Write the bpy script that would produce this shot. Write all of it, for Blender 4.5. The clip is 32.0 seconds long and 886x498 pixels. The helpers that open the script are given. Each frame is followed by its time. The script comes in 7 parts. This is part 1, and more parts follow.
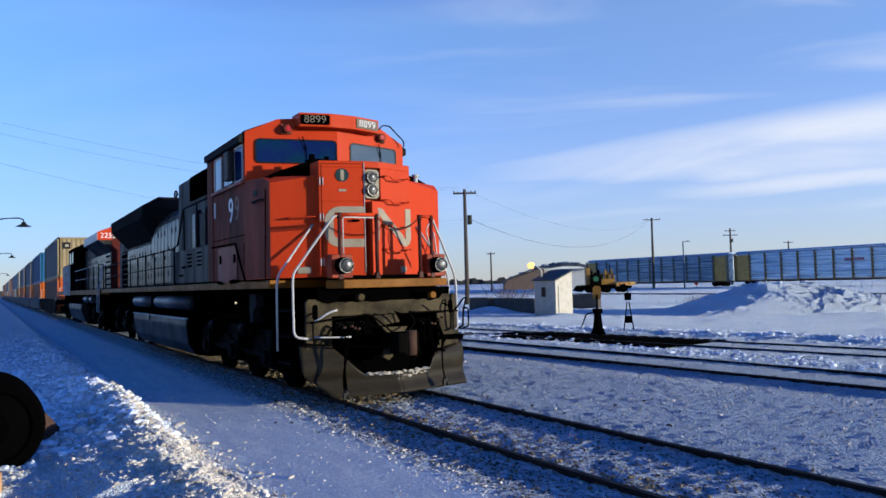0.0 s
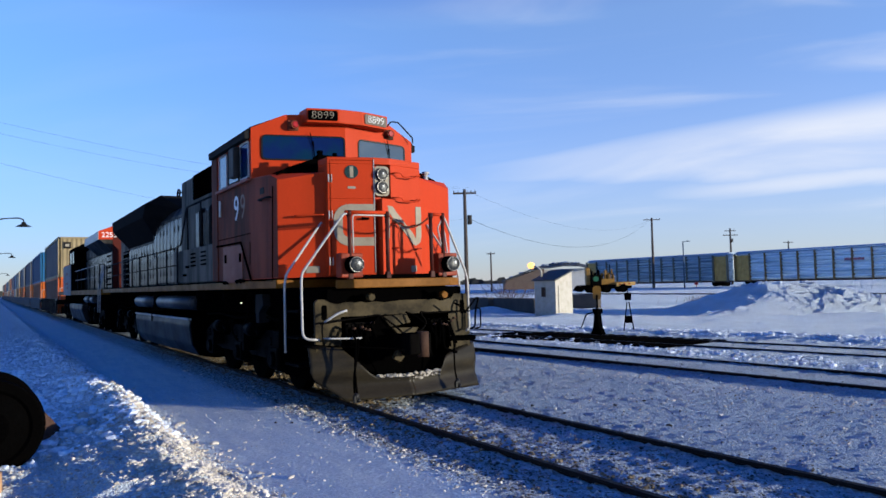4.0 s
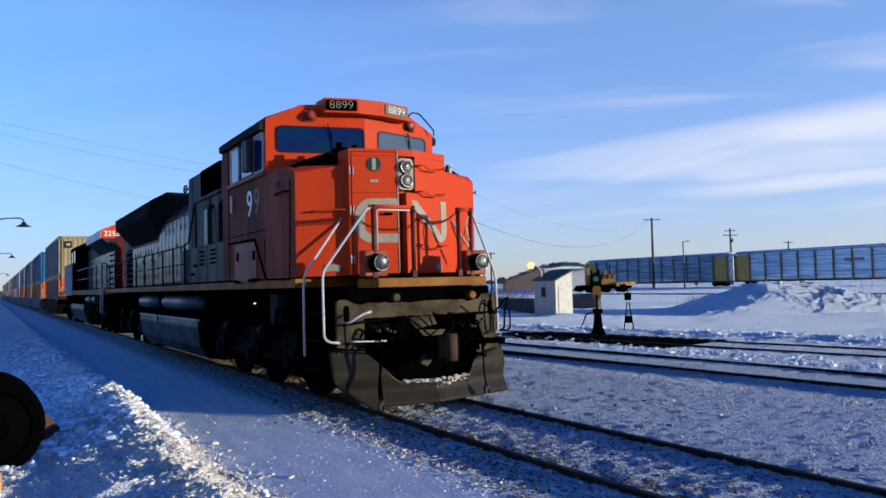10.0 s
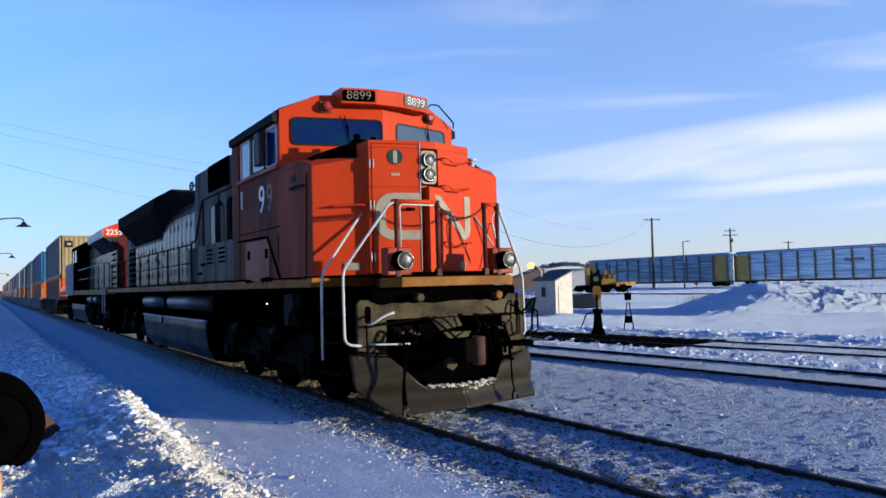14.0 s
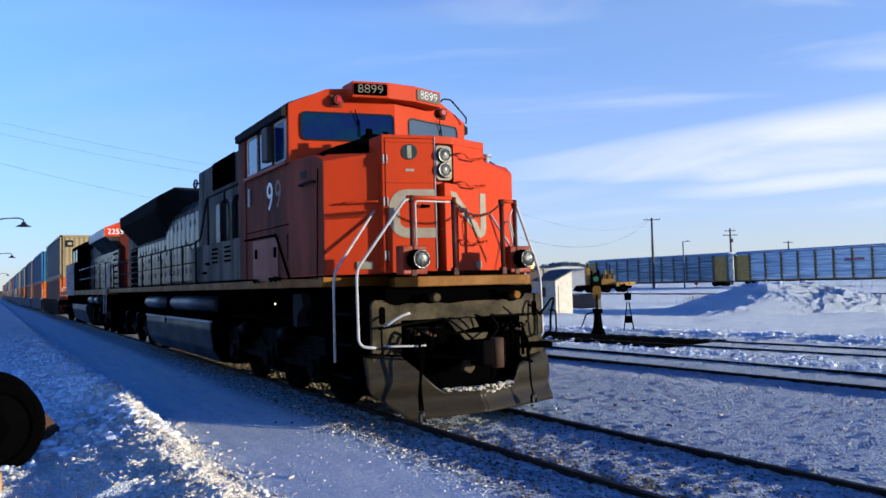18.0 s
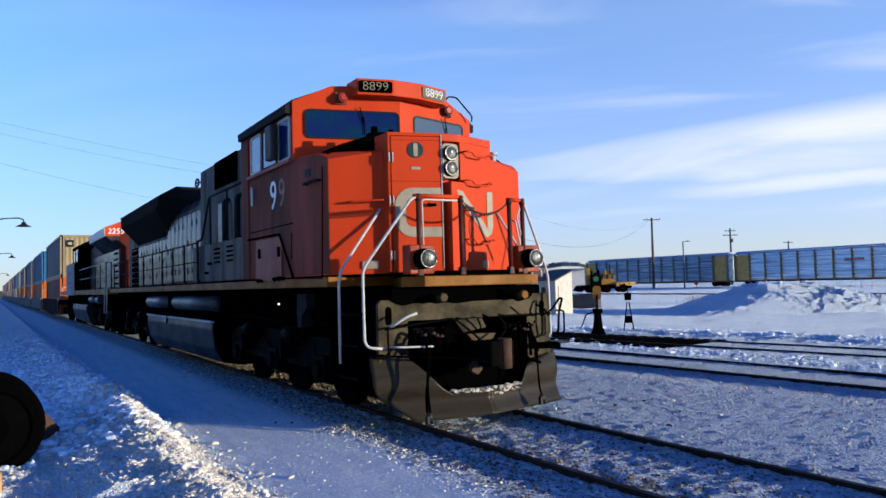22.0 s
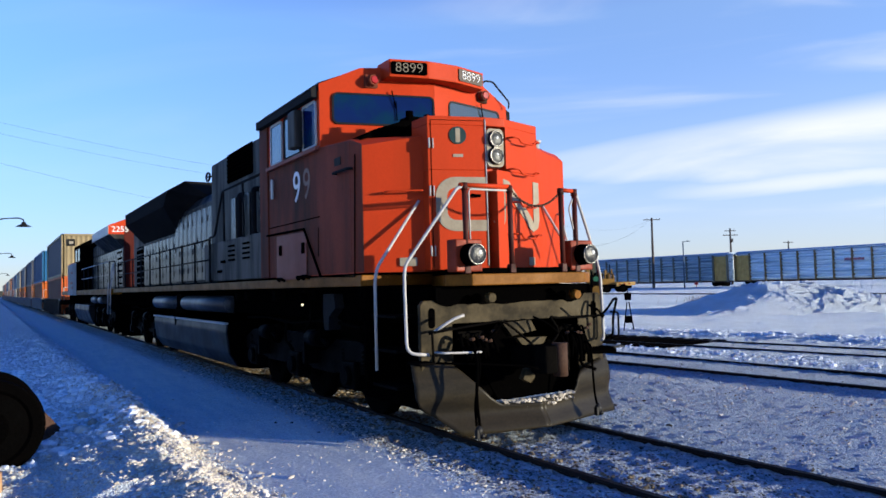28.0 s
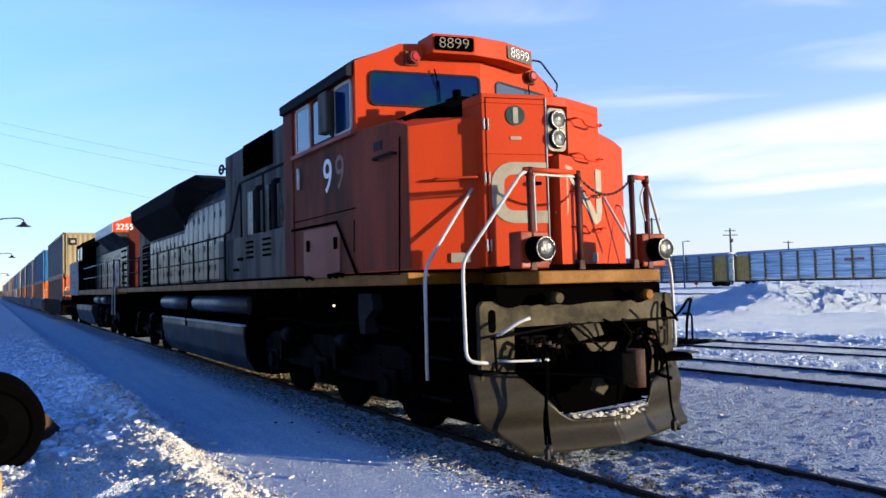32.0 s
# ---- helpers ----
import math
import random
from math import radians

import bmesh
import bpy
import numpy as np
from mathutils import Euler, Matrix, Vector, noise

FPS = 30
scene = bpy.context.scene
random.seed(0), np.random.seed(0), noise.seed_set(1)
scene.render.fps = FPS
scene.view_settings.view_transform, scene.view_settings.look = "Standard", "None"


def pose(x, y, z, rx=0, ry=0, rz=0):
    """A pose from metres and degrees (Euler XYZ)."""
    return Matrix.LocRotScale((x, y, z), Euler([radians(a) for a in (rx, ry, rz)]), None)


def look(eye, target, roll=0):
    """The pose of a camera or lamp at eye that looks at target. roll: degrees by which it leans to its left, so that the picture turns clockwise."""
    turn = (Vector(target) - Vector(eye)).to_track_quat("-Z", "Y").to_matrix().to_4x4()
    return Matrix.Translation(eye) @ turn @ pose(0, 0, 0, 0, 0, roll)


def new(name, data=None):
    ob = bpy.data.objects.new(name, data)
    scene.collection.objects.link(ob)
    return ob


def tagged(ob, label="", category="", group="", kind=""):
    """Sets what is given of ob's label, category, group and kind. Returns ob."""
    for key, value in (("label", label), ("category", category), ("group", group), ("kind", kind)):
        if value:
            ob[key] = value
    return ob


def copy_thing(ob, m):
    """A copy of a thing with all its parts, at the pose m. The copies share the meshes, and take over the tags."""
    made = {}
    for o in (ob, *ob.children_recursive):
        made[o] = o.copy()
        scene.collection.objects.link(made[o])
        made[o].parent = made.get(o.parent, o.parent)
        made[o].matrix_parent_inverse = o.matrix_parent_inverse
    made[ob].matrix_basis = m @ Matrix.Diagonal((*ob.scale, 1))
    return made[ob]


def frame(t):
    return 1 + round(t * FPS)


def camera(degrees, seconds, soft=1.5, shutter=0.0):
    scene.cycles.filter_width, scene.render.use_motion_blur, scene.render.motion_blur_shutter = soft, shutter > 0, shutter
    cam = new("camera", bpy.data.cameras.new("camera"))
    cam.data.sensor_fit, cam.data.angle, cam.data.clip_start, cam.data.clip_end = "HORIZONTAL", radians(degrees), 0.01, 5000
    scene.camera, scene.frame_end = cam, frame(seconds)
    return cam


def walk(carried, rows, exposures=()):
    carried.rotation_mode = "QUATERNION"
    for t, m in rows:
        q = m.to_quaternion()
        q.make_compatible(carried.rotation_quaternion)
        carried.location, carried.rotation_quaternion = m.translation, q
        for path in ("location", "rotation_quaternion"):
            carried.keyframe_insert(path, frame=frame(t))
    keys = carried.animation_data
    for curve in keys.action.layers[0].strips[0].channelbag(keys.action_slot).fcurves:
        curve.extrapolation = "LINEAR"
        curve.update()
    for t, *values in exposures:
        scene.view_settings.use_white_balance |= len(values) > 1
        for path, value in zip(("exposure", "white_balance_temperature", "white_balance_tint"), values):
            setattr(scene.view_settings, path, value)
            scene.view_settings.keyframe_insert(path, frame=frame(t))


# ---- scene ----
# Metres: x runs along the main track in the direction of travel, y across it (away from the viewer), z = 0 is the top of the rails.
cam = camera(62.41, 32.0, soft=1.6)
EYE = Vector((0.0, -5.194, 1.699))
YAW, PITCH = radians(31.695), radians(2.718)
GAZE = Vector((-math.cos(YAW) * math.cos(PITCH), math.sin(YAW) * math.cos(PITCH), math.sin(PITCH)))
SHOT = look(EYE, EYE + GAZE, roll=-1.517)
walk(cam, [(0.0, SHOT), (32.0, SHOT)], exposures=[(0.0, 0.26, 5980, 10), (13.0, 0.26, 5980, 10), (14.0, 0.45, 6150, 10), (20.0, 0.45, 6150, 10), (25.0, 0.5, 6200, 10), (30.0, 0.6, 6350, 10), (31.0, 0.82, 6650, 10), (32.0, 0.82, 6650, 10)])

# ---- light: low winter sun ahead of the train, blue sky with thin cloud ----
SUN_AZ, SUN_EL = radians(37.5), radians(5.4)
sun_data = bpy.data.lights.new("sun", "SUN")
sun_data.energy, sun_data.angle, sun_data.color = 5.0, radians(0.8), (1.0, 0.92, 0.72)
sun = new("sun", sun_data)
to_sun = Vector((math.cos(SUN_AZ) * math.cos(SUN_EL), math.sin(SUN_AZ) * math.cos(SUN_EL), math.sin(SUN_EL)))
sun.matrix_world = look((0, 0, 60), Vector((0, 0, 60)) - to_sun)


def build_world():
    world = bpy.data.worlds.new("sky")
    scene.world = world
    world.use_nodes = True
    nt = world.node_tree
    n, l = nt.nodes, nt.links
    n.clear()
    out, bg = n.new("ShaderNodeOutputWorld"), n.new("ShaderNodeBackground")
    sky = n.new("ShaderNodeTexSky")
    sky.sky_type = "NISHITA"
    sky.sun_disc = False
    sky.sun_elevation = SUN_EL
    sky.sun_rotation = math.pi / 2 - SUN_AZ
    sky.air_density, sky.dust_density, sky.ozone_density = 1.0, 0.05, 3.0
    tc = n.new("ShaderNodeTexCoord")
    sep = n.new("ShaderNodeSeparateXYZ")
    l.new(tc.outputs["Generated"], sep.inputs[0])
    def node(op, a, b=None):
        k = n.new("ShaderNodeMath"); k.operation = op
        for i, v in enumerate((a, b)):
            if v is None:
                continue
            if isinstance(v, (int, float)):
                k.inputs[i].default_value = v
            else:
                l.new(v, k.inputs[i])
        return k.outputs[0]

    def fade(src, a, b, lo, hi):
        k = n.new("ShaderNodeMapRange"); k.interpolation_type = "SMOOTHSTEP"
        for i, v in enumerate((a, b, lo, hi)):
            k.inputs[i + 1].default_value = v
        l.new(src, k.inputs[0])
        return k.outputs[0]

    # streaked high cloud: the direction taken across and above the yard's far side
    ahead = node("MAXIMUM", node("ADD", node("MULTIPLY", sep.outputs[0], -0.851), node("MULTIPLY", sep.outputs[1], 0.525)), 0.15)
    across = node("DIVIDE", node("ADD", node("MULTIPLY", sep.outputs[0], 0.525), node("MULTIPLY", sep.outputs[1], 0.851)), ahead)
    above = node("DIVIDE", sep.outputs[2], ahead)
    comb = n.new("ShaderNodeCombineXYZ")
    l.new(node("MULTIPLY", across, 1.6), comb.inputs[0]); l.new(node("MULTIPLY", node("SUBTRACT", above, node("MULTIPLY", across, 0.06)), 11.0), comb.inputs[1])
    no = n.new("ShaderNodeTexNoise")
    no.inputs["Scale"].default_value, no.inputs["Detail"].default_value, no.inputs["Roughness"].default_value = 1.1, 6, 0.5
    no.inputs["Distortion"].default_value = 0.6
    l.new(comb.outputs[0], no.inputs["Vector"])
    streaks = node("MULTIPLY", fade(no.outputs["Fac"], 0.46, 0.76, 0.0, 0.34), fade(across, -0.25, 0.3, 0.12, 1.0))
    # one broad bank of cloud, thickening to one side
    wide = node("ADD", node("MULTIPLY", node("MAXIMUM", across, 0.0), 0.1), 0.012)
    wave = node("MULTIPLY", node("SUBTRACT", no.outputs["Fac"], 0.5), 0.05)
    off = node("DIVIDE", node("ABSOLUTE", node("SUBTRACT", node("ADD", above, wave), node("ADD", node("MULTIPLY", across, 0.052), 0.147))), wide)
    bank = node("MULTIPLY", node("MULTIPLY", fade(off, 0.4, 1.3, 1.0, 0.0), fade(across, -0.2, 0.5, 0.08, 0.95)), fade(no.outputs["Fac"], 0.3, 0.62, 0.55, 1.0))
    off2 = node("DIVIDE", node("ABSOLUTE", node("SUBTRACT", node("ADD", above, node("MULTIPLY", wave, 1.6)), node("ADD", node("MULTIPLY", across, 0.04), 0.1))), 0.02)
    wisp = node("MULTIPLY", fade(off2, 0.0, 1.5, 0.75, 0.0), fade(across, 0.1, 0.5, 0.0, 1.0))
    bank = node("MAXIMUM", bank, wisp)
    veil = node("MULTIPLY", fade(across, -0.5, 0.55, 0.34, 0.52), fade(sep.outputs[2], 0.0, 0.3, 1.0, 0.4))
    cloud = node("MULTIPLY", node("MAXIMUM", node("ADD", streaks, node("MULTIPLY", veil, 0.82)), bank), fade(sep.outputs[2], 0.36, 0.46, 1.0, 0.0))
    mix = n.new("ShaderNodeMixRGB")
    mix.inputs[2].default_value = CLOUD_COLOUR
    l.new(cloud, mix.inputs[0])
    # deeper blue overhead, paler towards the horizon
    gain = n.new("ShaderNodeMixRGB"); gain.blend_type = "MULTIPLY"; gain.inputs[0].default_value = 1.0
    tint = n.new("ShaderNodeValToRGB")
    tint.color_ramp.elements[0].position, tint.color_ramp.elements[0].color = 0.0, SKY_LOW
    tint.color_ramp.elements[1].position, tint.color_ramp.elements[1].color = 0.45, SKY_TOP
    mid = tint.color_ramp.elements.new(0.34)
    mid.color = SKY_MID
    l.new(sep.outputs[2], tint.inputs[0])
    l.new(sky.outputs[0], gain.inputs[1]); l.new(tint.outputs[0], gain.inputs[2])
    l.new(gain.outputs[0], mix.inputs[1])
    l.new(mix.outputs[0], bg.inputs[0])
    bg.inputs[1].default_value = SKY_STRENGTH
    l.new(bg.outputs[0], out.inputs[0])


CLOUD_COLOUR = (3.62, 3.58, 3.62, 1)
SKY_LOW, SKY_MID, SKY_TOP, SKY_STRENGTH = (0.57, 0.71, 1.44, 1), (0.82, 1.14, 1.62, 1), (0.01, 0.5, 1.4, 1), 0.21
build_world()


# ---- materials ----
def mat(name, base, rough=0.6, metal=0.0, vary=0.25, grain=9.0, dirt=None, dirt_amount=0.35, dirt_scale=1.3, bump=0.15, island=0.0, streak=False, coat=0.0, spec=0.22, each=0.0, edge=(0.42, 0.72)):
    """A surface with grain at one scale, dirt or wear at another, and a fine relief."""
    m = bpy.data.materials.new(name)
    m.use_nodes = True
    nt = m.node_tree
    n, l = nt.nodes, nt.links
    bs = n["Principled BSDF"]
    tc = n.new("ShaderNodeTexCoord")
    fine, big = n.new("ShaderNodeTexNoise"), n.new("ShaderNodeTexNoise")
    fine.inputs["Scale"].default_value, fine.inputs["Detail"].default_value = grain * 4, 6
    big.inputs["Scale"].default_value, big.inputs["Detail"].default_value, big.inputs["Roughness"].default_value = dirt_scale, 7, 0.62
    l.new(tc.outputs["Object"], fine.inputs["Vector"])
    if streak:
        mp = n.new("ShaderNodeMapping")
        mp.inputs["Scale"].default_value = streak if isinstance(streak, tuple) else (2.2, 2.2, 0.35)
        l.new(tc.outputs["Object"], mp.inputs[0]); l.new(mp.outputs[0], big.inputs["Vector"])
    else:
        l.new(tc.outputs["Object"], big.inputs["Vector"])
    r1 = n.new("ShaderNodeMapRange")
    r1.inputs[1].default_value, r1.inputs[2].default_value = 0.25, 0.75
    r1.inputs[3].default_value, r1.inputs[4].default_value = 1 - vary, 1 + vary
    l.new(fine.outputs["Fac"], r1.inputs[0])
    mul = n.new("ShaderNodeMixRGB"); mul.blend_type = "MULTIPLY"; mul.inputs[0].default_value = 1
    mul.inputs[1].default_value = (*base, 1)
    l.new(r1.outputs[0], mul.inputs[2])
    col = mul.outputs[0]
    if island:
        ge = n.new("ShaderNodeNewGeometry")
        r3 = n.new("ShaderNodeMapRange")
        r3.inputs[3].default_value, r3.inputs[4].default_value = 1 - island, 1 + island
        l.new(ge.outputs["Random Per Island"], r3.inputs[0])
        m3 = n.new("ShaderNodeMixRGB"); m3.blend_type = "MULTIPLY"; m3.inputs[0].default_value = 1
        l.new(col, m3.inputs[1]); l.new(r3.outputs[0], m3.inputs[2])
        col = m3.outputs[0]
    if dirt:
        r2 = n.new("ShaderNodeMapRange")
        r2.inputs[1].default_value, r2.inputs[2].default_value = edge
        r2.inputs[3].default_value, r2.inputs[4].default_value = 0, dirt_amount
        l.new(big.outputs["Fac"], r2.inputs[0])
        mx = n.new("ShaderNodeMixRGB"); mx.inputs[2].default_value = (*dirt, 1)
        l.new(r2.outputs[0], mx.inputs[0]); l.new(col, mx.inputs[1])
        col = mx.outputs[0]
    if each:
        oi = n.new("ShaderNodeObjectInfo")
        r5 = n.new("ShaderNodeMapRange")
        r5.inputs[3].default_value, r5.inputs[4].default_value = 1 - each, 1 + each
        l.new(oi.outputs["Random"], r5.inputs[0])
        m5 = n.new("ShaderNodeMixRGB"); m5.blend_type = "MULTIPLY"; m5.inputs[0].default_value = 1
        l.new(col, m5.inputs[1]); l.new(r5.outputs[0], m5.inputs[2])
        col = m5.outputs[0]
    l.new(col, bs.inputs["Base Color"])
    r4 = n.new("ShaderNodeMapRange")
    r4.inputs[1].default_value, r4.inputs[2].default_value = 0.3, 0.7
    r4.inputs[3].default_value, r4.inputs[4].default_value = max(0.02, rough - 0.12), min(1, rough + 0.12)
    l.new(big.outputs["Fac"], r4.inputs[0]); l.new(r4.outputs[0], bs.inputs["Roughness"])
    bs.inputs["Metallic"].default_value = metal
    bs.inputs["Coat Weight"].default_value = coat
    bs.inputs["Specular IOR Level"].default_value = spec
    if bump:
        bp = n.new("ShaderNodeBump")
        bp.inputs["Strength"].default_value, bp.inputs["Distance"].default_value = bump, 0.02
        l.new(fine.outputs["Fac"], bp.inputs["Height"]); l.new(bp.outputs[0], bs.inputs["Normal"])
    return m


def glow(name, colour, strength):
    m = bpy.data.materials.new(name)
    m.use_nodes = True
    bs = m.node_tree.nodes["Principled BSDF"]
    bs.inputs["Base Color"].default_value = (*colour, 1)
    bs.inputs["Emission Color"].default_value = (*colour, 1)
    bs.inputs["Emission Strength"].default_value = strength
    return m


def snow_material():
    m = bpy.data.materials.new("snow")
    m.cycles.use_bump_map_correction = False
    m.use_nodes = True
    nt = m.node_tree
    n, l = nt.nodes, nt.links
    bs = n["Principled BSDF"]
    tc, ge = n.new("ShaderNodeTexCoord"), n.new("ShaderNodeSeparateXYZ")
    l.new(tc.outputs["Object"], ge.inputs[0])

    def noise_tex(scale, detail=5, rough=0.55, stretch=None):
        t = n.new("ShaderNodeTexNoise")
        t.inputs["Scale"].default_value, t.inputs["Detail"].default_value, t.inputs["Roughness"].default_value = scale, detail, rough
        if stretch:
            mp = n.new("ShaderNodeMapping"); mp.inputs["Scale"].default_value = stretch
            l.new(tc.outputs["Object"], mp.inputs[0]); l.new(mp.outputs[0], t.inputs["Vector"])
        else:
            l.new(tc.outputs["Object"], t.inputs["Vector"])
        return t.outputs["Fac"]

    def ramp(src, a, b, lo, hi):
        r = n.new("ShaderNodeMapRange")
        for i, v in enumerate((a, b, lo, hi)):
            r.inputs[i + 1].default_value = v
        l.new(src, r.inputs[0])
        return r.outputs[0]

    def math_node(op, a, b):
        k = n.new("ShaderNodeMath"); k.operation = op
        for i, v in enumerate((a, b)):
            if isinstance(v, (int, float)):
                k.inputs[i].default_value = v
            else:
                l.new(v, k.inputs[i])
        return k.outputs[0]

    def mix(fac, c1, c2):
        k = n.new("ShaderNodeMixRGB")
        if isinstance(fac, float):
            k.inputs[0].default_value = fac
        else:
            l.new(fac, k.inputs[0])
        for i, c in ((1, c1), (2, c2)):
            if isinstance(c, tuple):
                k.inputs[i].default_value = (*c, 1)
            else:
                l.new(c, k.inputs[i])
        return k.outputs[0]

    grain, lumps, patches, specks = noise_tex(40, 3, 0.6), noise_tex(13, 6, 0.62), noise_tex(1.1, 6, 0.6), noise_tex(17, 3, 0.7, (1, 1.6, 1))
    col = mix(ramp(grain, 0.32, 0.66, 0, 1), (0.41, 0.46, 0.52), (0.83, 0.9, 0.96))
    packed = math_node("MULTIPLY", ramp(ge.outputs[1], 4.0, 10.0, 1.0, 0.0), ramp(ge.outputs[1], -3.4, -3.0, 0.0, 1.0))
    trodden = math_node("MULTIPLY", ramp(ge.outputs[1], -1.9, -1.5, 1.0, 0.0), ramp(ge.outputs[1], -3.3, -2.9, 0.0, 1.0))
    # packed snow is duller; its blue tint stands for more skylight
    worn = n.new("ShaderNodeMixRGB")
    worn.blend_type = "MULTIPLY"
    worn.inputs[2].default_value = (0.6, 0.64, 0.68, 1)
    swept = noise_tex(5.0, 5, 0.6, (0.22, 1.0, 1.0))
    footing = math_node("SUBTRACT", math_node("ADD", math_node("MULTIPLY", lumps, 0.5), 0.55), math_node("MULTIPLY", trodden, ramp(swept, 0.35, 0.6, 0.2, 0.75)))
    l.new(math_node("MULTIPLY", packed, math_node("MAXIMUM", footing, 0.0)), worn.inputs[0])
    l.new(col, worn.inputs[1])
    col = worn.outputs[0]
    # the open ground between the tracks is coarser and dirtier
    coarse = n.new("ShaderNodeMixRGB")
    coarse.blend_type = "MULTIPLY"
    coarse.inputs[2].default_value = (0.66, 0.7, 0.74, 1)
    l.new(math_node("MULTIPLY", ramp(ge.outputs[1], 0.7, 1.1, 0.0, 1.0), ramp(ge.outputs[1], 10.0, 17.0, 1.0, 0.25)), coarse.inputs[0])
    l.new(col, coarse.inputs[1])
    col = coarse.outputs[0]
    # the low sun's warm cast tinted into the walkway, a little of it on the bank
    sun_warmth = n.new("ShaderNodeMixRGB")
    sun_warmth.blend_type = "MULTIPLY"
    sun_warmth.inputs[2].default_value = (1.0, 0.925, 0.79, 1)
    l.new(math_node("MAXIMUM", math_node("MULTIPLY", trodden, ramp(swept, 0.35, 0.6, 0.55, 1.0)), ramp(ge.outputs[1], -3.4, -3.0, 0.3, 0.0)), sun_warmth.inputs[0])
    l.new(col, sun_warmth.inputs[1])
    col = sun_warmth.outputs[0]
    # packed, greyer snow on the driven ground
    col = mix(math_node("MULTIPLY", math_node("MULTIPLY", ramp(patches, 0.4, 0.65, 0, 0.45), ramp(ge.outputs[1], -3.7, -3.3, 0.2, 1.0)), math_node("SUBTRACT", 1.0, math_node("MULTIPLY", trodden, 0.6))), col, (0.42, 0.45, 0.48))
    # grit between and beside the rails of the main track and the yard tracks;
    # the near strip is also darkened for the train's shade
    ay = math_node("ABSOLUTE", ge.outputs[1], 0.0)
    near = math_node("MAXIMUM", ramp(ay, 0.6, 1.5, 0.85, 0.0), math_node("MULTIPLY", ramp(ge.outputs[1], -1.75, -1.45, 0.0, 1.0), ramp(ge.outputs[1], -0.9, -0.6, 1.0, 0.0)))
    ay2 = math_node("ABSOLUTE", math_node("SUBTRACT", ge.outputs[1], 6.6), 0.0)
    near2 = ramp(ay2, 0.6, 1.3, 0.5, 0.0)
    ay3 = math_node("ABSOLUTE", math_node("SUBTRACT", ge.outputs[1], 11.0), 0.0)
    near3 = ramp(ay3, 0.6, 1.6, 0.5, 0.0)
    zone = math_node("MAXIMUM", math_node("MAXIMUM", near, near2), near3)
    gr = math_node("MULTIPLY", ramp(specks, 0.5, 0.62, 0, 1), math_node("ADD", math_node("MULTIPLY", zone, 0.8), math_node("MULTIPLY", math_node("SUBTRACT", 1.0, trodden), 0.16)))
    col = mix(gr, col, (0.10, 0.085, 0.07))
    # dirty snow and the shade beside the train, both put into the colour
    grit_shade = math_node("MULTIPLY", zone, ramp(lumps, 0.46, 0.6, 0.12, 0.7))
    col = mix(grit_shade, col, (0.17, 0.172, 0.175))
    l.new(col, bs.inputs["Base Color"])
    bs.inputs["Roughness"].default_value = 0.6
    bs.inputs["Specular IOR Level"].default_value = 0.25
    hgt = math_node("ADD", math_node("MULTIPLY", grain, 2.1), lumps)
    bp = n.new("ShaderNodeBump")
    bp.inputs["Strength"].default_value, bp.inputs["Distance"].default_value = 1.0, 0.085
    l.new(math_node("SUBTRACT", math_node("SUBTRACT", 0.85, math_node("MULTIPLY", packed, 0.36)), math_node("MULTIPLY", trodden, 0.3)), bp.inputs["Strength"])
    l.new(hgt, bp.inputs["Height"]); l.new(bp.outputs[0], bs.inputs["Normal"])
    return m


M_SNOW = snow_material()
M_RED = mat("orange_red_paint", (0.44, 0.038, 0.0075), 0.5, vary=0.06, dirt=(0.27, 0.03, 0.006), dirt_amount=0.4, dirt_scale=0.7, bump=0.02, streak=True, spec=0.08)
# dusty red, made darker than M_RED for the shaded cab side
M_REDSIDE = mat("dusty_dark_red_paint", (0.2, 0.038, 0.018), 0.62, vary=0.1, dirt=(0.042, 0.027, 0.019), dirt_amount=0.95, dirt_scale=0.6, edge=(0.36, 0.62), bump=0.03, streak=True, spec=0.04)
M_PINK = mat("faded_red_paint", (0.22, 0.055, 0.034), 0.5, vary=0.1, dirt=(0.13, 0.05, 0.036), dirt_amount=0.5, bump=0.04, spec=0.12)
M_POST = mat("red_brown_post_paint", (0.06, 0.013, 0.009), 0.5, vary=0.2, dirt=(0.02, 0.01, 0.008), dirt_amount=0.8, dirt_scale=5, bump=0.08, spec=0.1)
M_BLACK = mat("black_paint", (0.012, 0.012, 0.013), 0.75, vary=0.3, dirt=(0.03, 0.029, 0.03), dirt_amount=0.5, bump=0.05, spec=0.04)
# blacker than any paint: deep shade is put into this colour
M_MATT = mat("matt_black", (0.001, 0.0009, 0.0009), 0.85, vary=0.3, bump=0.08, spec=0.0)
# dusty paint; pale streaks and door-to-door tone stand for reflected sky
M_HOOD = mat("dusty_streaked_grey_paint", (0.05, 0.044, 0.038), 0.56, vary=0.1, dirt=(0.008, 0.0076, 0.0076), dirt_amount=0.95, dirt_scale=1.1, edge=(0.42, 0.6), bump=0.03, streak=True, each=0.3, spec=0.07)
M_DOOR = mat("sheen_streaked_door_paint", (0.06, 0.057, 0.052), 0.3, vary=0.1, dirt=(0.007, 0.0066, 0.0064), dirt_amount=0.95, dirt_scale=1.3, edge=(0.4, 0.58), bump=0.03, streak=True, each=0.6, spec=0.15)
M_SILL = mat("ochre_sill_paint", (0.2, 0.078, 0.01), 0.5, vary=0.2, dirt=(0.05, 0.026, 0.009), dirt_amount=0.6, dirt_scale=2.5, bump=0.06, spec=0.06)
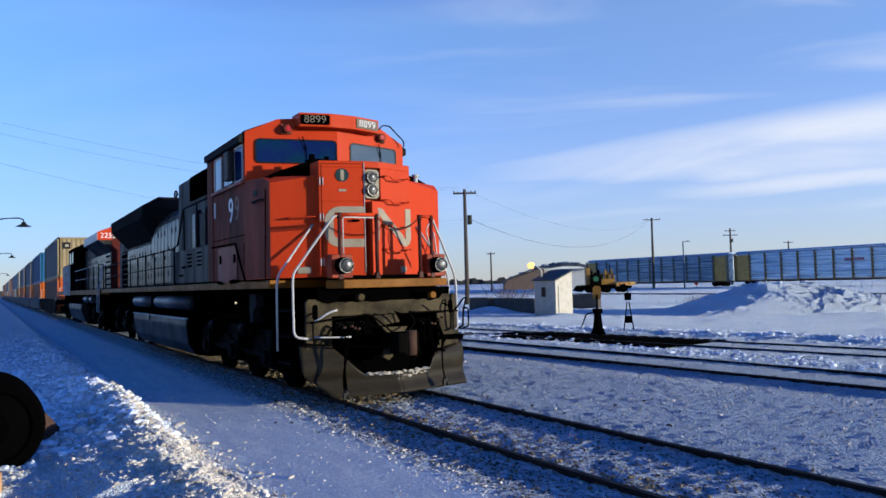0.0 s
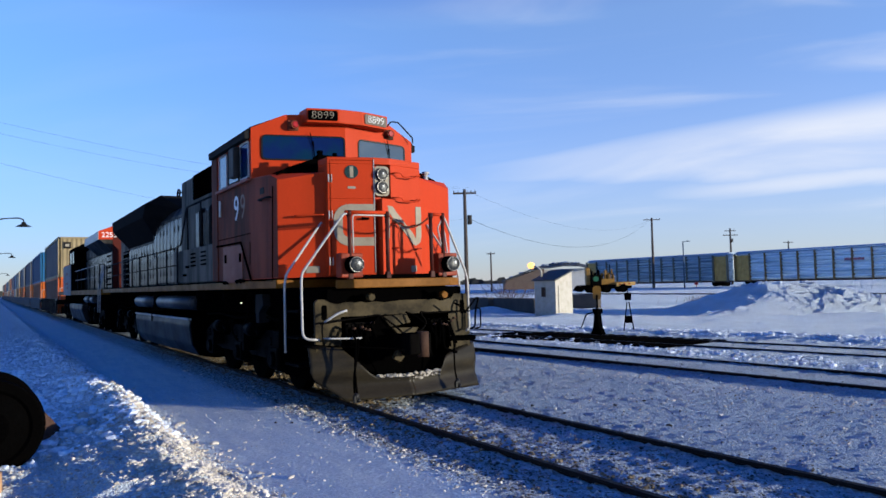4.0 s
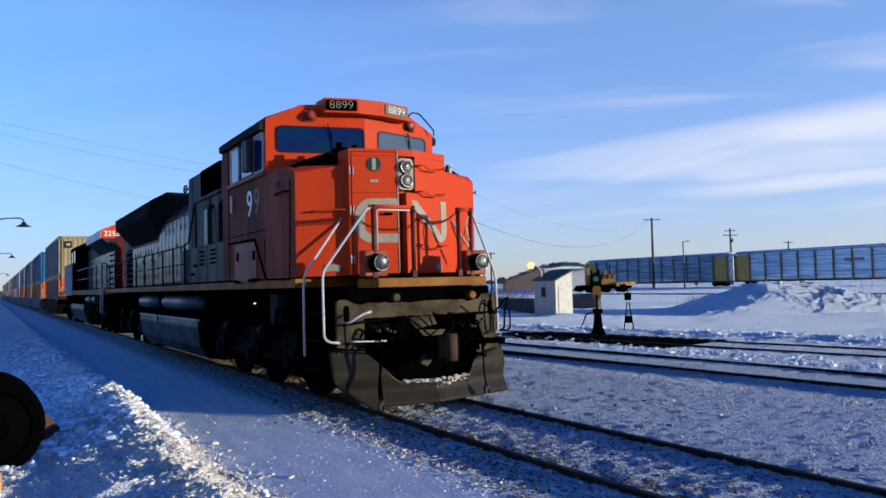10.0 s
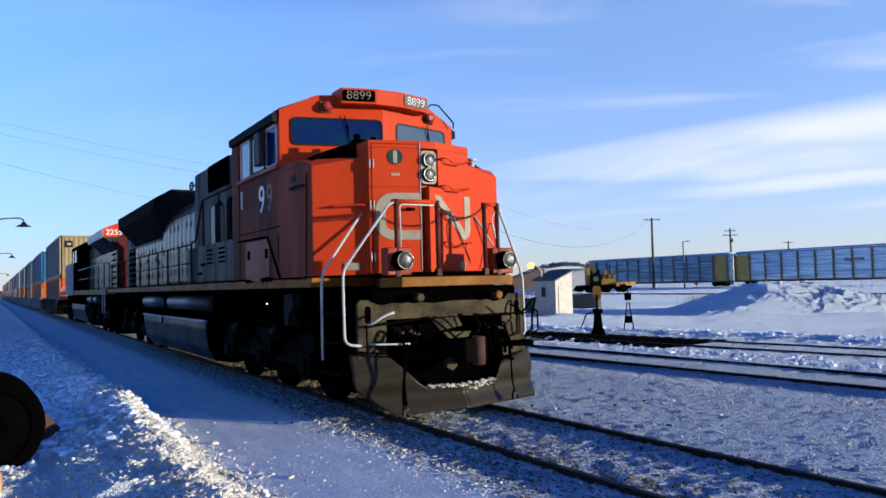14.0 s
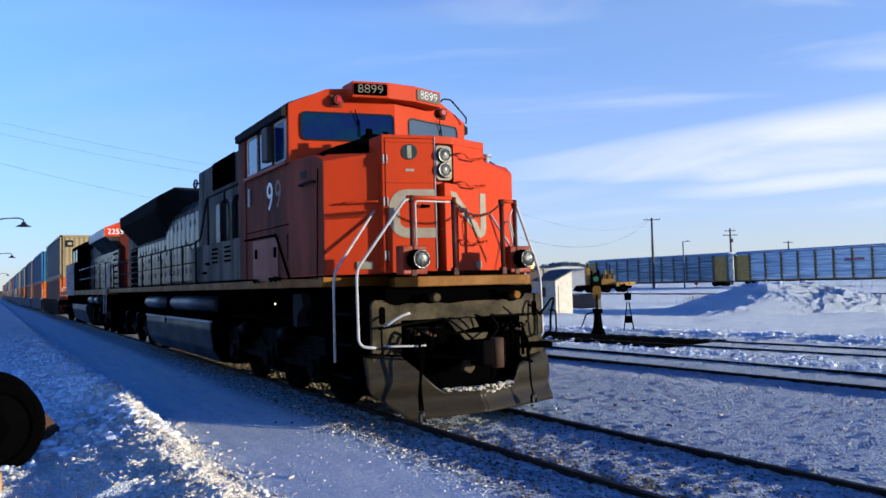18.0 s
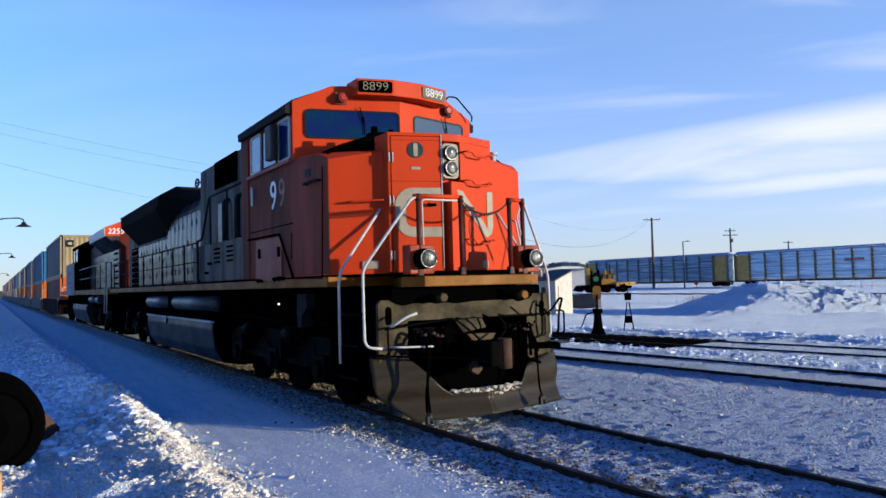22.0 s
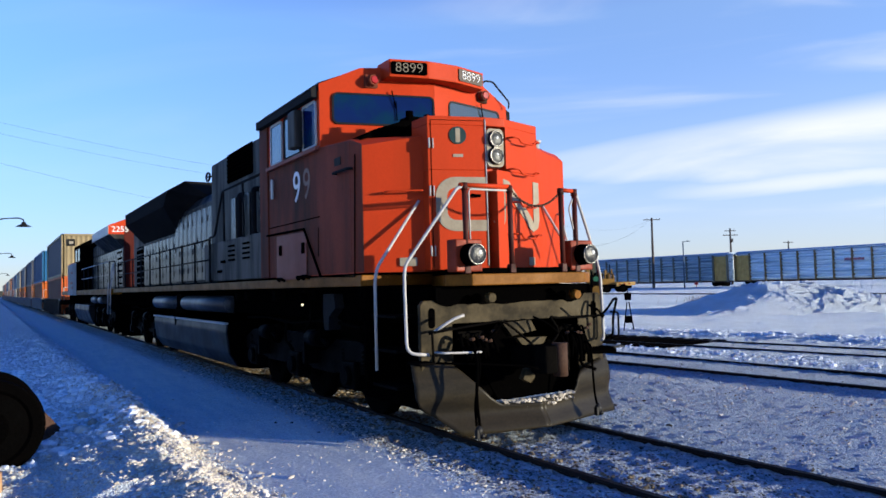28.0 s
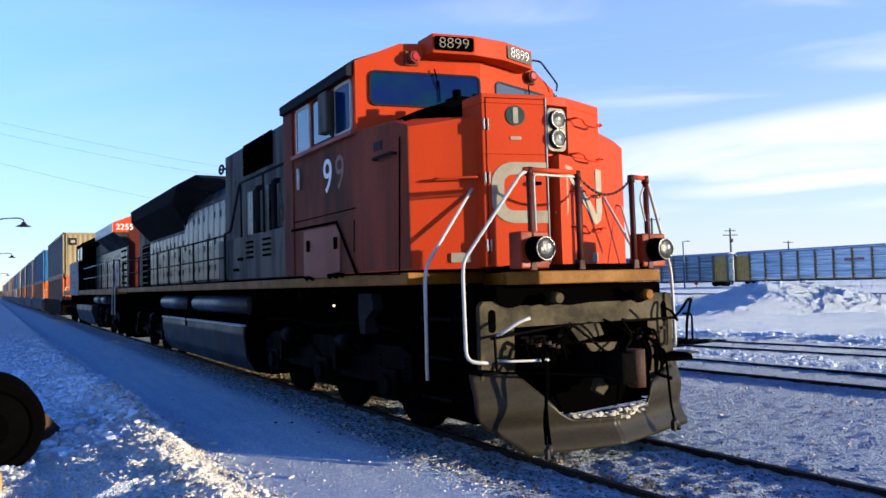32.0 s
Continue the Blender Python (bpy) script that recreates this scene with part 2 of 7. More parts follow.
M_PILOT = mat("grimy_pilot_steel", (0.053, 0.038, 0.0165), 0.6, vary=0.2, dirt=(0.01, 0.008, 0.005), dirt_amount=0.8, dirt_scale=2.5, edge=(0.42, 0.6), bump=0.1, spec=0.08)
M_PLOW = mat("scraped_plough_steel", (0.027, 0.021, 0.012), 0.42, vary=0.2, dirt=(0.009, 0.007, 0.0045), dirt_amount=0.8, dirt_scale=2.2, edge=(0.42, 0.62), bump=0.08, streak=(0.5, 0.5, 2.4), spec=0.13)
M_RUST = mat("rusty_iron", (0.055, 0.026, 0.014), 0.8, vary=0.35, dirt=(0.05, 0.03, 0.022), dirt_amount=0.6, dirt_scale=5, bump=0.25)
# grease and bogie iron taken near black for the shade below the sill
M_GRIME = mat("greasy_near_black", (0.0032, 0.0028, 0.0025), 0.8, vary=0.35, dirt=(0.007, 0.006, 0.005), dirt_amount=0.5, dirt_scale=3, bump=0.2, spec=0.0)
M_BOGIE = mat("shade_black_bogie_iron", (0.0022, 0.002, 0.002), 0.6, vary=0.3, dirt=(0.0012, 0.0011, 0.001), dirt_amount=0.8, dirt_scale=2.5, bump=0.2, spec=0.015)
M_TANK = mat("dusty_tank_steel", (0.0105, 0.0098, 0.0098), 0.45, vary=0.15, dirt=(0.007, 0.006, 0.006), dirt_amount=0.7, dirt_scale=1.5, bump=0.06, spec=0.16)
M_RESERVOIR = mat("dusty_reservoir_steel", (0.032, 0.031, 0.034), 0.38, vary=0.12, dirt=(0.016, 0.015, 0.016), dirt_amount=0.6, dirt_scale=1.8, bump=0.05, spec=0.35)
M_SHADERED = mat("sooty_shaded_red_paint", (0.07, 0.01, 0.006), 0.6, vary=0.15, dirt=(0.035, 0.009, 0.006), dirt_amount=0.7, dirt_scale=1.2, bump=0.04, spec=0.08)
M_SILVER = mat("worn_white_rail_paint", (0.4, 0.39, 0.37), 0.4, vary=0.1, dirt=(0.3, 0.22, 0.18), dirt_amount=0.4, dirt_scale=6, bump=0.05)
M_CREAM = mat("cream_decal", (0.28, 0.24, 0.175), 0.6, vary=0.1, dirt=(0.19, 0.13, 0.08), dirt_amount=0.5, dirt_scale=5, bump=0.02)
M_GLAREBOARD = mat("sun_glare_board", (0.085, 0.06, 0.038), 0.4, vary=0.1, dirt=(0.05, 0.036, 0.025), dirt_amount=0.5, dirt_scale=4, bump=0.02, spec=0.3)
M_WHITE = mat("white_paint", (0.74, 0.74, 0.72), 0.5, vary=0.05, dirt=(0.45, 0.42, 0.4), dirt_amount=0.3, bump=0.03)
M_RAIL = mat("rail_steel", (0.016, 0.014, 0.013), 0.6, 0.1, vary=0.3, dirt=(0.035, 0.02, 0.014), dirt_amount=0.6, dirt_scale=4, bump=0.12, spec=0.04)
# the blue base stands for dark blue sky reflected in the glass
M_GLASS = mat("dark_cab_glass", (0.003, 0.012, 0.07), 0.06, spec=0.1, vary=0.1, grain=1.5, dirt=(0.002, 0.022, 0.05), dirt_amount=0.9, dirt_scale=1.6, edge=(0.45, 0.6), bump=0.0)
M_PANE = mat("side_window_glass", (0.13, 0.15, 0.15), 0.08, 0.75, spec=0.5, vary=0.05, bump=0.0)
M_LENS = mat("headlamp_glass", (0.025, 0.027, 0.03), 0.3, 0.0, vary=0.5, grain=7, bump=0.25, spec=0.15)
M_CHROME = mat("chromed_ring", (0.2, 0.19, 0.17), 0.35, 1.0, vary=0.1, dirt=(0.05, 0.045, 0.04), dirt_amount=0.7, dirt_scale=8, bump=0.02)
M_TARNISH = mat("tarnished_orange_paint", (0.23, 0.028, 0.008), 0.5, vary=0.15, dirt=(0.09, 0.014, 0.006), dirt_amount=0.8, dirt_scale=4, bump=0.05, spec=0.12)
M_REDLENS = mat("red_lamp_glass", (0.3, 0.012, 0.01), 0.2, vary=0.05, bump=0.0)
M_WOODPOLE = mat("weathered_pole_wood", (0.07, 0.055, 0.045), 0.9, vary=0.3, bump=0.3, streak=True)
M_CONCRETE = mat("weathered_concrete", (0.1, 0.082, 0.064), 0.9, vary=0.12, dirt=(0.05, 0.042, 0.035), dirt_amount=0.5, bump=0.15)
M_HUTWALL = mat("white_render", (0.46, 0.42, 0.35), 0.85, vary=0.08, dirt=(0.27, 0.23, 0.16), dirt_amount=0.5, dirt_scale=3, bump=0.12)
M_HUTROOF = mat("dark_roofing", (0.055, 0.06, 0.06), 0.8, vary=0.25, dirt=(0.2, 0.2, 0.2), dirt_amount=0.3, bump=0.2)
M_YELLOW = mat("yellow_machine_paint", (0.27, 0.135, 0.02), 0.55, vary=0.12, dirt=(0.06, 0.045, 0.025), dirt_amount=0.9, dirt_scale=1.2, bump=0.06)
M_TAN = mat("ochre_wagon_paint", (0.6, 0.36, 0.1), 0.6, vary=0.12, dirt=(0.3, 0.14, 0.03), dirt_amount=0.5, bump=0.06)
M_RACK = mat("galvanised_rack_panel", (0.46, 0.57, 0.64), 0.5, 0.1, vary=0.1, dirt=(0.95, 1.0, 1.0), dirt_amount=1.0, dirt_scale=1.3, bump=0.08, streak=(0.1, 1.0, 3.4), edge=(0.42, 0.56))
M_CAKED = mat("caked_snow", (0.5, 0.44, 0.36), 0.8, vary=0.15, dirt=(0.2, 0.17, 0.13), dirt_amount=0.8, dirt_scale=9, bump=0.3)
# cream holds dirt and the sun's warmth, M_LUMP's blue-white the bank's shade
M_CHUNK = mat("broken_snow", (0.68, 0.6, 0.49), 0.75, vary=0.15, grain=20, dirt=(0.34, 0.29, 0.23), dirt_amount=0.85, dirt_scale=3.2, bump=0.35, island=0.3, edge=(0.44, 0.66))
M_LUMP = mat("blue_white_broken_snow", (0.82, 0.85, 0.88), 0.75, vary=0.12, grain=20, dirt=(0.6, 0.62, 0.64), dirt_amount=0.6, dirt_scale=4, bump=0.3, island=0.2)
M_BRUSH = mat("bare_brush", (0.10, 0.06, 0.045), 0.9, vary=0.3, bump=0.1)
M_WELL = mat("pale_wagon_paint", (0.24, 0.24, 0.24), 0.6, vary=0.12, dirt=(0.1, 0.09, 0.08), dirt_amount=0.7, dirt_scale=0.8, bump=0.06, spec=0.06)
M_TREE = mat("far_woods", (0.035, 0.035, 0.032), 0.95, vary=0.3, bump=0.1)


# ---- mesh helpers ----
def box(bm, x0, x1, y0, y1, z0, z1, bevel=0.0):
    vs = [bm.verts.new((x, y, z)) for x in (x0, x1) for y in (y0, y1) for z in (z0, z1)]
    fs = [bm.faces.new([vs[i] for i in f]) for f in ((0, 1, 3, 2), (4, 6, 7, 5), (0, 4, 5, 1), (2, 3, 7, 6), (0, 2, 6, 4), (1, 5, 7, 3))]
    if bevel:
        es = {e for f in fs for e in f.edges}
        bmesh.ops.bevel(bm, geom=list(es), offset=bevel, segments=2, affect="EDGES", profile=0.5)


def prism(bm, pts, axis, a, b, bevel=0.0):
    """A polygon drawn on the two other axes, drawn out along one axis from a to b."""
    def place(p, d):
        return {"x": (d, p[0], p[1]), "y": (p[0], d, p[1]), "z": (p[0], p[1], d)}[axis]
    lo, hi = [bm.verts.new(place(p, a)) for p in pts], [bm.verts.new(place(p, b)) for p in pts]
    n = len(pts)
    fs = [bm.faces.new(lo), bm.faces.new(hi)]
    fs += [bm.faces.new((lo[i], lo[(i + 1) % n], hi[(i + 1) % n], hi[i])) for i in range(n)]
    if bevel:
        es = {e for f in fs for e in f.edges}
        bmesh.ops.bevel(bm, geom=list(es), offset=bevel, segments=2, affect="EDGES", profile=0.5)


def cyl(bm, p, q, r, n=12, r2=None):
    p, q = Vector(p), Vector(q)
    r2 = r if r2 is None else r2
    d = (q - p).normalized()
    u = d.orthogonal().normalized()
    v = d.cross(u)
    lo, hi = [], []
    for i in range(n):
        a = 2 * math.pi * i / n
        w = u * math.cos(a) + v * math.sin(a)
        lo.append(bm.verts.new(p + w * r)); hi.append(bm.verts.new(q + w * r2))
    bm.faces.new(lo), bm.faces.new(hi)
    for i in range(n):
        bm.faces.new((lo[i], lo[(i + 1) % n], hi[(i + 1) % n], hi[i])).smooth = True


def tube(bm, pts, r, n=8):
    """A round bar bent through the points."""
    pts = [Vector(p) for p in pts]
    rings = []
    u = (pts[1] - pts[0]).orthogonal().normalized()
    for i, p in enumerate(pts):
        d = (pts[min(i + 1, len(pts) - 1)] - pts[max(i - 1, 0)]).normalized()
        u = (u - d * u.dot(d)).normalized()
        v = d.cross(u)
        rings.append([bm.verts.new(p + (u * math.cos(2 * math.pi * k / n) + v * math.sin(2 * math.pi * k / n)) * r) for k in range(n)])
    for a, b in zip(rings, rings[1:]):
        for k in range(n):
            bm.faces.new((a[k], a[(k + 1) % n], b[(k + 1) % n], b[k])).smooth = True
    bm.faces.new(rings[0]), bm.faces.new(rings[-1])


def rounded(pts, r, k=4):
    """Corner points of a path rounded off."""
    pts = [Vector(p) for p in pts]
    out = [pts[0]]
    for a, b, c in zip(pts, pts[1:], pts[2:]):
        s = min(r, (a - b).length * 0.45, (c - b).length * 0.45)
        p, q = b + (a - b).normalized() * s, b + (c - b).normalized() * s
        out += [p.lerp(b, t).lerp(b.lerp(q, t), t) for t in [i / k for i in range(k + 1)]]
    return out + [pts[-1]]


def ball(bm, c, r, sub=1, squash=(1, 1, 1), rough=0.0, rng=None):
    m = Matrix.Translation(c) @ Matrix.Diagonal((*squash, 1))
    got = bmesh.ops.create_icosphere(bm, subdivisions=sub, radius=r, matrix=m)["verts"]
    if rough and rng:
        for v in got:
            v.co += Vector((rng.uniform(-1, 1), rng.uniform(-1, 1), rng.uniform(-1, 1))) * r * rough


def slab(bm, corners, thick):
    """A flat plate on a polygon of 3D corners, thickened along its normal."""
    cs = [Vector(c) for c in corners]
    nrm = (cs[1] - cs[0]).cross(cs[2] - cs[1]).normalized() * thick
    lo, hi = [bm.verts.new(c) for c in cs], [bm.verts.new(c + nrm) for c in cs]
    n = len(cs)
    bm.faces.new(lo), bm.faces.new(hi)
    for i in range(n):
        bm.faces.new((lo[i], lo[(i + 1) % n], hi[(i + 1) % n], hi[i]))


def mesh_of(name, bm, material, smooth=False):
    bmesh.ops.recalc_face_normals(bm, faces=bm.faces[:])
    me = bpy.data.meshes.new(name)
    bm.to_mesh(me)
    bm.free()
    me.materials.append(material)
    if smooth:
        me.polygons.foreach_set("use_smooth", [True] * len(me.polygons))
    return me


def part(name, bm, material, parent, label="", at=None):
    ob = new(name, mesh_of(name, bm, material))
    ob.parent = parent
    if at is not None:
        ob.matrix_basis = at
    return tagged(ob, label) if label else ob


def share(name, me, parent, at, label=""):
    """One more piece on a mesh that others use too."""
    ob = new(name, me)
    ob.parent, ob.matrix_basis = parent, at
    return tagged(ob, label) if label else ob


def thing(name, label, category, group="", kind="", at=None):
    ob = new(name)
    ob.empty_display_size = 0.3
    if at is not None:
        ob.matrix_basis = at
    return tagged(ob, label, category, group, kind)


def B():
    return bmesh.new()


def lettering(name, text, size, material, parent, m, depth=0.004, thin=0.0):
    cu = bpy.data.curves.new(name, "FONT")
    cu.body, cu.size, cu.extrude, cu.align_x, cu.align_y = text, size, depth, "CENTER", "CENTER"
    cu.offset = thin
    tmp = new("lettering_curve", cu)
    me = bpy.data.meshes.new_from_object(tmp.evaluated_get(bpy.context.evaluated_depsgraph_get()))
    bpy.data.objects.remove(tmp)
    me.materials.clear()
    me.materials.append(material)
    ob = new(name, me)
    ob.parent, ob.matrix_basis = parent, m
    return ob


def facing(origin, right, up):
    """A pose whose x runs along right and y along up."""
    r, u = Vector(right).normalized(), Vector(up).normalized()
    w = r.cross(u).normalized()
    u = w.cross(r)
    return Matrix.Translation(origin) @ Matrix((r, u, w)).transposed().to_4x4()


# ---- ground ----
BANK_EDGE = -3.3


def smooth_step(a, b, x):
    t = np.clip((x - a) / (b - a), 0, 1)
    return t * t * (3 - 2 * t)


def ground_height(x, y):
    h = -0.058
    n1 = noise.noise((x * 0.35, y * 0.35, 0.0))
    n2 = noise.noise((x * 1.7, y * 1.7, 3.0))
    n3 = noise.noise((x * 6.0, y * 6.0, 7.0))
    h += 0.014 * n1 + 0.007 * n2
    # shovelled bank beside the walkway: a crest near its edge, falling away behind
    edge = BANK_EDGE + 0.12 * noise.noise((x * 0.5, 2.0, 9.0)) + 0.05 * noise.noise((x * 2.4, 5.0, 1.0))
    if y < edge + 0.2:
        rise = float(smooth_step(edge + 0.08, edge - 0.42, np.float64(y)))
        near = float(smooth_step(-11.5, -9.8, np.float64(x)))
        crest = float(smooth_step(-15.5, -13.0, np.float64(x))) * (1 - float(smooth_step(-10.5, -7.0, np.float64(x))))
        behind = float(smooth_step(edge - 0.45, edge - 0.95, np.float64(y)))
        fall = 1 - behind * (0.3 + 0.35 * crest) - (0.62 - 0.35 * crest) * near * float(smooth_step(-4.3, -4.75, np.float64(y)))
        tall = (0.19 + 0.17 * crest + 0.05 * n1 + 0.05 * noise.noise((x * 0.9, 1.0, 4.0)))
        h += rise * fall * tall + rise * (0.04 * n2 + 0.024 * n3 + 0.02 * noise.noise((x * 13, y * 13, 2.0))) * (1.0 if y > -4.7 else 0.8)
        h += rise * 0.05 * max(0.0, noise.noise((x * 3.1, y * 3.6, 8.0))) + rise * 0.035 * abs(noise.noise((x * 7.5, y * 7.5, 12.0)))
    else:
        path = float(smooth_step(edge, edge + 0.4, np.float64(y))) * (1 - float(smooth_step(-1.7, -1.2, np.float64(y))))
        h += 0.008 * n3 * (1 - 0.55 * path)
        if y > -1.7:
            gritty = 2.3 if abs(y) < 1.5 else 1.75
            h += gritty * (0.010 * noise.noise((x * 11, y * 11, 1.5)) + 0.008 * noise.noise((x * 21, y * 17, 6.5)))
            h -= 0.045 * float(smooth_step(4.6, 5.2, np.float64(y))) * (1 - float(smooth_step(5.75, 5.95, np.float64(y))))
            h -= 0.02 * float(smooth_step(-0.8, -1.15, np.float64(y))) * (1 - float(smooth_step(-1.3, -1.55, np.float64(y))))
            if abs(y) < 0.68:
                h += 0.016 * n3 - 0.016
    # a low ridge of ploughed snow past the yard tracks
    if -60 < x:
        h += 0.13 * math.exp(-((y - 13.4 - 0.12 * (x + 14)) / 0.9) ** 2) * (0.6 + 0.8 * n2)
    # drifts against the low wall and the hut
    h += (0.42 + 0.1 * n2) * math.exp(-((x + 34.6) / 1.5) ** 2 - ((y - 19.3) / 0.75) ** 2) + 0.16 * math.exp(-((x + 27.4) / 1.0) ** 2 - ((y - 18.6) / 0.7) ** 2)
    if y > 14:
        h += 0.08 * n1 * min(1, (y - 14) / 6)
        h += (0.016 * n2 + 0.016 * noise.noise((x * 2.6, y * 1.5, 4.0))) * min(1, (y - 14) / 4) * (1 - float(smooth_step(40, 55, np.float64(y))))
    return h


def build_ground():
    far = [60 * 1.35 ** k for k in range(1, 15)]
    xs = [-60 - f for f in reversed(far)] + list(np.arange(-60, -22, 0.3)) + list(np.arange(-22, 1.5, 0.06)) + [3, 6, 10, 16, 25, 40, 60] + [60 + f for f in far]
    ys = [-40 - f for f in reversed(far)] + [-40, -25, -16, -12, -10, -8.5, -7.5] + list(np.arange(-7.0, 6.0, 0.06)) + list(np.arange(6.0, 14.5, 0.13)) + list(np.arange(14.5, 30, 0.2)) + list(np.arange(30, 55, 0.5)) + [60, 70, 85, 100] + [100 + f for f in far]
    verts = [(x, y, ground_height(x, y)) for x in xs for y in ys]
    w = len(ys)
    faces = [(i * w + j, (i + 1) * w + j, (i + 1) * w + j + 1, i * w + j + 1) for i in range(len(xs) - 1) for j in range(w - 1)]
    me = bpy.data.meshes.new("ground")
    me.from_pydata(verts, [], faces)
    me.materials.append(M_SNOW)
    me.polygons.foreach_set("use_smooth", [True] * len(faces))
    tagged(new("ground", me), "trampled winter snow over a railway yard", "ground", kind="structure")


build_ground()

ICO = bmesh.new()
bmesh.ops.create_icosphere(ICO, subdivisions=1, radius=1.0)
ICO_V = np.array([v.co[:] for v in ICO.verts])
ICO_F = [tuple(v.index for v in f.verts) for f in ICO.faces]
ICO.free()


def scatter(name, label, category, material, spots, rough=0.35, seed=3):
    """Many small lumps in one mesh: spots are (x, y, z, size, flatness)."""
    rng = np.random.default_rng(seed)
    verts, faces = [], []
    for x, y, z, s, flat in spots:
        v = ICO_V * (1 + rng.uniform(-rough, rough, (12, 1))) * s * np.array([rng.uniform(0.7, 1.3), rng.uniform(0.7, 1.3), flat])
        a = rng.uniform(0, 6.28)
        c, d = math.cos(a), math.sin(a)
        v = np.stack([v[:, 0] * c - v[:, 1] * d + x, v[:, 0] * d + v[:, 1] * c + y, v[:, 2] + z], 1)
        k = len(verts)
        verts += v.tolist()
        faces += [(p + k, q + k, r + k) for p, q, r in ICO_F]
    me = bpy.data.meshes.new(name)
    me.from_pydata(verts, [], faces)
    me.materials.append(material)
    return tagged(new(name, me), label, category, kind="stuff")


def snow_chunks():
    rng = random.Random(11)
    spots, lumps = [], []
    for _ in range(17000):
        x = -3.2 - abs(rng.gauss(0, 6.5))
        if x < -30:
            continue
        y = BANK_EDGE - 0.3 + rng.gauss(0, 0.22) if rng.random() < 0.62 else BANK_EDGE + 0.05 - abs(rng.gauss(0, 0.95))
        s = min(0.032, 0.004 + rng.expovariate(190))
        if y < BANK_EDGE - 0.65:
            s *= 0.6
        spots.append((x, y, ground_height(x, y) + s * 0.2, s, rng.uniform(0.5, 0.9)))
    for _ in range(9000):
        x, y = -3.3 - abs(rng.gauss(0, 3.6)), rng.uniform(-5.3, -3.3)
        s = 0.004 + min(0.02, rng.expovariate(220))
        spots.append((x, y, ground_height(x, y) + s * 0.3, s, rng.uniform(0.5, 0.9)))
    for _ in range(4500):
        x = -9 - abs(rng.gauss(0, 11))
        y = BANK_EDGE + 0.1 - abs(rng.gauss(0, 1.7))
        if x < -45 or y < -7:
            continue
        s = min(0.05, 0.006 + rng.expovariate(100))
        lumps.append((x, y, ground_height(x, y) + s * 0.25, s, rng.uniform(0.5, 0.9)))
    for _ in range(2600):
        x, y = -4.0 - abs(rng.gauss(0, 4.2)), BANK_EDGE - 0.38 + rng.gauss(0, 0.3)
        if x < -17:
            continue
        s = 0.01 + min(0.034, rng.expovariate(110))
        spots.append((x, y, ground_height(x, y) + s * 0.15, s, rng.uniform(0.35, 0.75)))
    for _ in range(5200):
        x, y = -8.5 - abs(rng.gauss(0, 9)), rng.uniform(-7.0, BANK_EDGE + 0.05)
        if x < -40:
            continue
        s = 0.014 + min(0.09, rng.expovariate(48)) * (0.6 + 0.4 * min(1, -x / 20))
        lumps.append((x, y, ground_height(x, y) + s * 0.1, s, rng.uniform(0.35, 0.7)))
    for _ in range(5200):
        x, y = -3 - abs(rng.gauss(0, 6.5)), rng.uniform(1.0, 5.7)
        s = 0.004 + min(0.012, rng.expovariate(240))
        spots.append((x, y, ground_height(x, y) + s * 0.1, s, rng.uniform(0.3, 0.5)))
    for _ in range(1500):
        x, y = -3 - abs(rng.gauss(0, 6.5)), rng.gauss(-1.53, 0.16)
        s = 0.004 + min(0.02, rng.expovariate(200))
        spots.append((x, y, ground_height(x, y) + s * 0.2, s, rng.uniform(0.4, 0.8)))
    for x, y, s in ((-9.6, -4.3, 0.1), (-9.9, -4.15, 0.07), (-10.4, -4.2, 0.08)):
        spots.append((x, y, ground_height(x, y) + s * 0.4, s, 0.7))
    for _ in range(4200):
        x = rng.uniform(-40, -2)
        y = 13.4 + 0.12 * (x + 14) + rng.gauss(0, 0.55)
        s = 0.012 + rng.expovariate(55)
        lumps.append((x, y, ground_height(x, y) + s * 0.15, min(s, 0.085), rng.uniform(0.4, 0.75)))
    for _ in range(2600):
        x, y = rng.uniform(-30, -2), rng.gauss(8.7, 0.45)
        s = 0.01 + rng.expovariate(70)
        lumps.append((x, y, ground_height(x, y) + s * 0.15, min(s, 0.07), rng.uniform(0.4, 0.75)))
    for _ in range(9000):
        x, y = -1.5 - abs(rng.gauss(0, 9)), rng.uniform(-3.1, 5.8)
        s = 0.003 + min(0.012, rng.expovariate(380))
        spots.append((x, y, ground_height(x, y) + s * 0.2, s, rng.uniform(0.4, 0.8)))
    for _ in range(2600):
        x = rng.uniform(-26, -1.5)
        y = rng.choice((rng.uniform(-1.6, 5), rng.gauss(8.7, 0.3), rng.gauss(5.2, 0.35)))
        s = 0.006 + rng.expovariate(120)
        spots.append((x, y, ground_height(x, y) + s * 0.2, min(s, 0.028), rng.uniform(0.4, 0.8)))
    scatter("snow_lumps", "lumps of snow along the yard tracks and, tinted blue for shade, on the bank", "snow", M_LUMP, lumps, seed=4)
    scatter("snow_chunks", "loose broken chunks of snow on the bank", "snow", M_CHUNK, spots)
    chips = []
    for _ in range(3800):
        x, y = rng.choice(((rng.uniform(-24, -4), rng.uniform(-1.06, -0.82)), (rng.uniform(-26, -3), rng.gauss(-0.93, 0.09)), (rng.uniform(-26, -3), rng.gauss(-1.0, 0.12)), (rng.uniform(-26, -3), rng.gauss(-0.62, 0.08)), (rng.uniform(-26, -3.5), rng.gauss(-0.3, 0.4))))
        s = 0.006 + rng.expovariate(140)
        if rng.random() < (0.75 if x > -7.5 else (0.5 if y > -0.7 else 0.0)):
            continue
